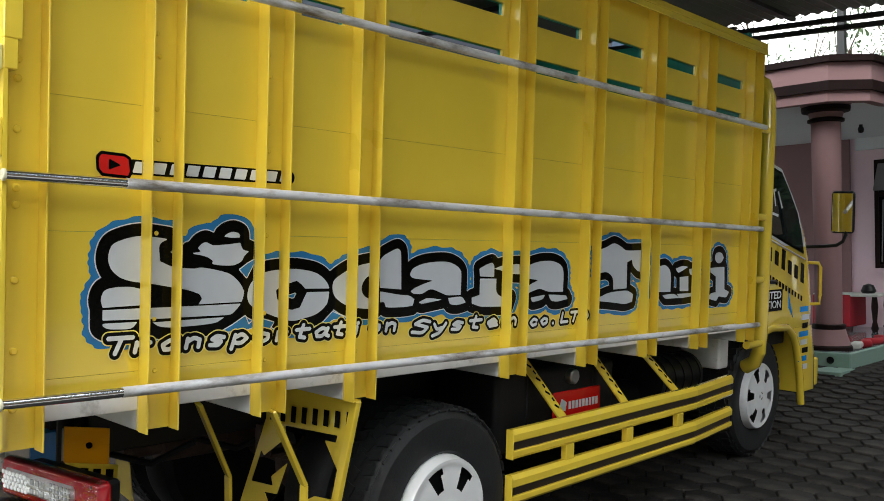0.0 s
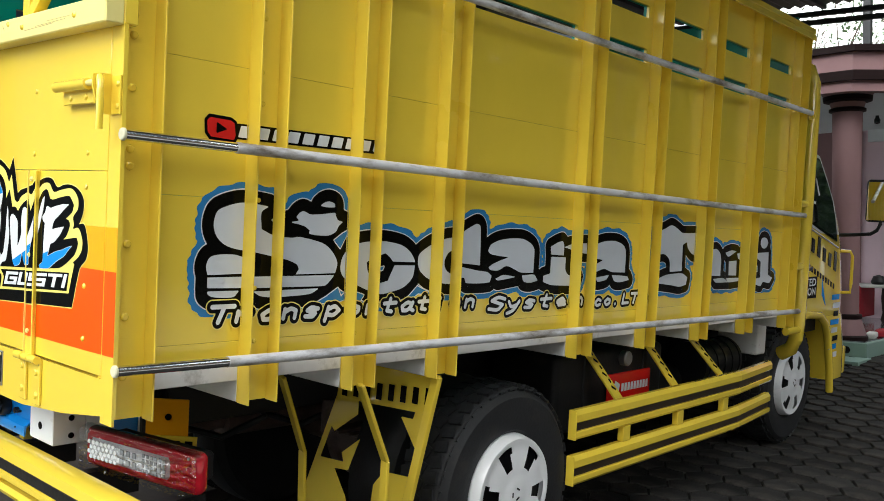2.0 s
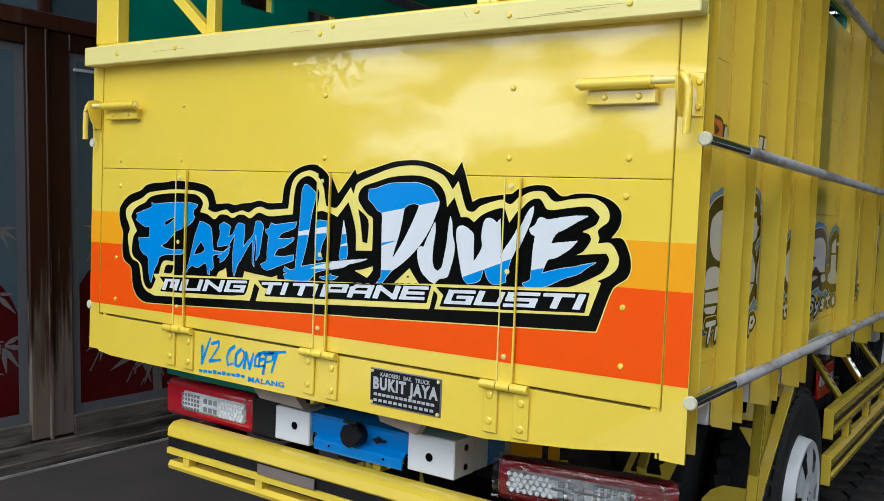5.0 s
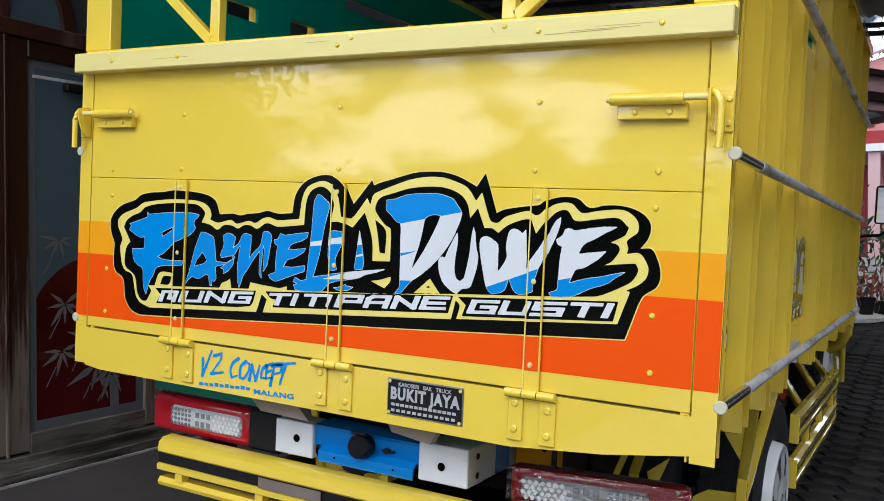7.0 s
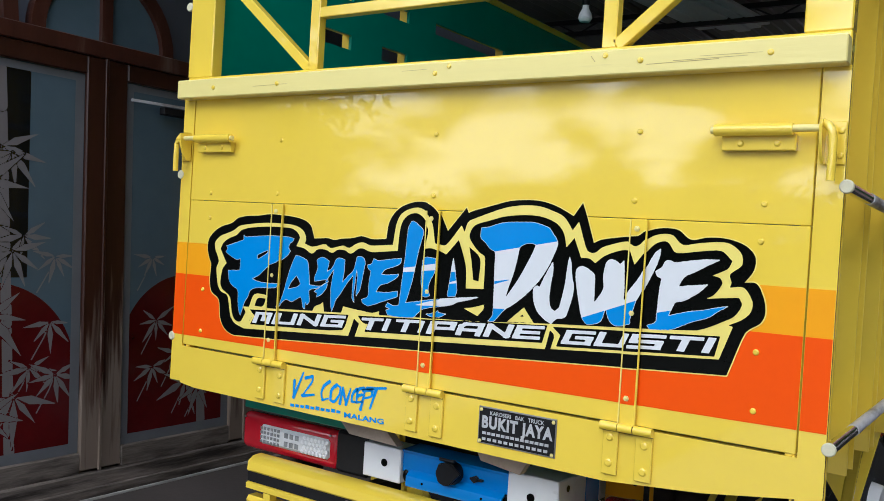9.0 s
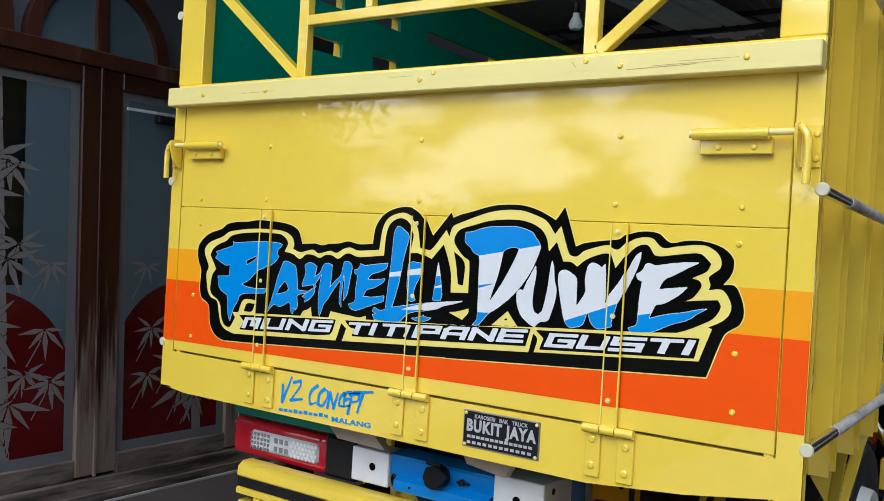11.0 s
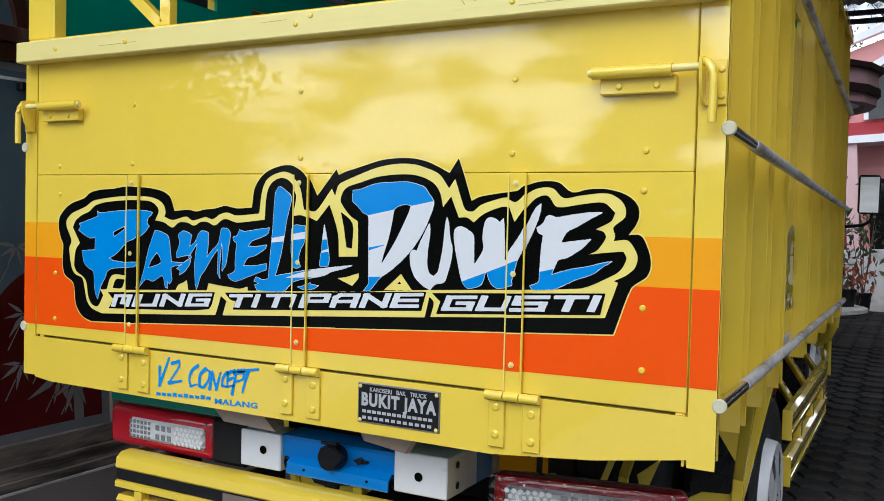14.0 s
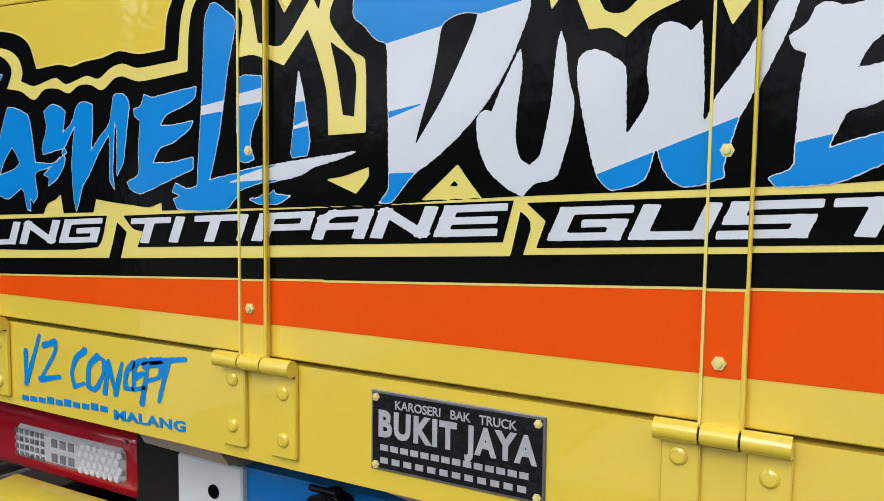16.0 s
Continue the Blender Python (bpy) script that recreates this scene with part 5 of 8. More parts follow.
for x in (-0.62, -1.40):
    b = B()
    for k in range(6):
        bar(b, (x, 1.2 + 0.05 * k, 0.50 - 0.016 * k), (x, 2.35 - 0.05 * k, 0.50 - 0.016 * k), 0.07, 0.013, (0, 0, 1), 0.002)
    box(b, x - 0.05, x + 0.05, 1.70, 1.84, 0.38, 0.53, 0.005)
    rod(b, (x, 1.18, 0.50), (x, 1.18, 0.62), 0.03)
    part("leaf_spring", b, RUST, chassis)
b = B()
rod(b, (-0.98, 0.95, 0.50), (-0.98, 1.4, 0.50), 0.06, seg=18)
rod(b, (-0.98, 0.80, 0.50), (-0.98, 0.95, 0.50), 0.03, seg=14)
box(b, -1.06, -0.90, 1.15, 1.21, 0.50, 0.66, 0.006)
part("exhaust_silencer", b, RUST, chassis)
for y in (0.55, 0.9, 1.25):
    b = B()
    tube(b, [(-0.74, y, 0.66), (-0.78, y + 0.1, 0.56), (-0.7, y + 0.22, 0.52), (-0.6, y + 0.33, 0.60)], 0.012, 10)
    part("hose", b, PLASTIC, chassis)

# fuel tank with a red sign
tank = group_of("fuel_tank", truck)
b = B()
box(b, -0.60, -0.24, 2.08, 2.98, 0.42, 0.765, 0.03)
part("tank_body", b, DARK, tank, "black fuel tank")
for y in (2.28, 2.78):
    b = B()
    box(b, -0.605, -0.234, y, y + 0.035, 0.415, 0.772, 0.004)
    part("tank_strap", b, DARK, tank)
b = B()
lathe(b, [(0.035, 0), (0.035, 0.03), (0.028, 0.036), (0.0, 0.036)], pose(-0.24, 2.60, 0.715, 0, 90, 0), 18)
part("filler_cap", b, STEEL, tank)
b = B()
box(b, -0.234, -0.222, 2.46, 2.835, 0.505, 0.652, 0.006)
part("sign_plate", b, RED_V, tank, "glossy red sign plate")
for k in range(9):
    b = B()
    box(b, -0.2222, -0.2212, 2.575 + k * 0.027, 2.594 + k * 0.027, 0.566, 0.602)
    part("sign_bar", b, WHITE_V, tank)
b = B()
prism(b, [(2.50, 0.575), (2.55, 0.56), (2.56, 0.60), (2.52, 0.62)], "x", -0.2222, -0.2212)
part("sign_mark", b, WHITE_V, tank)

# further black boxes and cylinders between tank and front wheel
b = B()
rod(b, (-0.34, 3.42, 0.60), (-0.34, 3.86, 0.60), 0.12, seg=28)
for k in range(5):
    rod(b, (-0.34, 3.46 + 0.09 * k, 0.60), (-0.34, 3.48 + 0.09 * k, 0.60), 0.127, seg=28)
part("air_cleaner", b, PLASTIC, truck, "black ribbed air cleaner")
b = B()
box(b, -0.45, -0.20, 4.0, 4.13, 0.62, 0.80, 0.012)
part("battery_box", b, OFFWHITE, truck, "grey-white box under the bed")
b = B()
box(b, -1.5, -0.55, 3.6, 4.5, 0.42, 0.95, 0.05)
part("engine_block", b, DARK, truck)
b = B()
rod(b, (-0.45, 3.1, 0.50), (-0.45, 3.7, 0.50), 0.09, seg=22)
part("air_tank", b, DARK, truck)


# ---- wheels ----
h = B()
obox(h, pose(0, 0, 0), 0.011, 0.040, 0.046)
TREAD = data_of("tread_block", h, RUBBER, 20)
h = B()
obox(h, pose(0, 0, 0), 0.007, 0.036, 0.03)
SHOULDER = data_of("shoulder_block", h, RUBBER, 20)


def wheel(name, x, y, dual, sgn, zc):
    """x: outer face of the cover; sgn +1 on the right side."""
    w = group_of(name, truck)
    m = pose(x, y, zc, 0, 90 * sgn, 0) @ Matrix.Scale(1.035, 4)
    prof = [(0.205, -0.02), (0.225, 0.0), (0.30, 0.014), (0.345, 0.010), (0.366, -0.006), (0.378, -0.02), (0.384, -0.045), (0.386, -0.10), (0.384, -0.155), (0.378, -0.18), (0.345, -0.21), (0.225, -0.20)]
    b = B()
    lathe(b, prof, m, 64)
    if dual:
        lathe(b, prof, m @ Matrix.Translation((0, 0, -0.26)), 64)
    part("tyre", b, RUBBER, w, angle=30)
    for k in range(44):
        a = 360 * k / 44
        for dz, da in ((-0.042, 0), (-0.10, 4), (-0.158, 0)):
            piece("tread_block", TREAD, w, m=m @ pose(0, 0, 0, 0, 0, a + da) @ pose(0.384, 0, dz, 14 if dz != -0.10 else -18, 0, 0))
        piece("shoulder_block", SHOULDER, w, m=m @ pose(0, 0, 0, 0, 0, a) @ pose(0.366, 0, -0.012, 0, 38, 0))
    # cover with windows
    b = B()
    seg, rings = 72, [(0.0, 0.040), (0.03, 0.040), (0.046, 0.039), (0.056, 0.036), (0.075, 0.036), (0.098, 0.037), (0.125, 0.036), (0.155, 0.033), (0.178, 0.030), (0.188, 0.035), (0.200, 0.034), (0.205, 0.026), (0.214, -0.02)]
    grid = [[b.verts.new(m @ Vector((r * math.cos(2 * math.pi * k / seg), r * math.sin(2 * math.pi * k / seg), h))) for k in range(seg)] for r, h in rings]
    for j in range(1, len(rings) - 1):
        for k in range(seg):
            kk = k % 12
            if (j in (5, 6) and 3 <= kk <= 6) or (j == 7 and 2 <= kk <= 6):
                continue
            b.faces.new((grid[j][k], grid[j][(k + 1) % seg], grid[j + 1][(k + 1) % seg], grid[j + 1][k]))
    b.faces.new(grid[1])
    cover = part("wheel_cover", b, WHITE, w, "white painted wheel cover")
    b = B()
    lathe(b, [(0.0, -0.005), (0.190, -0.005), (0.205, -0.015), (0.205, -0.10), (0.0, -0.12)], m, 40)
    part("rim", b, DARK, w)
    for k in range(3):
        b = B()
        obox(b, m @ pose(0, 0, 0, 0, 0, 120 * k + 30) @ pose(0.020, 0, 0.0405, 0, 0, 0), 0.006, 0.018, 0.002)
        part("slot", b, DARK, w)
    return w


wheel("rear_wheel", -0.135, 1.655, True, 1, 0.285)
wheel("front_wheel", -0.292, 4.81, False, 1, 0.33)
wheel("rear_wheel", -WIDE + 0.08, 1.655, True, -1, 0.285)
wheel("front_wheel", -WIDE + 0.13, 4.81, False, -1, 0.33)

# ---- mud guards of sheet metal with arrow cut-outs, behind the rear wheels ----
us4, vs4 = np.arange(-0.72, -0.02, 0.003), np.arange(0.16, 0.805, 0.003)
GU4, GV4 = np.meshgrid(us4, vs4)
flap_f = poly_field([(-0.66, 0.17), (-0.19, 0.17), (-0.05, 0.80), (-0.46, 0.80), (-0.472, 0.676)], GU4, GV4)
# one wide opening with arrow heads left standing in it
cut = poly_field([(-0.379, 0.665), (-0.143, 0.666), (-0.151, 0.641), (-0.199, 0.642), (-0.139, 0.546), (-0.11, 0.568), (-0.153, 0.446), (-0.238, 0.444), (-0.275, 0.423), (-0.30, 0.391), (-0.32, 0.22), (-0.40, 0.22),
                  (-0.419, 0.322), (-0.473, 0.414), (-0.412, 0.417), (-0.366, 0.535), (-0.441, 0.475), (-0.433, 0.443), (-0.537, 0.442), (-0.492, 0.561), (-0.478, 0.543), (-0.379, 0.618)], GU4, GV4)
GY = 1.085


def guard_y(u):
    """The sheet stands a little askew, its outer edge further forward."""
    return GY + (u + 0.47) * 0.17


for mx in (False, True):
    f = group_of("mud_guard", truck)
    f["label"] = "yellow sheet metal mud guard with arrow cut-outs"
    X = (lambda x: -WIDE - x) if mx else (lambda x: x)
    sheet = field_part("guard_sheet", np.maximum(flap_f, -cut), us4, vs4, lambda u, v, l, X=X: (X(u), guard_y(u), v), YELLOW, f)
    thick = sheet.modifiers.new("thickness", "SOLIDIFY")
    thick.thickness, thick.offset = 0.003, 1.0 if mx else -1.0
    b = B()
    bar(b, (X(-0.052), GY + 0.055, 0.80), (X(-0.180), GY + 0.03, 0.18), 0.034, 0.022, (0, 1, 0), 0.003)
    part("edge_bar", b, YELLOW, f)
    for k in range(0 if mx else 8):
        b = B()
        x0, z0 = -0.446 + k * 0.049, 0.676 + 0.003 * k
        prism(b, [(x0 - 0.004, z0), (x0 + 0.022, z0), (x0 + 0.026, z0 + 0.056), (x0, z0 + 0.056)], "y", guard_y(x0) - 0.0035, guard_y(x0) - 0.0025)
        part("sign_bar", b, BLACK, f)
    for pts in ([(X(-0.308), 0.711, 0.80), (X(-0.434), 0.909, 0.513), (X(-0.436), 0.92, 0.2)], [(X(-0.056), 0.807, 0.807), (X(-0.105), 0.975, 0.54), (X(-0.125), 0.99, 0.18)]):
        b = B()
        for p, q in zip(pts, pts[1:]):
            bar(b, p, q, 0.032, 0.014, (0, 1, 0.2), 0.003)
        part("stay", b, YELLOW, f)

# ---- rear end below the sill ----
b = B()
box(b, -1.86, -1.40, 0.19, 0.34, 0.695, 0.735, 0.004)
part("rear_bearer", b, GREEN, truck, "green-painted rear bearer")
carrier = group_of("rear_crossbar", truck)
b = B()
prism(b, [(0.182, 0.616), (0.178, 0.622), (0.178, 0.672), (0.170, 0.682), (0.26, 0.686), (0.26, 0.616)], "x", -1.178, -0.821)
bar_web = part("bar", b, BLUE_P, carrier, "blue-painted rear crossbar")
b = B()
prism(b, [(0.1775, 0.6275), (0.158, 0.612), (0.156, 0.588), (0.159, 0.582), (0.162, 0.588), (0.164, 0.609), (0.182, 0.6215)], "x", -1.150, -0.830)
lip = part("lip", b, BLUE_P, bar_web, "blue folded lower lip")
for x, z in ((-1.092, 0.600), (-0.893, 0.601)):
    b = B()
    rod(b, (x, 0.1575, z), (x, 0.1555, z), 0.0036, seg=12)
    part("hole", b, BLACK, lip)
for x in (-1.164, -0.826):
    b = B()
    lathe(b, [(0.0, 0.004), (0.009, 0.004), (0.0135, 0.0)], pose(x, 0.1775, 0.606, 90, 0, 0) @ Matrix.Diagonal((0.8, 1.35, 1, 1)), 20)
    part("notch", b, BLACK, carrier, "dark round notch at the end of the bar")
b = B()
prism(b, [(-1.10, 0.5815), (-0.955, 0.5815), (-0.965, 0.570), (-1.0, 0.566), (-1.02, 0.555), (-1.08, 0.560)], "y", 0.19, 0.25)
part("under_bracket", b, DARK, carrier)
b = B()
box(b, -0.965, -0.935, 0.20, 0.23, 0.545, 0.6155, 0.002)
part("under_stay", b, YELLOW, carrier, "yellow stay under the crossbar")
b = B()
box(b, -1.318, -1.1785, 0.166, 0.26, 0.580, 0.680, 0.003)
part("end_block", b, WHITE, carrier, "white-painted end block")
b = B()
box(b, -0.8205, -0.668, 0.170, 0.27, 0.586, 0.690, 0.003)
part("end_block", b, WHITE, carrier, "white-painted end block")
for y0, y1, ink in ((0.271, 0.345, WHITE), (0.346, 0.44, BLUE_P), (0.441, 0.50, WHITE)):
    b = B()
    box(b, -0.81, -0.669, y0, y1, 0.588, 0.686, 0.002)
    part("end_block", b, ink, carrier)
b = B()
box(b, -0.80, -0.66, 0.501, 0.515, 0.50, 0.80)
part("end_post", b, DARK, carrier)
b = B()
box(b, -1.45, -1.319, 0.19, 0.33, 0.56, 0.69, 0.01)
part("lamp_bracket", b, DARK, carrier)
for x, y, z, a in ((-1.237, 0.1655, 0.632, 0), (-0.748, 0.1695, 0.633, 0), (-0.667, 0.225, 0.664, 1), (-0.667, 0.225, 0.612, 1)):
    b = B()
    rod(b, (x, y, z), (x + (0.0012 if a else 0), y - (0 if a else 0.0012), z), 0.0115 if not a else 0.009, seg=20)
    part("hole", b, BLACK, carrier)
b = B()
lathe(b, [(0.0, 0.020), (0.024, 0.019), (0.031, 0.014), (0.034, 0.0), (0.034, -0.014)], pose(-1.0, 0.162, 0.650, 90, 0, 0), 28)
cover = part("socket_cover", b, PLASTIC, carrier, "black socket cover")
b = B()
prism(b, [(-1.034, 0.648), (-1.024, 0.676), (-1.0, 0.684), (-0.978, 0.678), (-0.948, 0.660), (-0.968, 0.642), (-0.985, 0.622), (-1.002, 0.616), (-1.024, 0.624)], "y", 0.132, 0.1415)
bmesh.ops.bevel(b, geom=b.edges[:], offset=0.003, segments=2, affect="EDGES")
part("flap", b, PLASTIC, cover, "black spring flap with a pointed lug")
b = B()
rod(b, (-1.024, 0.140, 0.688), (-0.976, 0.140, 0.688), 0.005, seg=12)
part("flap_hinge", b, PLASTIC, cover)
b = B()
rod(b, (-0.925, 0.178, 0.645), (-0.925, 0.166, 0.645), 0.010, seg=6)
box(b, -0.94, -0.90, 0.168, 0.1775, 0.642, 0.648)
part("bolt", b, PLASTIC, carrier)
b = B()
prism(b, [(-1.34, 0.705), (-1.16, 0.70), (-1.20, 0.735), (-1.38, 0.742)], "y", 0.12, 0.15)
RAWWOOD = mat("raw_packing_wood", (0.45, 0.36, 0.28), 0.7, vary=0.2, scale=12)
part("wood_packing", b, RAWWOOD, carrier, "raw wood packing piece")
b = B()
prism(b, [(-0.88, 0.715), (-0.76, 0.70), (-0.74, 0.735), (-0.9, 0.75)], "y", 0.12, 0.15)
part("wood_packing", b, RAWWOOD, carrier, "raw wood packing piece")


LENS_DK = mat("smoked_lens_cell", (0.36, 0.38, 0.40), 0.15, metal=0.3, vary=0.3, scale=30)


def tail_lamp(x0, x1, y0, y1, z0, z1, film):
    g = group_of("tail_lamp", truck)
    g["label"] = "red tail lamp with clear ribbed reversing lens" + (" still in torn plastic film" if film else "")
    L = x1 - x0
    ang = math.degrees(math.atan2(y1 - y0, L))
    M = pose(x0, y0, z0, 0, 0, ang)
    H = z1 - z0
    b = B()
    obox(b, M @ Matrix.Translation((L / 2, 0.025, H / 2)), L, 0.05, H, 0.022)
    part("red_housing", b, RED_LENS, g)
    F = (lambda u: u) if not film else (lambda u: 1 - u)
    b = B()
    obox(b, M @ Matrix.Translation((L * F(0.575), 0.0, H * 0.50)), L * 0.71, 0.020, H * 0.52, 0.009)
    lens = part("clear_lens", b, CLEAR, g, "clear ribbed lens")
    def cell(u, v, r, material, sides):
        b = B()
        lathe(b, [(0.0, 0.003), (r * 0.8, 0.0025), (r, 0.0)], M @ Matrix.Translation((L * F(u), -0.0095, H * v)) @ pose(0, 0, 0, 90, 0, 0) @ pose(0, 0, 0, 0, 0, 180 / sides), sides)
        part("lens_cell", b, material, lens)
    for k in range(7):
        for j in range(4):
            cell(0.675 + 0.038 * (k + 0.5 * (j % 2)) * 0.98, 0.32 + 0.118 * j, 0.0075, WHITE, 6)
    for k in range(3):
        for j in range(2):
            cell(0.505 + 0.055 * k, 0.39 + 0.22 * j, 0.012, LENS_DK, 4)
    for k in range(6):
        for j in range(4):
            cell(0.245 + 0.036 * k, 0.32 + 0.118 * j, 0.0072, LENS_DK if (k + j) % 3 else STEEL, 4)
    b = B()
    obox(b, M @ Matrix.Translation((L / 2, 0.08, H / 2)), L * 0.8, 0.06, H * 0.7, 0.01)
    part("back_box", b, PLASTIC, g)
    for k in (0.04, 0.93):
        b = B()
        rod(b, M @ Vector((L * k, 0.001, H * 0.86)), M @ Vector((L * k, -0.003, H * 0.86)), 0.004, seg=10)
        part("screw", b, STEEL, g)
    if film:
        b = B()
        nu, nv = 140, 40
        rows = []
        for j in range(nv + 1):
            row = []
            for k in range(nu + 1):
                u, v = L * (-0.015 + 1.03 * k / nu), H * (-0.04 + 1.08 * j / nv)
                d = -0.009 - 0.004 * abs(noise.noise(Vector((u * 22 + 9 * v, v * 70, 1.7)))) - 0.0035 * abs(noise.noise(Vector((u * 60 - 20 * v, v * 150, 4.1)))) + 0.010 * max(0, j - 37)
                row.append(b.verts.new(M @ Vector((u, d, v))))
            rows.append(row)
        for A, C in zip(rows, rows[1:]):
            for k in range(nu):
                b.faces.new((A[k], A[k + 1], C[k + 1], C[k]))
        part("plastic_film", b, FILM, g, "crumpled clear plastic film", angle=180)
    return g


tail_lamp(-1.877, -1.449, 0.20, 0.20, 0.556, 0.680, False)
tail_lamp(-0.565, -0.105, 0.215, 0.30, 0.550, 0.665, True)

bumper = group_of("rear_bumper", truck)
bumper["label"] = "yellow tubular rear bumper with dark stripe"
def brail(pts, material, name):
    b = B()
    prism(b, pts, "x", -1.757, -0.12)
    # the ends turn slightly forward
    for v in b.verts:
        if v.co.x < -1.75:
            v.co.y += 0.012
    part(name, b, material, bumper)
brail([(0.110, 0.512), (0.106, 0.517), (0.110, 0.544), (0.128, 0.558), (0.165, 0.561), (0.165, 0.512)], YELLOW, "upper_rail")
brail([(0.1105, 0.480), (0.1105, 0.5115), (0.165, 0.5115), (0.165, 0.480)], DARK, "dark_stripe")
brail([(0.105, 0.458), (0.105, 0.474), (0.118, 0.4795), (0.165, 0.4795), (0.165, 0.455)], YELLOW, "lip")
brail([(0.115, 0.406), (0.11, 0.418), (0.12, 0.432), (0.155, 0.432), (0.155, 0.406)], YELLOW, "lower_rail")
for x in (-1.68, -1.35, -0.95, -0.55, -0.2):
    b = B()
    box(b, x, x + 0.03, 0.12, 0.15, 0.432, 0.455)
    part("spacer", b, YELLOW, bumper)
    b = B()
    box(b, x, x + 0.04, 0.166, 0.36, 0.46, 0.54)
    part("bracket", b, DARK, bumper)
b = B()
box(b, -1.33, -1.10, 0.1085, 0.1095, 0.4805, 0.511)
part("tape_patch", b, mat("brown_tape", (0.2, 0.165, 0.14), 0.5, vary=0.1), bumper, "brown tape patch")

# black stay from the bed down to the lamp
b = B()
bar(b, (-0.50, 0.36, 0.80), (-0.50, 0.36, 0.60), 0.012, 0.012, (0, 1, 0))
part("lamp_stay", b, DARK, truck, "black steel lamp stay")

# yellow bracket and number plate under the right rear corner
np_g = group_of("plate_bracket", truck)
b = B()
obox(b, pose(-0.597, 0.491, 0.646, 0, 0, 43), 0.145, 0.005, 0.115, 0.002)
part("bracket_sheet", b, AMBER, np_g, "amber-yellow bracket sheet")
b = B()
rod(b, (-0.585, 0.495, 0.648), (-0.5815, 0.491, 0.648), 0.010, seg=16)
part("hole", b, BLACK, np_g)
b = B()
obox(b, pose(-0.585, 0.50, 0.545, -12, 0, 43), 0.17, 0.003, 0.085, 0.001)
part("number_plate", b, YELLOW, np_g, "yellow number plate")
for k in range(4):
    b = B()
    obox(b, pose(-0.585, 0.50, 0.545, -12, 0, 43) @ Matrix.Translation((-0.06 + 0.04 * k, -0.002, 0.0)), 0.024, 0.002, 0.055)
    part("plate_bar", b, BLACK, np_g)

# ---- side guard rails between the wheels ----
STRIPE = mat("dark_brown_stripe_paint", (0.028, 0.020, 0.014), 0.5, spec=0.3, vary=0.2, scale=6)


def side_guard(mx):
    X = (lambda x: -WIDE - x) if mx else (lambda x: x)
    g = group_of("side_guard", truck)
    g["label"] = "yellow side guard rails with a black stripe"
    way = [(-0.095, 2.04), (-0.095, 3.62), (-0.15, 4.17)]
    def rail(z0, z1, t0, t1, material, name, high=0.001, low=0.001):
        b = B()
        for (x0, y0), (x1, y1) in zip(way, way[1:]):
            sec = [(0.0, z0 + low), (0.0, z1 - high), (0.8 * high, z1), (t1, z1), (t1, z0), (0.8 * low, z0)]
            A = [(x0 - d, y0, z) for d, z in sec]
            C = [(x1 - d, y1, z) for d, z in sec]
            A = [b.verts.new((X(x - t0), y, z)) for x, y, z in A]
            C = [b.verts.new((X(x - t0), y, z)) for x, y, z in C]
            for k in range(6):
                b.faces.new((A[k], A[(k + 1) % 6], C[(k + 1) % 6], C[k]))
            b.faces.new(A[::-1])
            b.faces.new(C)
        bmesh.ops.remove_doubles(b, verts=b.verts, dist=1e-5)
        part(name, b, material, g)
    for top in (0.546, 0.358):
        rail(top - 0.050, top, 0.0, 0.035, YELLOW, "rail", 0.018, 0.004)
        rail(top - 0.0855, top - 0.0505, 0.012, 0.02, STRIPE, "stripe")
        rail(top - 0.121, top - 0.086, 0.0, 0.035, YELLOW, "rail", 0.004, 0.012)
    for top in (0.546, 0.358):
        b = B()
        box(b, X(-0.132), X(-0.0935), 2.032, 2.0395, top - 0.121, top, 0.002)
        part("end_plate", b, YELLOW, g)
    for y in (2.42, 2.92, 3.42):
        b = B()
        box(b, X(-0.13), X(-0.10), y, y + 0.06, 0.3585, 0.4245, 0.002)
        part("spacer", b, YELLOW, g)
    for y0, y1 in ((2.325, 2.49), (2.85, 3.01), (3.28, 3.535)):
        b = B()
        p, q = Vector((X(-0.315), y0, 0.81)), Vector((X(-0.12), y1, 0.465))
        out = Vector((0.345 if not mx else -0.345, 0, 0.195)).normalized()
        bar(b, p, q, 0.048, 0.012, out, 0.002)
        bar(b, p + Vector((0, 0.030, 0)) - out * 0.012, q + Vector((0, 0.030, 0)) - out * 0.012, 0.006, 0.036, out, 0.001)
        br = part("brace", b, YELLOW, g)
        if not mx:
            for k in range(8):
                f = 0.08 + 0.085 * k
                b = B()
                c = p.lerp(q, f) + out * 0.0068 + Vector((0, 0.009, 0))
                bar(b, c + (p - q) * 0.022 + Vector((0, -0.008 if k % 2 else 0.006, 0)), c - (p - q) * 0.022 + Vector((0, 0.008, 0)), 0.010, 0.001, out)
                part("writing_bar", b, BLACK, br)


side_guard(False)
side_guard(True)

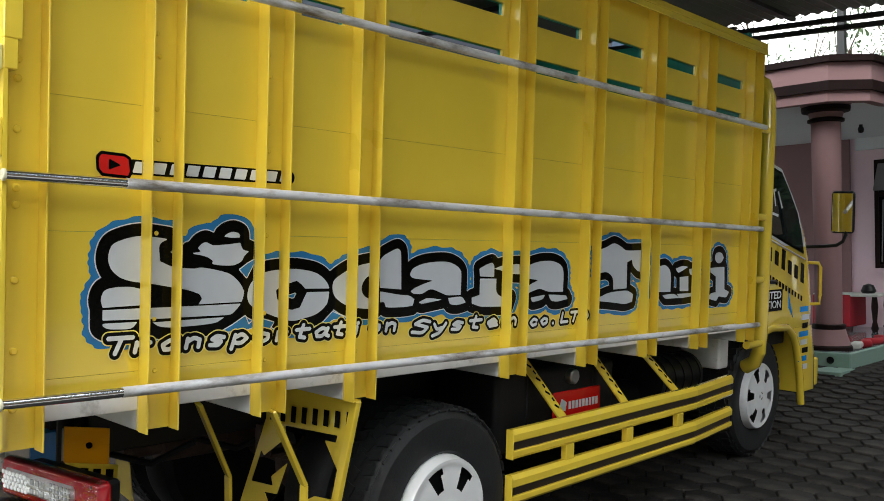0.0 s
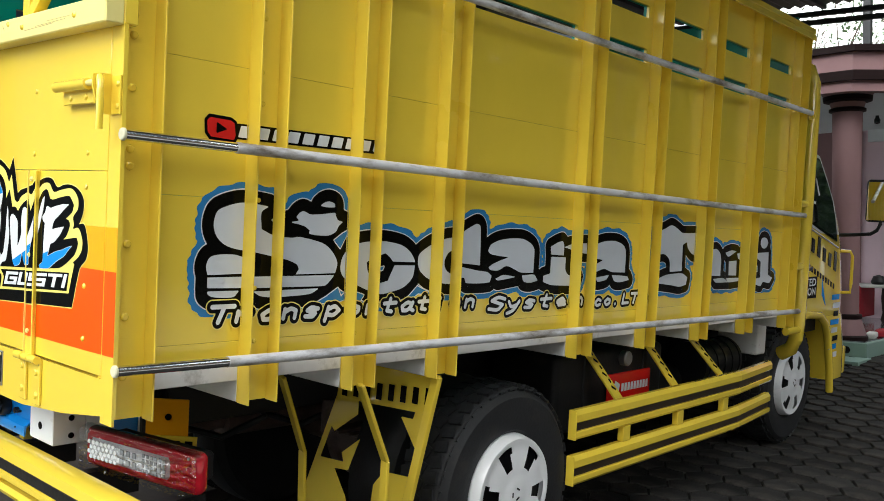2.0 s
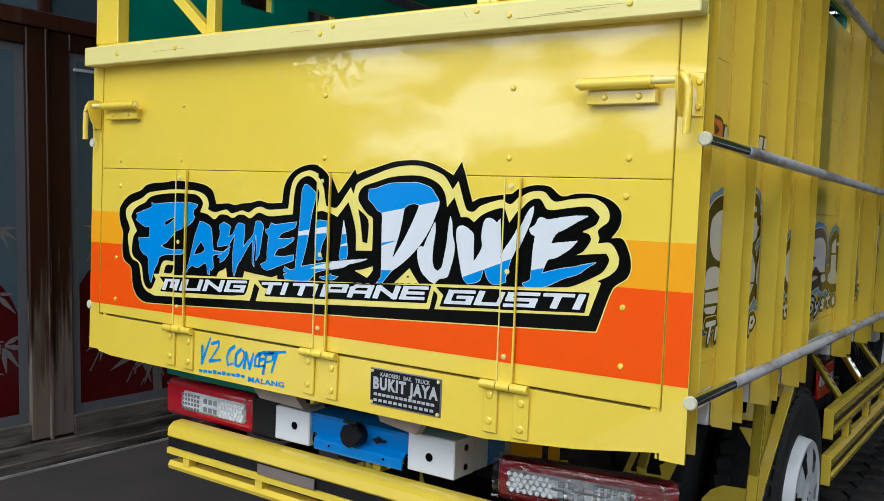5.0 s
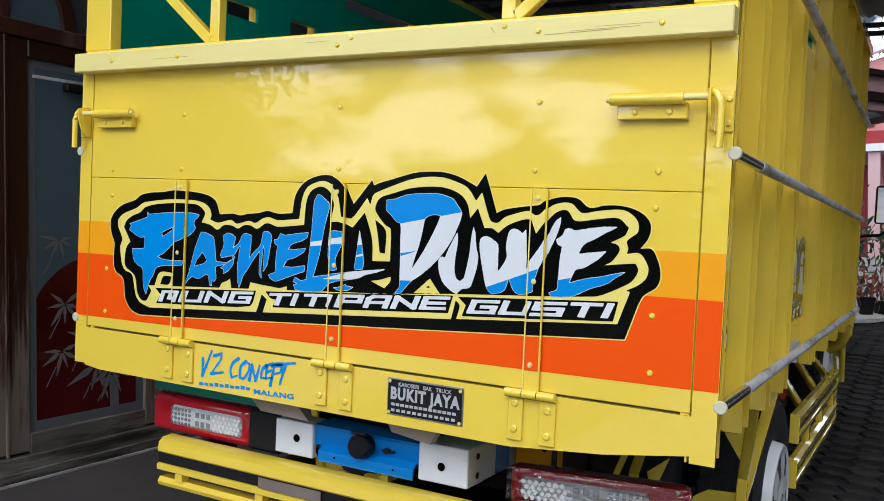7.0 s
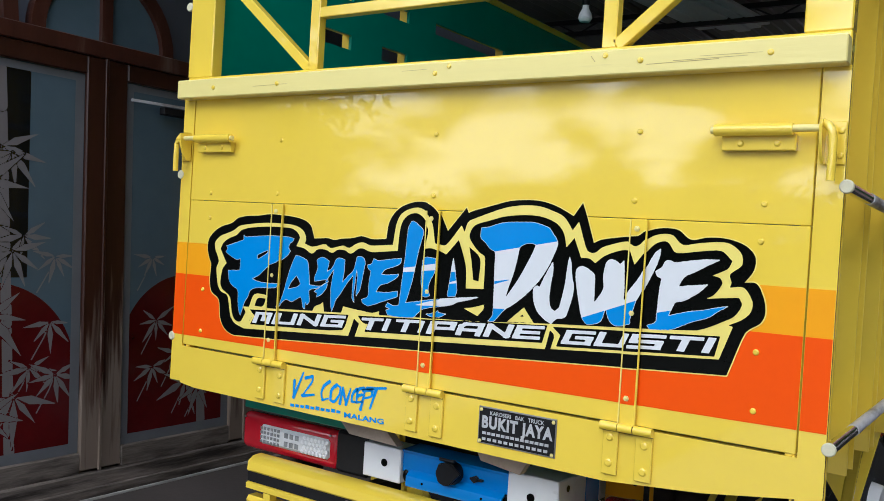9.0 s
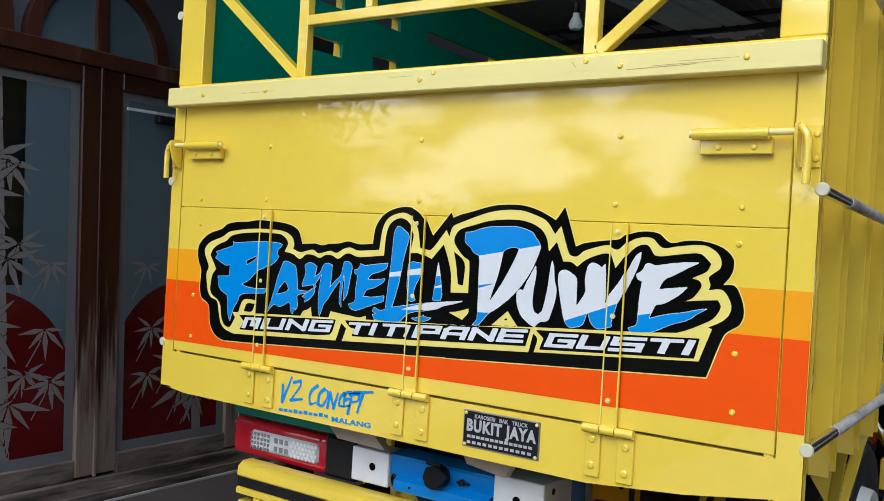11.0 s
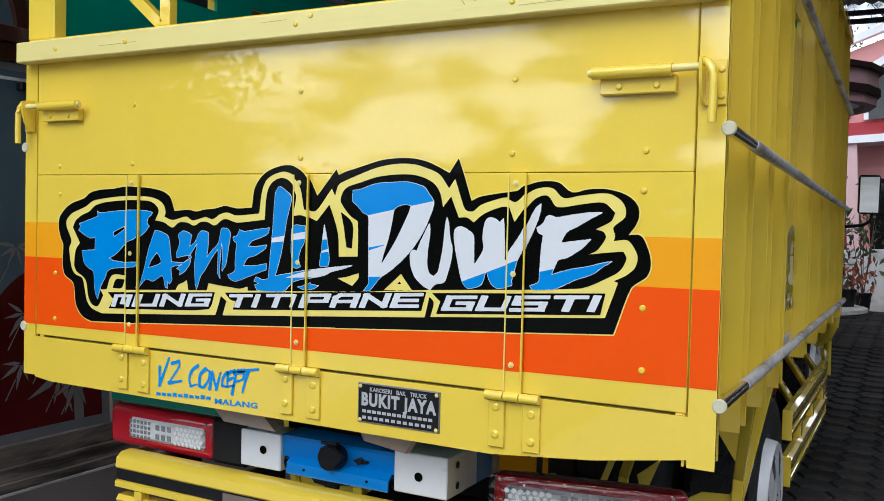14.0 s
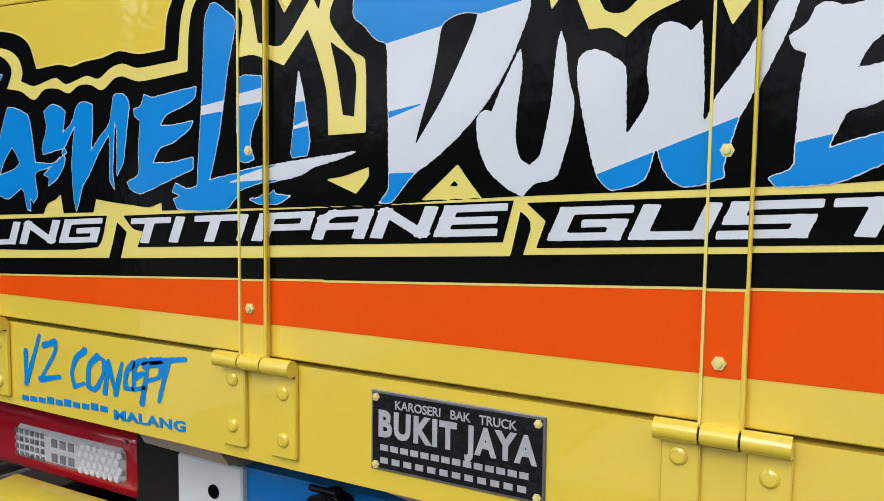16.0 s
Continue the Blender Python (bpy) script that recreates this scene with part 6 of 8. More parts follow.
# ---- bent guard tube between bed and cab ----
def cab_guard(mx):
    X = (lambda x: -WIDE - x) if mx else (lambda x: x)
    g = group_of("cab_guard", truck)
    g["label"] = "thick bent yellow tube between bed and cab"
    pts = [(-0.55, 4.29, 2.33), (-0.30, 4.29, 2.33), (-0.17, 4.29, 2.315), (-0.10, 4.29, 2.27), (-0.07, 4.29, 2.19), (-0.065, 4.29, 2.05), (-0.065, 4.29, 1.4), (-0.065, 4.29, 0.80), (-0.075, 4.30, 0.72), (-0.11, 4.33, 0.65), (-0.18, 4.36, 0.61)]
    b = B()
    tube(b, [(X(x), y, z) for x, y, z in pts], 0.043, 20)
    part("tube", b, YELLOW, g)
    for z in (1.50, 1.14, 0.77, 2.0):
        b = B()
        rod(b, (X(-0.06), 4.06, z), (X(-0.06), 4.28, z), 0.022, seg=16)
        part("stub", b, YELLOW, g)


cab_guard(False)
cab_guard(True)

# ---- the cab ----
cab = group_of("cab", truck)
cab["label"] = "yellow forward-control cab with dark side windows"
CX = -WIDE / 2


def cab_ring(z, yb, yf, half, rad):
    """One level of the cab: a rounded plan from the back to the front."""
    pts = []
    for cx, cy, a0 in ((half - 0.05, yb + 0.05, -90), (half - rad, yf - rad, 0), (-(half - rad), yf - rad, 90), (-(half - 0.05), yb + 0.05, 180)):
        r = 0.05 if cy < yb + 0.06 else rad
        for k in range(7):
            a = radians(a0 + 15 * k)
            pts.append((CX + cx + r * math.cos(a), cy + r * math.sin(a), z))
    return pts


def cab_shell(levels, name, material, cap=True):
    b = B()
    rows = [[b.verts.new(p) for p in cab_ring(*lv)] for lv in levels]
    n = len(rows[0])
    for A, C in zip(rows, rows[1:]):
        for k in range(n):
            b.faces.new((A[k], A[(k + 1) % n], C[(k + 1) % n], C[k]))
    if cap:
        b.faces.new(rows[0][::-1])
        b.faces.new(rows[-1])
    return part(name, b, material, cab, angle=40)


HALF = 0.862
cab_shell([(0.80, 4.40, 5.68, HALF, 0.24), (0.95, 4.40, 5.67, HALF + 0.004, 0.24), (1.25, 4.40, 5.59, HALF, 0.24), (1.36, 4.40, 5.53, HALF - 0.002, 0.24), (1.45, 4.40, 5.46, HALF - 0.008, 0.23), (1.62, 4.41, 5.27, HALF - 0.022, 0.22), (1.82, 4.42, 5.00, HALF - 0.039, 0.22), (1.90, 4.43, 4.82, HALF - 0.050, 0.2), (1.95, 4.45, 4.72, HALF - 0.12, 0.14), (1.965, 4.50, 4.68, HALF - 0.25, 0.08)], "cab_shell", YELLOW)
cab_shell([(0.36, 5.32, 5.76, HALF + 0.004, 0.18), (0.56, 5.28, 5.75, HALF + 0.008, 0.2), (0.70, 5.20, 5.72, HALF + 0.006, 0.22), (0.799, 5.10, 5.69, HALF + 0.002, 0.22)], "front_corner", YELLOW)
for sx in (1, -1):
    X = lambda d, sx=sx: CX + sx * (HALF + d)
    # wheel arch
    b = B()
    tube(b, [(X(-0.008), 4.40, 0.76), (X(-0.006), 4.52, 0.80), (X(-0.004), 4.72, 0.822), (X(-0.004), 5.0, 0.812), (X(-0.004), 5.13, 0.76), (X(-0.004), 5.21, 0.68), (X(-0.004), 5.27, 0.57), (X(-0.004), 5.32, 0.44), (X(-0.004), 5.36, 0.28)], 0.026, 12)
    part("arch_trim", b, YELLOW, cab)
    b = B()
    box(b, X(-0.30), X(-0.06), 4.42, 5.12, 0.70, 0.798)
    part("arch_liner", b, DARK, cab)
    # side window and its black surround
    def win(z, d):
        return X(-0.001 - 0.085 * max(z - 1.36, -0.05) + d)
    pts = [(4.45, 1.45), (4.58, 1.421), (4.876, 1.36), (5.24, 1.294), (5.20, 1.43), (5.14, 1.548), (5.03, 1.657), (4.88, 1.787), (4.75, 1.806), (4.45, 1.80)]
    cy0, cz0 = 4.80, 1.56
    # the visor's pale front strip also paints the sky mirrored in the pillar
    for name, grow, d, material in (("rain_visor", 1.13, 0.003, CLEAR), ("window_surround", 1.04, 0.006, BLACK), ("side_window", 0.97, 0.010, GLASS_D)):
        b = B()
        out = [(max(4.43, cy0 + (y - cy0) * grow), cz0 + (z - cz0) * grow) for y, z in pts]
        if name == "rain_visor":
            out = [(y, z if z > 1.52 else max(z, 1.33)) for y, z in out]
        A = [b.verts.new((win(z, d), y, z)) for y, z in out]
        C = [b.verts.new((win(z, d - 0.012), y, z)) for y, z in out]
        b.faces.new(A)
        b.faces.new(C[::-1])
        for k in range(len(out)):
            b.faces.new((A[k], A[(k + 1) % len(out)], C[(k + 1) % len(out)], C[k]))
        part(name, b, material, cab)
    if sx > 0:
        for y0, z0, y1, z1 in ((4.52, 1.68, 4.56, 1.60), (4.60, 1.69, 4.63, 1.61), (4.66, 1.67, 4.74, 1.68), (4.70, 1.67, 4.72, 1.58), (4.78, 1.67, 4.84, 1.57), (4.52, 1.55, 4.76, 1.52)):
            b = B()
            bar(b, (win(z0, 0.0115), y0, z0), (win(z1, 0.0115), y1, z1), 0.016, 0.002, (1, 0, 0))
            part("window_bar", b, WHITE_V, cab, "white script shown as plain bars")
    b = B()
    bar(b, (X(0.004), 4.45, 1.40), (X(0.004), 5.30, 1.245), 0.006, 0.014, (1, 0, 0))
    part("belt_trim", b, WHITE, cab, "pale belt trim")
    b = B()
    box(b, X(0.002), X(0.022), 4.60, 4.72, 1.10, 1.125, 0.006)
    part("door_handle", b, PLASTIC, cab)
    # grab frame at the front corner
    b = B()
    tube(b, [(X(-0.06), 5.50, 1.22), (X(0.03), 5.52, 1.22), (X(0.045), 5.52, 1.19), (X(0.045), 5.53, 1.0), (X(0.04), 5.54, 0.945), (X(-0.06), 5.52, 0.935)], 0.011, 10)
    part("grab_rail", b, YELLOW, cab)
b = B()
prism(b, [(CX - 0.66, 1.36), (CX + 0.66, 1.36), (CX + 0.58, 1.84), (CX - 0.58, 1.84)], "y", 5.0, 5.01)
for v in b.verts:
    v.co.y = (5.545 if v.co.y > 5.005 else 5.53) - (v.co.z - 1.36) * 1.15
part("windscreen", b, GLASS_D, cab)
b = B()
box(b, CX - 0.84, CX + 0.84, 5.66, 5.78, 0.36, 0.56, 0.02)
part("front_bumper", b, YELLOW, cab)
b = B()
box(b, CX - 0.5, CX + 0.62, 4.50, 4.60, 1.962, 2.02, 0.01)
box(b, CX + 0.58, CX + 0.74, 4.46, 4.58, 1.93, 2.025, 0.01)
part("roof_lamp_bar", b, PLASTIC, cab, "dark lamp bar on the roof")
# stickers on the right door: plain bars for the makers' names, and a blue flash
dx = CX + HALF + 0.0055
for y0, w, h, drop in [(4.46 + 0.128 * i, 0.062, 0.125 if i in (0, 3, 6) else 0.085, 0.0) for i in range(7)] + [(4.56 + 0.062 * i, 0.03, 0.034, 0.12) for i in range(12)]:
    b = B()
    z = 1.282 - drop - 0.237 * (y0 - 4.46)
    prism(b, [(y0, z), (y0 + w, z - 0.237 * w), (y0 + w, z - 0.237 * w + h), (y0, z + h)], "x", dx - 0.004, dx)
    part("sticker_bar", b, BLACK, cab)
b = B()
box(b, dx - 0.004, dx, 4.41, 4.876, 0.928, 1.062)
part("badge", b, BLACK, cab)
text_between("letter", "LIMITED", lambda q: on_side(4.643, 1.025, dx + 0.0008, q, 1.0), 0.41, 0.066, WHITE_V, cab, offset=0.001)
text_between("letter", "EDITION", lambda q: on_side(4.643, 0.967, dx + 0.0008, q, 1.0), 0.41, 0.066, WHITE_V, cab, offset=0.001)
b = B()
prism(b, [(4.99, 1.04), (5.10, 0.87), (5.0, 0.94)], "x", dx - 0.004, dx)
part("flash", b, BLUE, cab)
for k in range(8):
    b = B()
    box(b, dx - 0.001, dx + 0.004, 5.24 + 0.03 * (k % 3), 5.40 + 0.02 * (k % 2), 0.90 - 0.055 * k, 0.935 - 0.055 * k)
    part("sticker_bar", b, (BLUE, WHITE_V, BLACK)[k % 3], cab)

# door mirror on its arm
mr = group_of("door_mirror", truck)
b = B()
tube(b, [(-0.20, 5.34, 1.325), (-0.05, 5.34, 1.335), (0.05, 5.34, 1.345), (0.09, 5.34, 1.37), (0.108, 5.34, 1.41), (0.110, 5.34, 1.47)], 0.012, 12)
part("arm", b, PLASTIC, mr)
b = B()
obox(b, pose(0.084, 5.345, 1.56, 5, 0, 8), 0.15, 0.05, 0.275, 0.024)
part("shell", b, PLASTIC, mr)
b = B()
obox(b, pose(0.087, 5.3185, 1.5575, 5, 0, 8), 0.128, 0.006, 0.250, 0.002)
part("mirror_glass", b, MIRROR, mr)


# ---- the body stands a degree askew of its tailgate and leans a little forward ----
def settled(p):
    x, y, z = p
    y2 = y * (1 + 0.0135 * y) if y < 4.1 else 4.327 + (y - 4.1) * 0.9
    return Vector((x - 0.0165 * y2, y2, z + min(y, 4.1) / 4.075 * (0.049 * (z - 1.937))))


bpy.context.view_layer.update()
for top in truck.children:
    for ob in [top] + list(top.children_recursive):
        if ob.type != "MESH":
            continue
        m = ob.matrix_world
        if top.name.startswith(("rear_wheel", "front_wheel", "side_guard")):
            continue
        elif ob.data.users > 1:
            p = m.translation
            ob.matrix_basis = Matrix.Translation(settled(p) - p) @ ob.matrix_basis
        else:
            inv = m.inverted()
            for v in ob.data.vertices:
                v.co = inv @ settled(m @ v.co)
truck.matrix_basis = LEAN


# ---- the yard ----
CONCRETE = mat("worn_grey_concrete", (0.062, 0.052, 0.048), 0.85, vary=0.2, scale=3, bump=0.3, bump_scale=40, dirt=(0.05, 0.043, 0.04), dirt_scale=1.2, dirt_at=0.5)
PALE_CON = mat("pale_yard_concrete", (0.34, 0.325, 0.305), 0.85, vary=0.2, scale=2, bump=0.3, bump_scale=40, dirt=(0.26, 0.245, 0.23), dirt_scale=1.0, dirt_at=0.55)
PAVER = mat("dark_concrete_paver", (0.021, 0.0205, 0.020), 0.9, spec=0.12, vary=0.5, scale=9, bump=0.5, bump_scale=70, obvary=0.45, dirt=(0.05, 0.045, 0.04), dirt_scale=3, dirt_at=0.58)
PAVER_FAR = mat("dark_concrete_paver_field", (0.021, 0.0205, 0.020), 0.9, spec=0.12, vary=0.5, scale=9, bump=0.5, bump_scale=70, island=0.45, dirt=(0.05, 0.045, 0.04), dirt_scale=3, dirt_at=0.58)
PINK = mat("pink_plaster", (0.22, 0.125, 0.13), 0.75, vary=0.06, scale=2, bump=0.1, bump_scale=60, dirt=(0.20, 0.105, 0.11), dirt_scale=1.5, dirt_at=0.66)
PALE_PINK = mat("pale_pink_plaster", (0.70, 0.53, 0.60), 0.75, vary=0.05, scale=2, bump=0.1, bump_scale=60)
MAROON = mat("dark_maroon_trim", (0.010, 0.004, 0.004), 0.6, spec=0.12, vary=0.2, scale=6)
MINT = mat("mint_green_plinth", (0.19, 0.29, 0.25), 0.5, vary=0.08, scale=4, dirt=(0.18, 0.24, 0.2), dirt_scale=4, dirt_at=0.66)
TILE = mat("polished_terrace_tile", (0.17, 0.20, 0.21), 0.12, vary=0.08, scale=3, coat=0.3)
CEIL = mat("grey_white_ceiling", (0.62, 0.66, 0.68), 0.8, vary=0.04, scale=2)
WOOD = mat("varnished_dark_wood", (0.055, 0.018, 0.011), 0.35, vary=0.35, scale=5, stretch=(1, 1, 0.12), bump=0.3, bump_scale=60, dirt=(0.15, 0.11, 0.085), dirt_scale=5, dirt_at=0.64)
OLDWOOD = mat("weathered_grey_wood", (0.17, 0.145, 0.125), 0.75, vary=0.6, scale=16, stretch=(1, 0.09, 1), bump=0.8, bump_scale=60, dirt=(0.022, 0.017, 0.014), dirt_scale=13, dirt_at=0.5)
WALL_DK = mat("grey_blue_house_wall", (0.085, 0.10, 0.13), 0.8, vary=0.06, scale=2, bump=0.1)
GLASS_B = mat("smoky_blue_door_glass", (0.088, 0.135, 0.17), 0.12, vary=0.12, scale=1.5, coat=0.3)
FROST = mat("etched_glass_pattern", (0.165, 0.155, 0.158), 0.5, vary=0.1, scale=6)
FROST_B = mat("etched_pale_border", (0.135, 0.145, 0.16), 0.35, vary=0.1, scale=6)
SUN_RED = mat("red_painted_glass", (0.075, 0.004, 0.005), 0.2, vary=0.35, scale=2.2, coat=0.3)
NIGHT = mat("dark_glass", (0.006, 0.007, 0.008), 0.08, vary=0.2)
ROOF_S = mat("galvanised_roof_sheet", (0.10, 0.115, 0.095), 0.5, metal=0.3, vary=0.2, scale=3)
TRUSS = mat("dark_truss_steel", (0.02, 0.021, 0.023), 0.5, vary=0.2, scale=6)
LEAF = mat("tree_leaf", (0.05, 0.10, 0.03), 0.6, vary=0.3, scale=3, island=0.4)
BARK = mat("bark", (0.10, 0.075, 0.06), 0.9, vary=0.3, scale=9, bump=0.5)
REDCLOTH = mat("red_cloth", (0.30, 0.01, 0.02), 0.85, vary=0.2, scale=8)
BROWNW = mat("brown_plaster", (0.10, 0.065, 0.045), 0.85, vary=0.15, scale=3, bump=0.3, bump_scale=20)
STONEW = mat("rough_white_wall", (0.50, 0.50, 0.48), 0.85, vary=0.12, scale=4, bump=0.4, bump_scale=20, dirt=(0.3, 0.3, 0.28), dirt_scale=3, dirt_at=0.55)



def worn_wood():
    """Dark varnish that has weathered to grey near the ground."""
    m = mat("weathered_varnished_wood", (0.035, 0.011, 0.006), 0.35, vary=0.35, scale=5, stretch=(1, 1, 0.12), bump=0.3, bump_scale=60)
    N, Lk = m.node_tree.nodes, m.node_tree.links
    bs = N["Principled BSDF"]
    old = bs.inputs["Base Color"].links[0].from_socket
    tc = N.new("ShaderNodeTexCoord")
    sep = N.new("ShaderNodeSeparateXYZ")
    Lk.new(tc.outputs["Object"], sep.inputs["Vector"])
    mp = N.new("ShaderNodeMapping")
    mp.inputs["Scale"].default_value = (1, 1, 0.07)
    Lk.new(tc.outputs["Object"], mp.inputs["Vector"])
    nz = N.new("ShaderNodeTexNoise")
    nz.inputs["Scale"].default_value = 42
    nz.inputs["Detail"].default_value = 6
    Lk.new(mp.outputs["Vector"], nz.inputs["Vector"])
    ma = N.new("ShaderNodeMath")
    ma.operation = "MULTIPLY_ADD"
    ma.inputs[1].default_value = -0.42
    Lk.new(sep.outputs["Z"], ma.inputs[0])
    Lk.new(nz.outputs["Fac"], ma.inputs[2])
    rg = N.new("ShaderNodeMapRange")
    rg.inputs["From Min"].default_value, rg.inputs["From Max"].default_value = 0.16, 0.36
    rg.inputs["To Max"].default_value = 0.9
    Lk.new(ma.outputs[0], rg.inputs["Value"])
    mx = N.new("ShaderNodeMix")
    mx.data_type = "RGBA"
    mx.inputs["B"].default_value = (0.22, 0.175, 0.14, 1)
    Lk.new(rg.outputs["Result"], mx.inputs["Factor"])
    Lk.new(old, mx.inputs["A"])
    Lk.new(mx.outputs["Result"], bs.inputs["Base Color"])
    return m


WORNWOOD = worn_wood()


def ground_z(x, y):
    """The yard falls gently to the east and climbs towards the porch."""
    return -0.139 - 0.0554 * min(max(x, -3.6), 6.0) + 0.0145 * min(max(y, 0.0), 4.8) + 0.06 * min(max(y - 4.8, 0.0), 3.2)


# kept pale where unseen, south and east, to bounce light under the truck
b = B()
xs_, ys_ = (-150, -20, -3.6, 6.0, 20, 150), (-150, -20, 0.0, 4.8, 8.0, 25, 150)
grid_ = [[b.verts.new((x, y, ground_z(x, y) - 0.017)) for x in xs_] for y in ys_]
for A, C in zip(grid_, grid_[1:]):
    for k in range(len(xs_) - 1):
        b.faces.new((A[k], A[k + 1], C[k + 1], C[k]))
ground = tagged(part("ground", b, PALE_CON), "worn pale grey concrete yard ground, left bare out of view to bounce light", "ground", kind="structure")
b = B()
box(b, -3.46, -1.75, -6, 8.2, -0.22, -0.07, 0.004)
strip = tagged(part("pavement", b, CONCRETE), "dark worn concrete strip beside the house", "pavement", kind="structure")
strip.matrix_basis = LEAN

# hexagonal pavers
HEX = 0.118
def hex_mesh():
    b = B()
    pts = [(HEX * 0.94 * math.cos(radians(60 * k)), HEX * 0.94 * math.sin(radians(60 * k))) for k in range(6)]
    lo = [b.verts.new((x, y, -0.03)) for x, y in pts]
    mid = [b.verts.new((x, y, -0.003)) for x, y in pts]
    hi = [b.verts.new((x * 0.95, y * 0.95, 0.002)) for x, y in pts]
    for k in range(6):
        j = (k + 1) % 6
        b.faces.new((lo[k], lo[j], mid[j], mid[k]))
        b.faces.new((mid[k], mid[j], hi[j], hi[k]))
    b.faces.new(hi)
    return data_of("paver", b, PAVER, 20)


# dark sand bed under the pavers
b = B()
bed = [[b.verts.new((x, y, ground_z(x, y) - 0.012)) for x in (-1.745, 2.56)] for y in (-2.56, 0.0, 4.8, 8.0, 12.6)]
for A, C in zip(bed, bed[1:]):
    b.faces.new((A[0], A[1], C[1], C[0]))
tagged(part("paving_bed", b, mat("dark_joint_sand", (0.012, 0.011, 0.010), 0.95, spec=0.1, vary=0.4, scale=30, bump=0.5, bump_scale=120)), "dark sand filling the joints of the pavers", "ground", kind="structure")
paver = hex_mesh()
paving = tagged(group_of("paving"), "dark hexagonal concrete pavers laid in the yard", "paving", kind="structure")
rnd = random.Random(5)
near, far_v, far_f = 0, [], []
for i in range(-14, 60):
    for j in range(-40, 76):
        x = -1.72 + i * HEX * 1.5
        y = j * HEX * math.sqrt(3) + (HEX * math.sqrt(3) / 2 if i % 2 else 0)
        # pavers end just out of view so the pale ground beyond reflects light
        if x < -1.63 or x > 2.4 or y < -2.4 or y > 12.5:
            continue
        dz, ax, ay = rnd.uniform(-0.004, 0.003), rnd.uniform(-1.3, 1.3), rnd.uniform(-1.3, 1.3)
        m = pose(x, y, ground_z(x, y) + dz, ax, ay + 3.17, 0)
        if -0.75 < x < 0.95 and 3.2 < y < 10.2 and near < 300:
            piece("paver", paver, paving, m=m)
            near += 1
        else:
            k0 = len(far_v)
            for rr, z in ((0.94, -0.02), (0.925, -0.004), (0.89, 0.002)):
                for k in range(6):
                    far_v.append(tuple(m @ Vector((HEX * rr * math.cos(radians(60 * k)), HEX * rr * math.sin(radians(60 * k)), z))))
            for q in (0, 6):
                for k in range(6):
                    j2 = (k + 1) % 6
                    far_f.append((k0 + q + k, k0 + q + j2, k0 + q + 6 + j2, k0 + q + 6 + k))
            far_f.append(tuple(range(k0 + 12, k0 + 18)))
me = bpy.data.meshes.new("paver_field")
me.from_pydata(far_v, [], far_f)
me.materials.append(PAVER_FAR)
tagged(new("paver_field", me), "dark hexagonal concrete pavers laid across the yard", "paving", kind="stuff")

# ---- house front beside the truck: glazed doors in dark wood ----
house_from = set(bpy.data.objects)
WX = -3.5
b = B()
box(b, WX - 0.2, WX, -1.95, -1.2, -0.15, 3.6)
box(b, WX - 0.2, WX, 2.75, 8.2, -0.15, 3.6)
box(b, WX - 0.2, WX, -1.2, 2.75, 2.72, 3.6)
tagged(part("wall_west", b, WALL_DK), "grey-blue plastered house wall", "wall", kind="structure")
# solid black block in place of a room; black paints the unlit interior
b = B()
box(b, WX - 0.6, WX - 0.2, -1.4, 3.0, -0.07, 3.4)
tagged(part("wall_inner", b, NIGHT), "black block standing in for the unlit room behind the glazed doors", "wall", kind="structure")


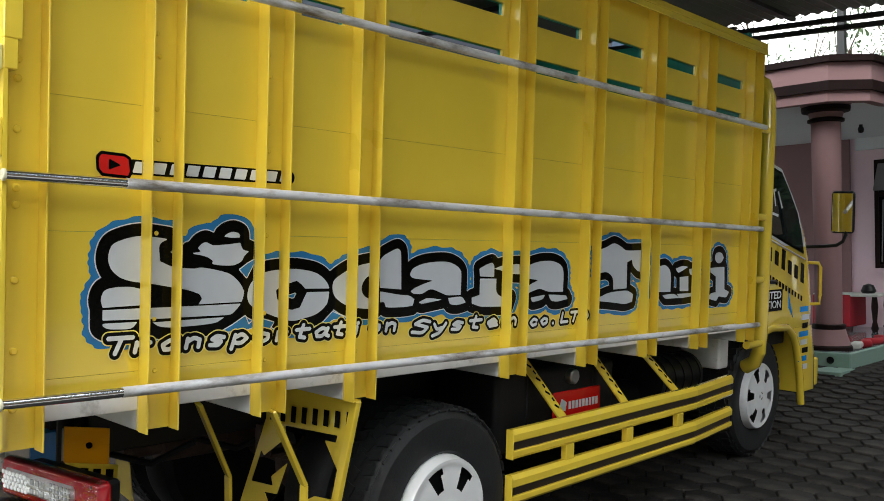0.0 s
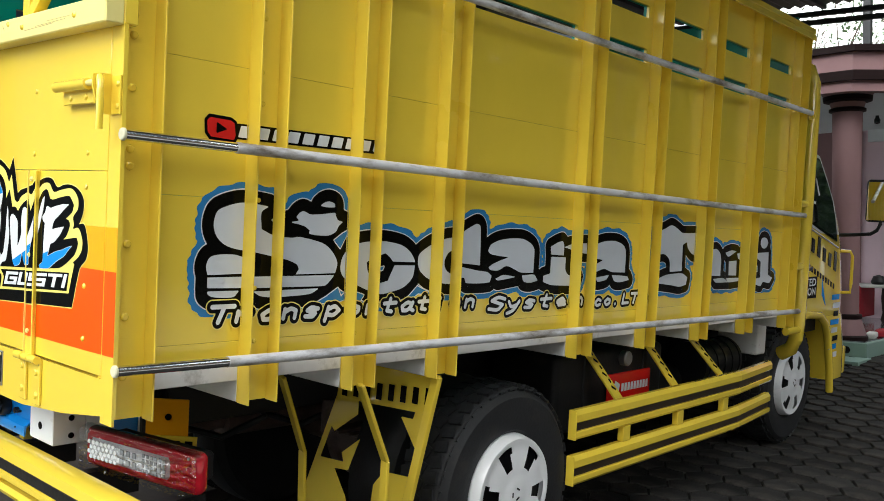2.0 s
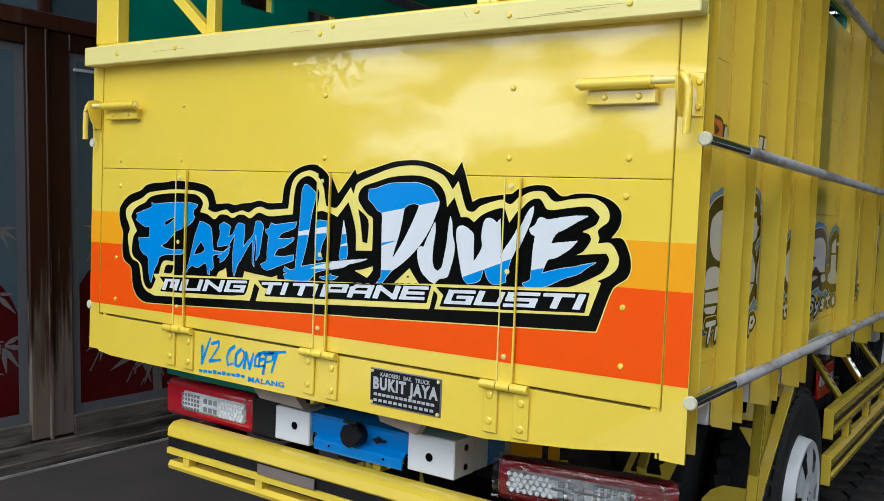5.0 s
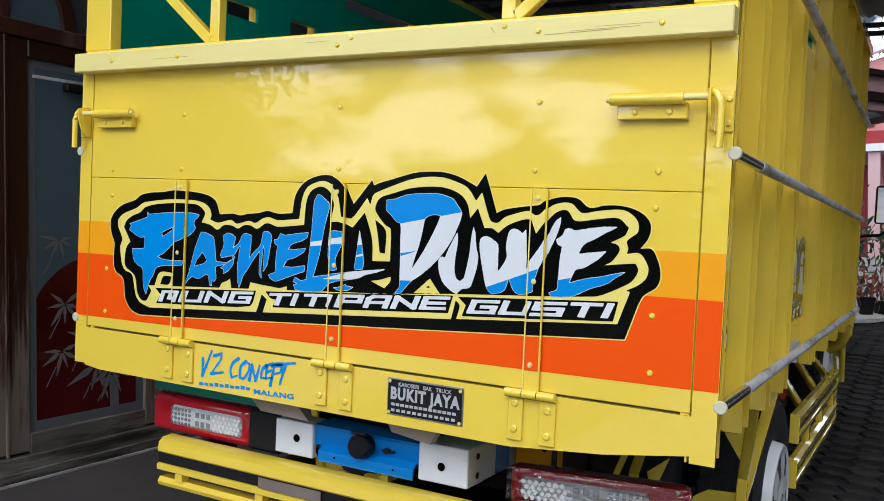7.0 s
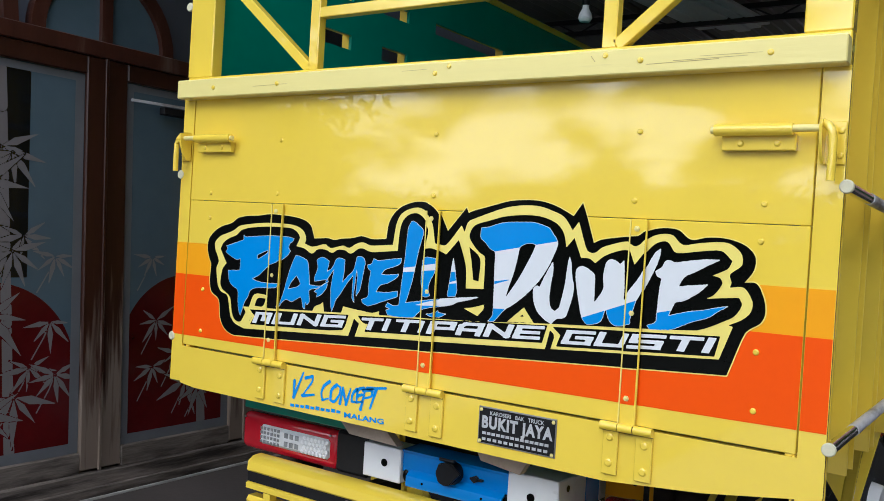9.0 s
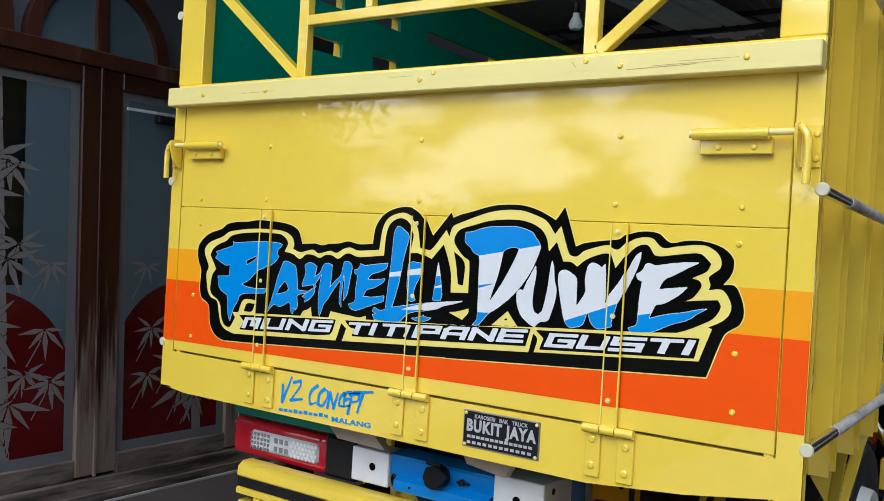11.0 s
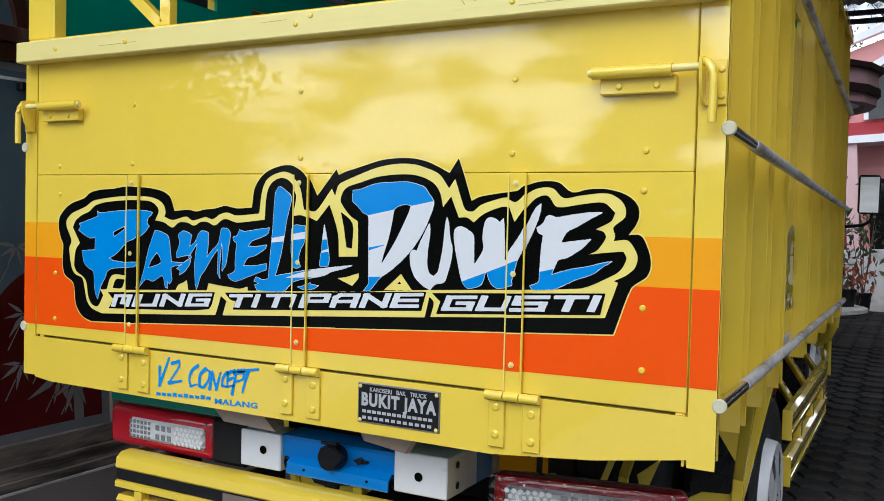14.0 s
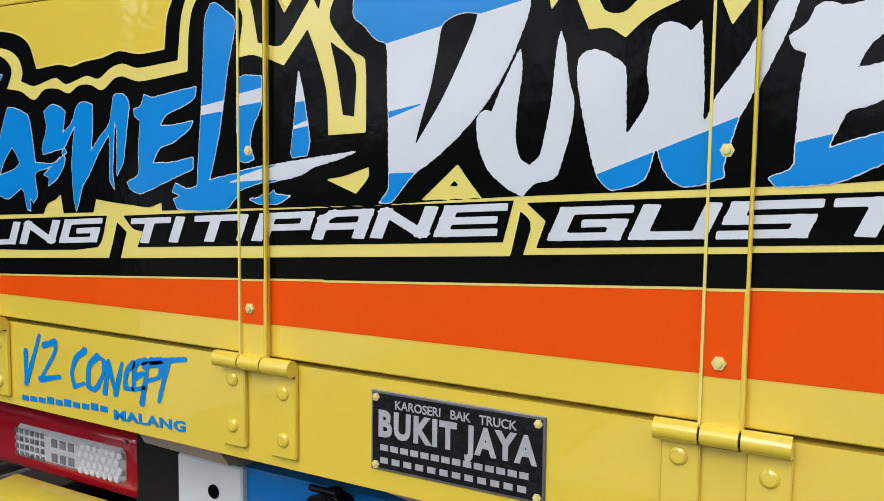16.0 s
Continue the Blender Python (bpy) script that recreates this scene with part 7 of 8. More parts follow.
def door(y0, y1, sun_at, stalks, sprays, dark=None):
    lab = "dark wooden glazed door with etched bamboo and a red sun"
    g = tagged(group_of("door", None, (WX, y0, 0)), lab, "door", "glazed doors", "structure")
    w = y1 - y0
    for a, c, z0, z1 in ((0.0, 0.115, 0.06, 2.079), (w - 0.115, w, 0.06, 2.079), (0.115, w - 0.115, 1.99, 2.08), (0.115, w - 0.115, 0.04, 0.15)):
        bb = B()
        box(bb, -0.05, 0.0, a, c, z0, z1, 0.006)
        part("stile" if c - a < 0.2 else "rail", bb, WORNWOOD if z1 > 0.2 else OLDWOOD, g)
    bb = B()
    box(bb, -0.035, -0.022, 0.115, w - 0.115, 0.15, 1.99)
    pane = part("pane", bb, GLASS_B, g, "smoky blue glass with etched bamboo and a red sun")
    p, q = np.arange(0.115, w - 0.114, 0.005), np.arange(0.15, 1.99, 0.005)
    GP, GQ = np.meshgrid(p, q)
    edge = np.maximum(np.maximum(0.165 - GP, GP - (w - 0.165)), np.maximum(0.20 - GQ, GQ - 1.95))
    def on(layer):
        return lambda u, v, l: (-0.0215 + 0.0006 * layer, u, v)
    field_part("border", -edge, p, q, on(1), FROST_B, pane)
    if dark:
        field_part("clear_strip", np.maximum(convex_field([(dark[0], 1.0), (dark[1], 1.0), (dark[1], 2.0), (dark[0], 2.0)], GP, GQ), edge), p, q, on(1), NIGHT, pane, "clear strip of dark glass")
    cy, cz, cr = sun_at
    disc = np.hypot(GP - cy, (GQ - cz)) - cr
    disc = np.minimum(disc, np.maximum(np.abs(GP - cy) - cr, GQ - cz))
    field_part("red_sun", np.maximum(disc, edge), p, q, on(1), SUN_RED, pane)
    rl = random.Random(int(y0 * 100) + 900)
    F = np.full(GP.shape, 1.0)
    def etch(line):
        """One leaf or cane, parted by a thin clear line from what lies behind it."""
        us, vs = [u for u, v, h in line], [v for u, v, h in line]
        win = np.ix_((q > min(vs) - 0.06) & (q < max(vs) + 0.06), (p > min(us) - 0.06) & (p < max(us) + 0.06))
        if GP[win].size:
            L = stroke_field([line], GP[win], GQ[win])
            F[win] = np.minimum(np.maximum(F[win], 0.0042 - L), L)
    for x, z0, z1, hw in stalks:
        n = max(1, int((z1 - z0) / 0.28))
        for k in range(n):
            a, c = z0 + (z1 - z0) * k / n, z0 + (z1 - z0) * (k + 0.93) / n
            etch([(x - 0.014 * k, a, hw), (x - 0.014 * (k + 0.9), c, hw * 0.9)])
    for cx, cz2, big in sprays:
        etch([(cx, cz2, 0.0034), (cx - 0.03, cz2 - 0.07, 0.0034), (cx - 0.09, cz2 - 0.17, 0.0034)])
        m5 = rl.choice((5, 6, 7))
        for k in rl.sample(range(m5), m5):
            a = radians(-90 + (k - (m5 - 1) / 2) * 40 + rl.uniform(-9, 9))
            L = big * rl.uniform(0.75, 1.2)
            etch([(cx + 0.06 * L * math.cos(a), cz2 + 0.06 * L * math.sin(a), 0.002), (cx + 0.38 * L * math.cos(a), cz2 + 0.38 * L * math.sin(a), 0.092 * L), (cx + L * math.cos(a), cz2 + L * math.sin(a), 0.0008)])
    field_part("bamboo", np.maximum(F, edge), p, q, on(2), FROST, pane, "etched pale bamboo")
    # strip that covers the joint to the next door
    bb = B()
    box(bb, 0.001, 0.013, w - 0.021, w - 0.003, 0.052, 2.078, 0.003)
    part("cover_strip", bb, WORNWOOD, g)
    return g


SPRAYS_A = [(0.495, 1.59, 0.17), (0.55, 1.57, 0.18), (0.43, 1.43, 0.2), (0.61, 1.19, 0.15), (0.56, 1.12, 0.2), (0.77, 1.10, 0.13), (0.47, 0.83, 0.21), (0.75, 0.79, 0.13), (0.65, 0.58, 0.14), (0.78, 0.54, 0.14), (0.58, 0.455, 0.2), (0.44, 0.39, 0.2)]
SPRAYS_B = [(0.33, 0.77, 0.13), (0.31, 0.53, 0.13), (0.46, 0.59, 0.12), (0.53, 0.44, 0.19), (0.62, 0.41, 0.17), (0.30, 1.10, 0.10)]
door(-1.2, -0.25, (0.55, 0.62, 0.40), [(0.35, 0.2, 1.9, 0.03)], SPRAYS_B)
door(-0.25, 0.772, (0.45, 0.55, 0.43), [(0.475, 0.14, 2.1, 0.029), (0.565, 0.14, 2.1, 0.026)], SPRAYS_A, (0.15, 0.63))
door(0.772, 1.72, (0.52, 0.60, 0.41), [(0.64, 0.17, 0.50, 0.03)], SPRAYS_B)
door(1.72, 2.75, (0.52, 0.60, 0.41), [(0.64, 0.17, 0.50, 0.03)], SPRAYS_B)
b = B()
box(b, WX - 0.06, WX + 0.012, -1.2, 2.75, 2.08, 2.16, 0.005)
tagged(part("trim", b, WOOD), "dark wooden transom above the doors", "trim", kind="structure")
b = B()
box(b, WX - 0.06, WX + 0.03, -1.2, 2.75, -0.07, 0.05, 0.006)
tagged(part("door_sill", b, OLDWOOD), "weathered wooden door sill", "sill", kind="structure")
b = B()
box(b, WX + 0.0305, WX + 0.052, -1.2, 2.75, -0.072, -0.018, 0.004)
tagged(part("sill_step", b, OLDWOOD), "lower weathered wooden sill strip with peeling paint", "sill", kind="structure")
b = B()
box(b, WX + 0.0525, WX + 0.060, -1.2, 2.75, -0.075, -0.062, 0.001)
tagged(part("sill_edge", b, STONEW), "thin pale mortar line along the door sill", "trim", kind="structure")


def fanlight(yc, r):
    g = tagged(group_of("fanlight", None, (WX, yc, 2.16)), "arched fanlight with dark wooden frame and smoky glass", "window", "fanlights", "structure")
    bb = B()
    n = 24
    for k in range(n):
        a0, a1 = math.pi * k / n, math.pi * (k + 1) / n
        for ri, ro in ((r - 0.07, r),):
            A = [(ri * math.cos(a0), ri * math.sin(a0)), (ro * math.cos(a0), ro * math.sin(a0)), (ro * math.cos(a1), ro * math.sin(a1)), (ri * math.cos(a1), ri * math.sin(a1))]
            prism(bb, A, "x", -0.05, 0.006)
    part("arch_frame", bb, WOOD, g)
    bb = B()
    box(bb, -0.045, 0.002, -0.03, 0.03, 0.0, r - 0.07)
    part("mullion", bb, WOOD, g)
    bb = B()
    prism(bb, [(0.98 * (r - 0.06) * math.cos(math.pi * k / n), (r - 0.06) * math.sin(math.pi * k / n)) for k in range(n + 1)], "x", -0.032, -0.022)
    part("pane", bb, GLASS_B, g)


fanlight(0.76, 0.40)
fanlight(-0.45, 0.75)
fanlight(2.0, 0.42)
b = B()
box(b, WX - 0.2, WX - 0.06, -1.2, 2.75, 2.16, 2.72)
tagged(part("wall_over_doors", b, WALL_DK), "grey-blue wall round the fanlights", "wall", kind="structure")
b = B()
box(b, 0.004, 0.045, 0.18, 0.42, -0.048, -0.008, 0.004)
closer = tagged(group_of("door_closer", None, (WX, 0.896, 1.897)), "dark door closer with a pale arm on the door", "door closer")
part("closer_body", b, DARK, closer)
b = B()
bar(b, (0.022, 0.0, 0.0), (0.022, 0.36, 0.008), 0.012, 0.014)
part("arm", b, GALV, closer, "pale worn arm")

# the house stands upright beside the leaning truck
for ob in set(bpy.data.objects) - house_from:
    if not ob.parent:
        ob.matrix_basis = Matrix.Translation((0.060, 0.0, 0.193)) @ ob.matrix_basis

# ---- carport roof ----
roof_from = set(bpy.data.objects)
stack = [(-2.16, 0.13, 0.0), (-2.02, 0.10, 0.004), (-1.91, 0.10, 0.008), (-1.80, 0.085, 0.004), (-1.71, 0.075, 0.0)]
for x, w, dy in stack:
    b = B()
    obox(b, pose(x, 3.78 + dy * 20, 3.062, 0.85, 0, -7), w, 2.6, 0.02, 0.004)
    obox(b, pose(x + w * 0.3, 3.78 + dy * 20, 3.079, 0.85, 0, -7), w * 0.3, 2.6, 0.014, 0.004)
    tagged(part("moulding_board", b, CEIL), "pale grooved moulding board stored on the roof trusses", "board", "stored boards")
bulb = tagged(group_of("hanging_bulb", None, (-1.38, 1.6, 2.27)), "pale bulb hanging on a thin black cord", "lamp")
b = B()
lathe(b, [(0.0, 0.0), (0.022, 0.004), (0.031, 0.02), (0.026, 0.04), (0.015, 0.06), (0.014, 0.075)], pose(0, 0, 0), 18)
part("glass", b, WHITE, bulb)
b = B()
lathe(b, [(0.014, 0.075), (0.017, 0.08), (0.017, 0.115), (0.006, 0.125)], pose(0, 0, 0), 14)
part("socket", b, PLASTIC, bulb)
b = B()
tube(b, [(0, 0, 0.12), (0.004, 0, 0.3), (-0.003, 0, 0.55), (0, 0, 0.745)], 0.003, 6)
part("cord", b, PLASTIC, bulb)

b = B()
n = 96
for k in range(n):
    x0, x1 = -3.5 + k * 0.05, -3.5 + (k + 1) * 0.05
    z0, z1 = 3.12 + (0.012 if k % 2 else -0.012), 3.12 + (0.012 if (k + 1) % 2 else -0.012)
    vs_ = [b.verts.new(p) for p in ((x0, 0.2, z0), (x1, 0.2, z1), (x1, 6.7, z1 + 0.10), (x0, 6.7, z0 + 0.10))]
    b.faces.new(vs_)
bmesh.ops.remove_doubles(b, verts=b.verts, dist=1e-5)
ext = bmesh.ops.extrude_face_region(b, geom=b.faces[:])
bmesh.ops.translate(b, verts=[v for v in ext["geom"] if isinstance(v, bmesh.types.BMVert)], vec=(0, 0, 0.004))
tagged(part("roof", b, ROOF_S), "corrugated galvanised carport roof", "roof", kind="structure")
for y in (0.25, 1.6, 3.1, 4.8, 6.5):
    t = tagged(group_of("truss", None, (0, y, 0)), "dark welded steel roof truss", "truss", "carport trusses")
    edge = y == 6.5
    for z in (2.935, 3.005) if edge else (2.98, 3.08):
        b = B()
        box(b, -3.46, 2.4, -0.02, 0.02, z - 0.02 + y * 0.0147, z + 0.02 + y * 0.0147)
        part("chord", b, TRUSS, t)
    for k in range(0 if edge else 14):
        b = B()
        x = -3.4 + k * 0.4
        bar(b, (x, 0, 2.98 + y * 0.0147), (x + 0.2, 0, 3.08 + y * 0.0147), 0.012, 0.012)
        bar(b, (x + 0.2, 0, 3.08 + y * 0.0147), (x + 0.4, 0, 2.98 + y * 0.0147), 0.012, 0.012)
        part("web", b, TRUSS, t)
for x in (-1.35, 0.85):
    b = B()
    box(b, x - 0.03, x + 0.03, 6.47, 6.53, 2.95, 3.15)
    tagged(part("roof_strut", b, TRUSS), "short dark steel strut under the roof edge", "strut", "roof struts")
for x in (-2.2, -0.9, 0.4, 1.7):
    b = B()
    bar(b, (x, 0.2, 3.095), (x, 6.7, 3.195), 0.04, 0.03)
    tagged(part("purlin", b, TRUSS), "dark steel purlin under the roof", "purlin", "purlins")
for x, y in ((2.3, 6.5), (2.3, 3.1)):
    b = B()
    rod(b, (x, y, -0.125), (x, y, 3.1), 0.05)
    box(b, x - 0.12, x + 0.12, y - 0.12, y + 0.12, -0.13, -0.105)
    tagged(part("carport_post", b, TRUSS), "dark steel carport post", "post")

for ob in set(bpy.data.objects) - roof_from:
    if not ob.parent:
        ob.matrix_basis = LEAN @ ob.matrix_basis

# ---- porch of the pink house ahead ----
FLOOR_Z = 0.321
b = B()
box(b, -7.0, -0.745, 8.02, 11.3, -0.2, FLOOR_Z - 0.01, 0.01)
terrace = tagged(part("terrace", b, MINT), "mint green terrace plinth", "terrace", kind="structure")
b = B()
rod(b, (-0.93, 8.021, 0.235), (-0.93, 8.012, 0.235), 0.035, seg=20)
part("drain_hole", b, NIGHT, terrace, "dark round drain hole")
b = B()
box(b, -7.0, -0.765, 8.04, 11.3, FLOOR_Z - 0.009, FLOOR_Z, 0.002)
tagged(part("terrace_floor", b, TILE), "polished pale terrace tiles", "floor", kind="structure")
b = B()
box(b, -1.6, -0.70, 7.62, 8.016, 0.10, 0.172, 0.004)
tagged(part("apron", b, MINT), "pale concrete apron before the terrace", "pavement", kind="structure")


def column(x, y):
    c = tagged(group_of("column", None, (x, y, FLOOR_Z)), "round pink porch column with dark bands", "column", "porch columns")
    M = pose(0, 0, 0)
    for name, prof, material in (
            ("plinth", [(0.215, 0.0), (0.215, 0.03), (0.20, 0.045)], MAROON),
            ("base", [(0.20, 0.045), (0.175, 0.12), (0.155, 0.19), (0.15, 0.20)], PINK),
            ("base_ring", [(0.15, 0.20), (0.158, 0.21), (0.158, 0.24), (0.145, 0.25)], MAROON),
            ("shaft", [(0.128, 0.25), (0.128, 1.0), (0.140, 2.24)], PINK),
            ("neck_ring", [(0.140, 2.24), (0.172, 2.25), (0.172, 2.275), (0.15, 2.285)], MAROON),
            ("neck", [(0.150, 2.285), (0.165, 2.335)], PINK),
            ("cap_ring", [(0.17, 2.335), (0.225, 2.35), (0.230, 2.395), (0.21, 2.40)], MAROON),
            ("cap", [(0.225, 2.40), (0.24, 2.425)], PINK)):
        bb = B()
        lathe(bb, prof, M, 32)
        part(name, bb, material, c)
    return c


column(-1.02, 8.245)
column(-4.0, 8.245)


def entablature():
    """A stepped canopy edge with a faceted corner bay."""
    g = tagged(group_of("entablature", None, (0, 0, 0)), "pink stepped porch canopy with dark bands", "canopy", kind="structure")
    plan = [(-7.0, 7.82), (-0.84, 7.79), (-0.54, 8.05), (-0.50, 8.39), (-0.30, 8.70), (-0.10, 9.05), (0.0, 9.5), (-0.10, 9.95), (-0.40, 10.3), (-0.55, 11.5), (-7.0, 11.5)]
    cx, cy = -1.8, 9.3
    def ring(d):
        out = []
        for x, y in plan:
            v = Vector((x - cx, y - cy, 0))
            v = v + v.normalized() * d
            out.append((cx + v.x, cy + v.y))
        return out
    for name, z0, z1, d, material in (("fascia_low", 2.70, 2.80, 0.0, PINK), ("band", 2.80, 2.892, 0.045, MAROON), ("fascia_high", 2.892, 3.064, 0.025, PINK), ("cornice", 3.064, 3.125, 0.085, MAROON)):
        bb = B()
        prism(bb, ring(d), "z", z0 + (0.075 if name == "fascia_low" else 0.0), z1)
        if name == "fascia_low":
            # a hanging rim round the edge
            o, i = ring(0.0), ring(-0.12)
            for k in range(len(o) - 2):
                prism(bb, [o[k], o[k + 1], i[k + 1], i[k]], "z", z0, z0 + 0.0745)
        part(name, bb, material, g, angle=12)
    bb = B()
    prism(bb, ring(-0.13), "z", 2.755, 2.7745)
    part("soffit", bb, CEIL, g, "grey-white canopy soffit")


entablature()
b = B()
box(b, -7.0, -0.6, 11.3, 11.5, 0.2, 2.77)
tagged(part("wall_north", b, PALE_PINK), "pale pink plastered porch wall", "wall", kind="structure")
b = B()
box(b, -1.72, -0.55, 11.24, 11.3, 2.60, 2.754)
tagged(part("trim", b, CEIL), "pale ceiling moulding along the porch wall", "trim", kind="structure")
# same back wall further left; a deeper pink sheet paints its dimness
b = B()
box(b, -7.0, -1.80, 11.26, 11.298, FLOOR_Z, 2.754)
tagged(part("wall_return", b, PINK), "left stretch of the porch back wall, its dimness put into deep pink", "wall", kind="structure")
b = B()
box(b, -0.765, -0.695, 7.84, 7.91, 3.126, 3.62, 0.004)
tagged(part("roof_strut", b, TRUSS), "dark steel strut standing on the porch canopy", "strut", "roof struts")


def porch_window(x0, x1, z0, z1):
    g = tagged(group_of("window", None, (x0, 11.3, z0)), "dark wooden casement window with open sashes", "window", "porch windows", "structure")
    w, h = x1 - x0, z1 - z0
    for a, c, p, q in ((0, 0.05, 0, h), (w - 0.05, w, 0, h), (0.05, w - 0.05, 0, 0.05), (0.05, w - 0.05, h - 0.05, h), (0.05, w - 0.05, h * 0.66, h * 0.70)):
        bb = B()
        box(bb, a, c, -0.05, 0.0, p, q)
        part("window_frame", bb, MAROON, g)
    bb = B()
    box(bb, 0.05, w - 0.05, -0.02, -0.012, 0.05, h - 0.05)
    part("pane", bb, NIGHT, g)
    bb = B()
    obox(bb, pose(w * 0.5, -0.14, h * 0.84, -30, 0, 0), w * 0.86, 0.012, 0.42)
    part("top_sash", bb, FROST, g)
    for k in range(6):
        bb = B()
        bar(bb, (0.08 + 0.05 * k, -0.04, 0.08), (0.10 + 0.05 * k, -0.03, h * 0.63), 0.012, 0.012)
        part("window_bar", bb, FROST, g)
    bb = B()
    box(bb, -0.04, w + 0.04, -0.09, -0.05, -0.05, 0.0)
    part("window_sill", bb, PALE_PINK, g)


porch_window(-1.50, -0.85, 1.076, 2.46)
porch_window(-4.0, -3.2, 1.076, 2.46)

# table with a red cloth on the terrace
tb = tagged(group_of("table", None, (-1.60, 10.75, FLOOR_Z)), "low table draped with a red cloth", "table")
b = B()
box(b, -0.40, 0.36, -0.28, 0.28, 0.42, 0.455, 0.008)
part("tabletop", b, STONEW, tb)
b = B()
box(b, -0.405, 0.05, -0.29, 0.29, 0.05, 0.445, 0.02)
part("cloth", b, REDCLOTH, tb, "red cloth hanging to one side")
for x in (-0.35, 0.31):
    for y in (-0.23, 0.23):
        b = B()
        lathe(b, [(0.03, 0), (0.045, 0.04), (0.025, 0.12), (0.04, 0.30), (0.03, 0.42)], pose(x, y, 0), 12)
        part("leg", b, MAROON, tb)
b = B()
lathe(b, [(0.0, 0.12), (0.06, 0.10), (0.09, 0.03), (0.07, 0.0)], pose(-1.42, 10.72, FLOOR_Z + 0.455), 14)
tagged(part("bowl", b, PLASTIC), "dark covered bowl on the table", "bowl")
for x, y, turn in ((-0.83, 8.75, 20), (-0.82, 9.05, -35), (-0.84, 9.4, 60), (-0.83, 8.45, 10)):
    b = B()
    obox(b, pose(x, y, FLOOR_Z + 0.031, 0, 0, turn), 0.10, 0.26, 0.06, 0.02)
    tagged(part("sandal", b, REDCLOTH if y > 8.6 else STONEW), "worn sandal on the terrace edge", "sandal", "sandals")
b = B()
lathe(b, [(0.0, -0.10), (0.03, -0.09), (0.035, -0.05), (0.02, -0.02), (0.02, 0.0)], pose(-1.25, 10.0, 2.756), 14)
tagged(part("ceiling_lamp", b, NIGHT), "small dark bulb holder on the porch ceiling", "lamp")

# ---- two-storey house further off ----
far = tagged(group_of("house", None, (0, 16.0, -0.142)), "pink two-storey house with white-edged gable", "house")
b = B()
prism(b, [(-2.6, 0.0), (2.6, 0.0), (2.6, 4.9), (1.4, 5.35), (-2.6, 4.1)], "y", 0.0, 4.0)
part("wall", b, mat("pink_house_paint", (0.62, 0.28, 0.27), 0.75, vary=0.06, scale=1), far)
for a, c in (((-2.9, -0.1, 4.16), (1.4, -0.1, 5.52)), ((1.4, -0.1, 5.52), (2.9, -0.1, 4.95)), ((-0.66, -0.12, 4.15), (0.05, -0.12, 4.55))):
    b = B()
    bar(b, a, c, 0.13, 0.2, (0, 1, 0))
    part("gable_trim", b, WHITE, far)
b = B()
box(b, -2.7, 2.7, -0.8, 0.0, 2.98, 3.11)
part("ledge", b, WHITE, far)
b = B()
prism(b, [(-0.78, 3.111), (-0.002, 3.111), (-0.002, 3.42), (-0.5, 3.25)], "x", -2.7, 2.7)
part("ledge_red", b, mat("red_ledge", (0.35, 0.03, 0.04), 0.6, vary=0.1), far)
b = B()
box(b, -1.4, -0.66, -0.05, -0.002, 3.5, 4.25)
part("recess", b, mat("shaded_red_wall", (0.30, 0.03, 0.045), 0.7, vary=0.1), far)
for x in (-1.4, -0.62, 0.55):
    b = B()
    box(b, x - 0.10, x + 0.10, -0.72, -0.5, 0.0, 2.98, 0.01)
    part("porch_pillar", b, mat("pale_pillar", (0.66, 0.45, 0.45), 0.7, vary=0.05), far)
b = B()
box(b, -2.5, -0.62, -0.06, -0.002, 0.0, 2.8)
part("red_wall", b, mat("deep_red_wall", (0.25, 0.02, 0.03), 0.7, vary=0.1), far)
for x0, x1, z0, z1 in ((-0.30, 0.45, 0.0, 2.3), (-0.36, 0.25, 3.45, 4.35), (1.2, 2.0, 0.9, 2.2)):
    b = B()
    box(b, x0 - 0.08, x1 + 0.08, -0.10, -0.061, z0, z1 + 0.08)
    w_ = part("window", b, MAROON if z0 == 0 else WHITE, far)
    b = B()
    box(b, x0, x1, -0.115, -0.101, z0, z1)
    part("pane", b, NIGHT, w_)

b = B()
box(b, -0.95, 0.7, 14.5, 14.7, -0.15, 1.0, 0.02)
tagged(part("garden_wall", b, STONEW), "rough low whitish garden wall", "wall", kind="structure")
b = B()
lathe(b, [(0.75, 0.0), (0.75, 0.05), (0.70, 0.07), (0.0, 0.07)], pose(-1.0, 12.0, ground_z(-1.0, 12.0) - 0.02), 30)
tagged(part("round_slab", b, STONEW), "pale round concrete slab", "slab", kind="structure")


# ---- plants ----
def leaves(b, centre, spread, n, size, seed):
    r = random.Random(seed)
    for _ in range(n):
        p = Vector((r.gauss(0, 1) * spread[0], r.gauss(0, 1) * spread[1], r.gauss(0, 1) * spread[2])) + Vector(centre)
        m = Matrix.Translation(p) @ pose(0, 0, 0, r.uniform(0, 360), r.uniform(0, 360), r.uniform(0, 360))
        s = size * r.uniform(0.6, 1.4)
        q = [b.verts.new(m @ Vector(c)) for c in ((-s, 0, 0), (0, -0.38 * s, 0.1 * s), (s, 0, 0), (0, 0.38 * s, 0.1 * s))]
        b.faces.new(q)


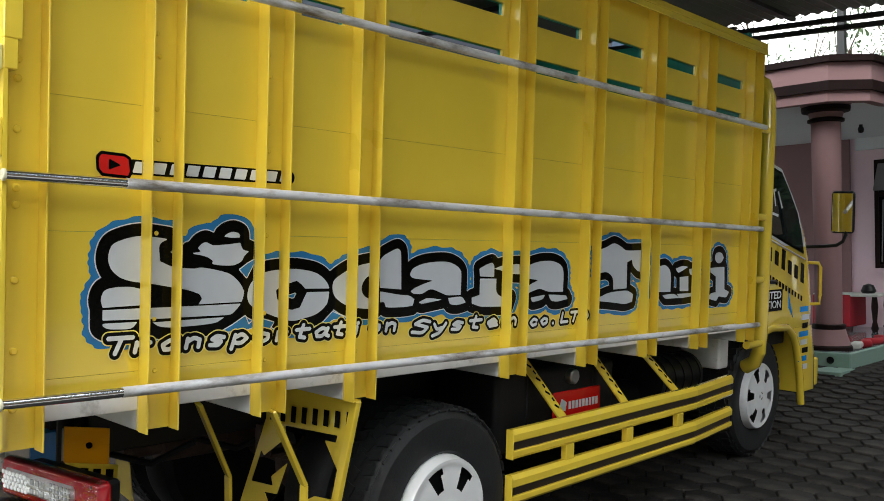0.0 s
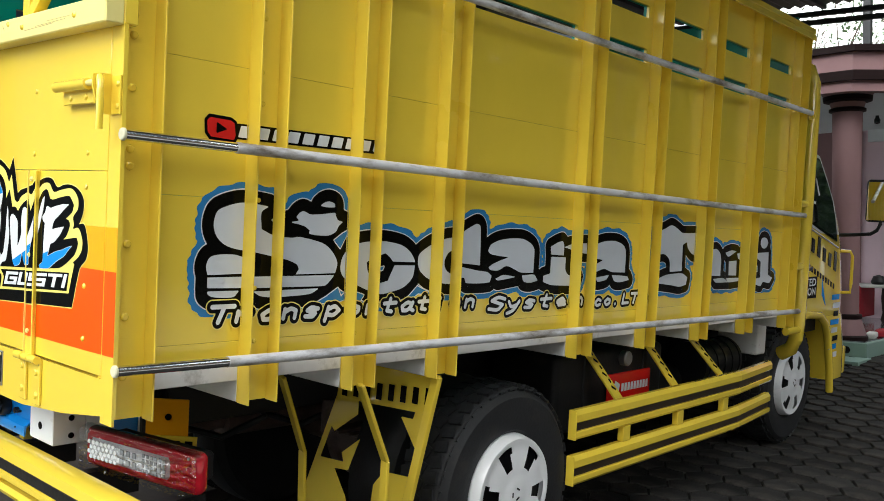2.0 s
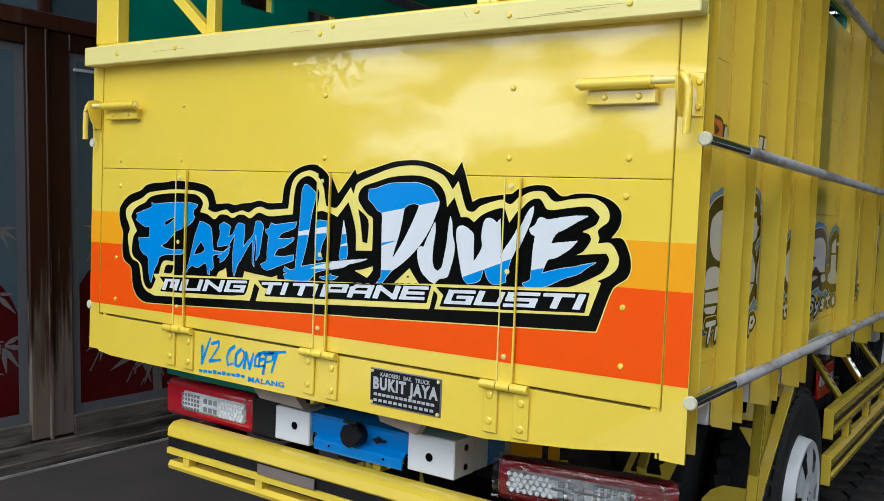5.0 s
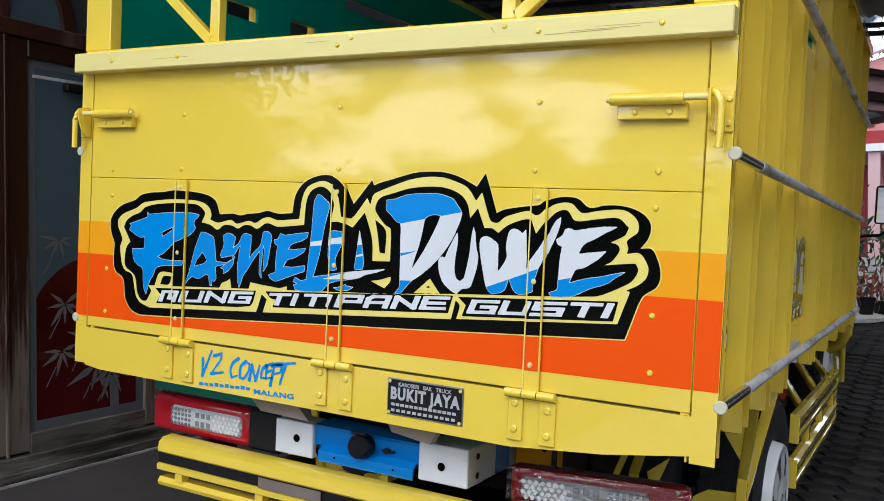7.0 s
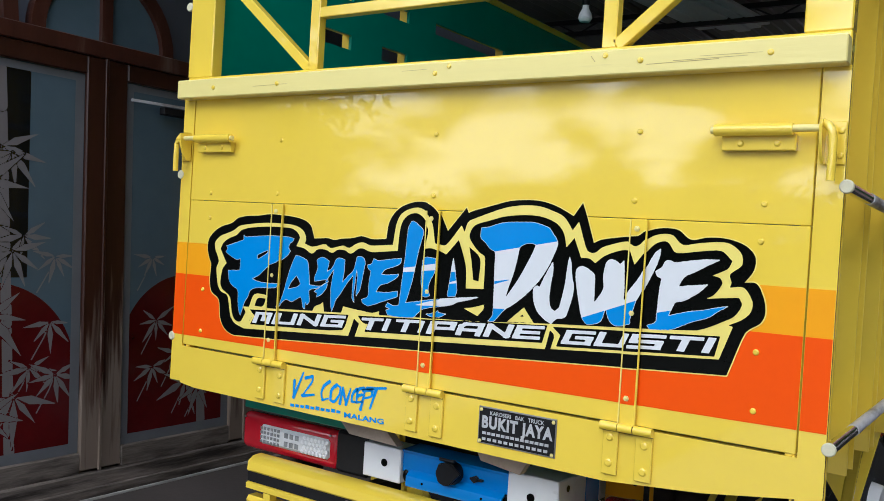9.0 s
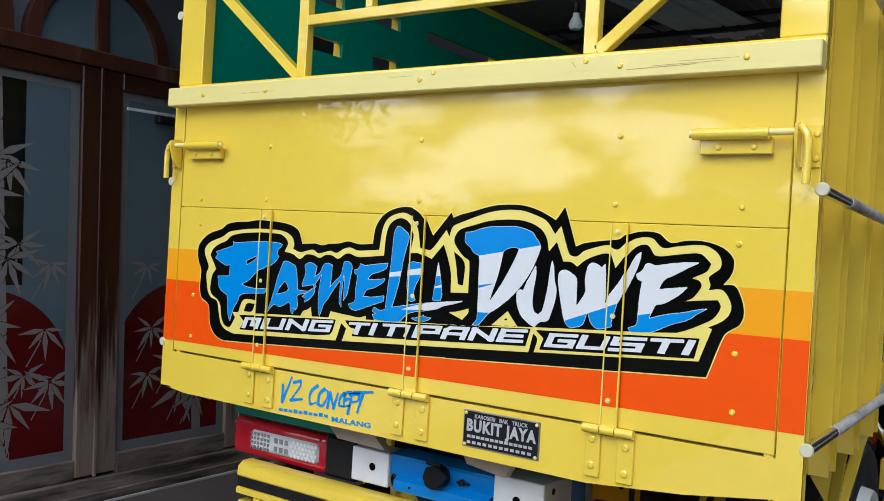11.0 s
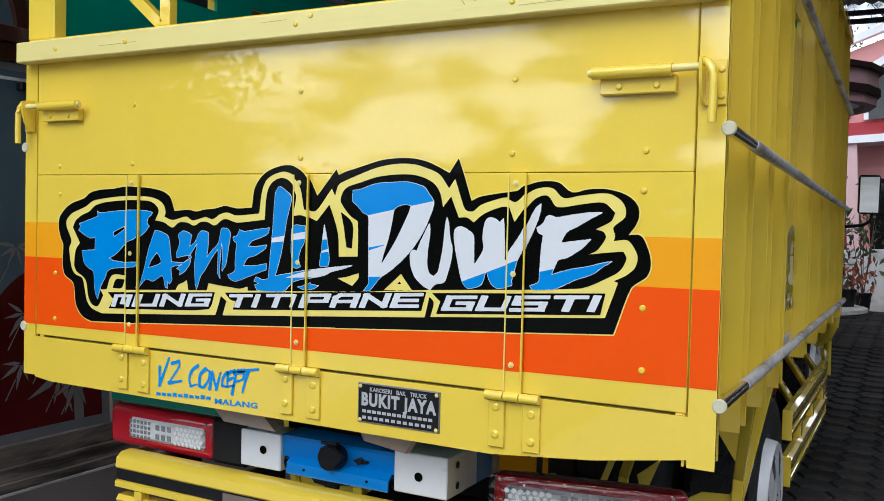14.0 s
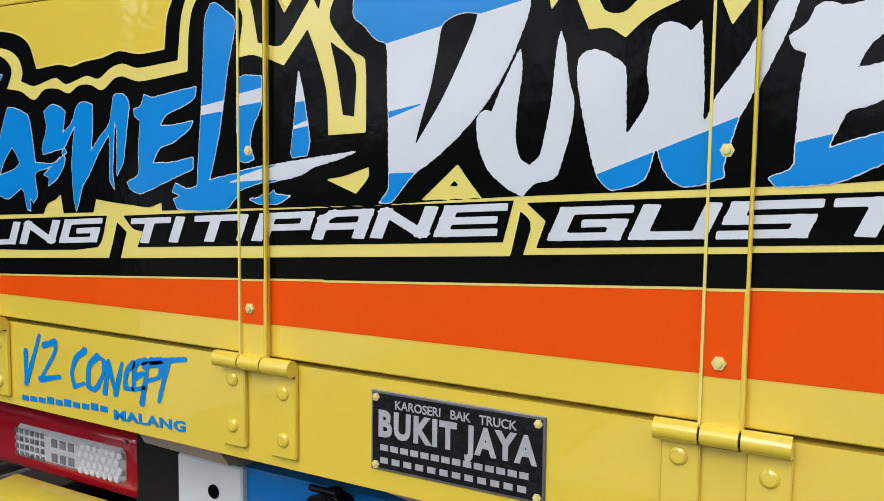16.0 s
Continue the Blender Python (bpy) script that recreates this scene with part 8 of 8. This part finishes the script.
def pot_plant(x, y, r, h, seed, lab, leaf):
    g = tagged(group_of("potted_plant", None, (x, y, ground_z(x, y) + (0.05 if abs(x + 1.0) < 0.6 and abs(y - 12.0) < 0.5 else -0.02))), lab, "plant", "potted plants")
    b = B()
    lathe(b, [(r * 0.7, 0.0), (r, 0.22), (r * 1.1, 0.24), (r * 1.1, 0.27), (r * 0.95, 0.27), (r * 0.9, 0.22), (0.0, 0.22)], pose(0, 0, 0.0), 20)
    part("pot", b, DARK, g)
    b = B()
    rl = random.Random(seed)
    for k in range(6):
        a = rl.uniform(0, 6.28)
        rod(b, (0, 0, 0.2), (0.2 * math.cos(a), 0.2 * math.sin(a), h * rl.uniform(0.7, 1.0)), 0.008, 0.004, 6)
    part("stem", b, BARK, g)
    b = B()
    leaves(b, (0, 0, h * 0.75), (0.16, 0.16, h * 0.22), 160, 0.06, seed)
    part("foliage", b, leaf, g)


DARKLEAF = mat("dark_leaf", (0.03, 0.05, 0.025), 0.5, vary=0.3, scale=5, island=0.4)
RUSTLEAF = mat("russet_leaf", (0.25, 0.07, 0.03), 0.6, vary=0.3, scale=5, island=0.4)
pot_plant(-0.80, 11.75, 0.15, 1.25, 3, "dark-leaved shrub in a black pot", DARKLEAF)
pot_plant(-0.52, 12.1, 0.12, 0.55, 4, "russet-leaved plant in a black pot", RUSTLEAF)
pot_plant(-0.35, 12.6, 0.12, 1.5, 5, "green-leaved plant in a pot", LEAF)
pot_plant(-1.0, 12.2, 0.13, 1.1, 6, "dark-leaved shrub in a black pot", DARKLEAF)


def tree(x, y, h, spread, seed, n=1500, leaf_size=0.15):
    g = tagged(group_of("tree", None, (x, y, ground_z(x, y) - 0.03)), "tall leafy tree with a thin branching trunk", "tree", "trees")
    r = random.Random(seed)
    b = B()
    rod(b, (0, 0, 0), (0.1, 0.05, h * 0.45), 0.16, 0.10, 10)
    tips = []
    for k in range(9):
        a = 6.28 * k / 9 + r.uniform(-0.3, 0.3)
        L = spread * r.uniform(0.5, 1.0)
        p = Vector((0.1, 0.05, h * r.uniform(0.32, 0.45)))
        q = p + Vector((L * math.cos(a), L * math.sin(a), h * r.uniform(0.15, 0.5)))
        rod(b, p, q, 0.06, 0.02, 7)
        tips.append(q)
        for _ in range(3):
            q2 = q + Vector((r.uniform(-1, 1), r.uniform(-1, 1), r.uniform(0.0, 0.9))) * spread * 0.35
            rod(b, p.lerp(q, 0.7), q2, 0.025, 0.008, 5)
            tips.append(q2)
    part("trunk", b, BARK, g)
    b = B()
    for k, t in enumerate(tips):
        leaves(b, t, (spread * 0.16, spread * 0.16, spread * 0.12), n // len(tips), leaf_size, seed * 50 + k)
    part("crown", b, LEAF, g)


# outer east, south and south-west trees are unseen, added to shape the truck's reflections
for k, (x, y, h, sp) in enumerate(((-3.0, 24, 8, 3.0), (2.5, 26, 9, 3.2), (-8, 25, 9, 3.2), (8, 22, 8, 3), (10.8, 8.5, 6.0, 2.8), (10.2, 3.0, 8, 3.2), (11, -1.0, 7.5, 3), (10.5, -6, 6.0, 3), (3.6, 11.8, 4.6, 1.9), (2.7, 13.4, 5.6, 1.7), (3.2, 15.5, 7.5, 2.6), (5.2, 14.2, 7, 2.8), (4.4, 17.5, 9, 3.2), (6.2, 11.0, 8.5, 3.0), (-17, -15, 3.2, 2.4), (-13.5, -16, 2.9, 2.2), (-10.2, -16.5, 2.9, 2.2), (-7.0, -16, 2.5, 2.0), (-4.2, -16.5, 2.8, 2.0), (-1.0, -16, 2.4, 2.0), (2.4, -16.4, 3.0, 2.2), (5.6, -16, 3.1, 2.4), (6.8, 18.0, 9, 3.4), (8.4, 14.0, 8, 3.2), (7.2, 10.4, 6.0, 2.7), (-7.2, -4.6, 5.2, 1.5), (1.7, 13.9, 2.6, 0.9), (2.6, 14.4, 2.8, 1.0), (3.7, 14.8, 3.0, 1.1), (5.0, 15.2, 3.2, 1.2))):
    tree(x, y, h, sp, k + 1, 900 if y > 20 else 4500 if y > -10 else 4200, 0.075 if y > 20 or y < -10 or x < -5 else 0.15)
# unseen yard walls that close the place; the dark east one dims side reflections
b = B()
box(b, -20, 15, -18.2, -18.0, -0.6, 1.6)
tagged(part("wall_south", b, STONEW), "plain yard wall", "wall", kind="structure")
b = B()
box(b, 8.5, 8.7, -18, 30, -0.6, 3.7)
tagged(part("wall_east", b, BROWNW), "unseen dark brown yard wall, added to dim the truck's side reflections", "wall", kind="structure")
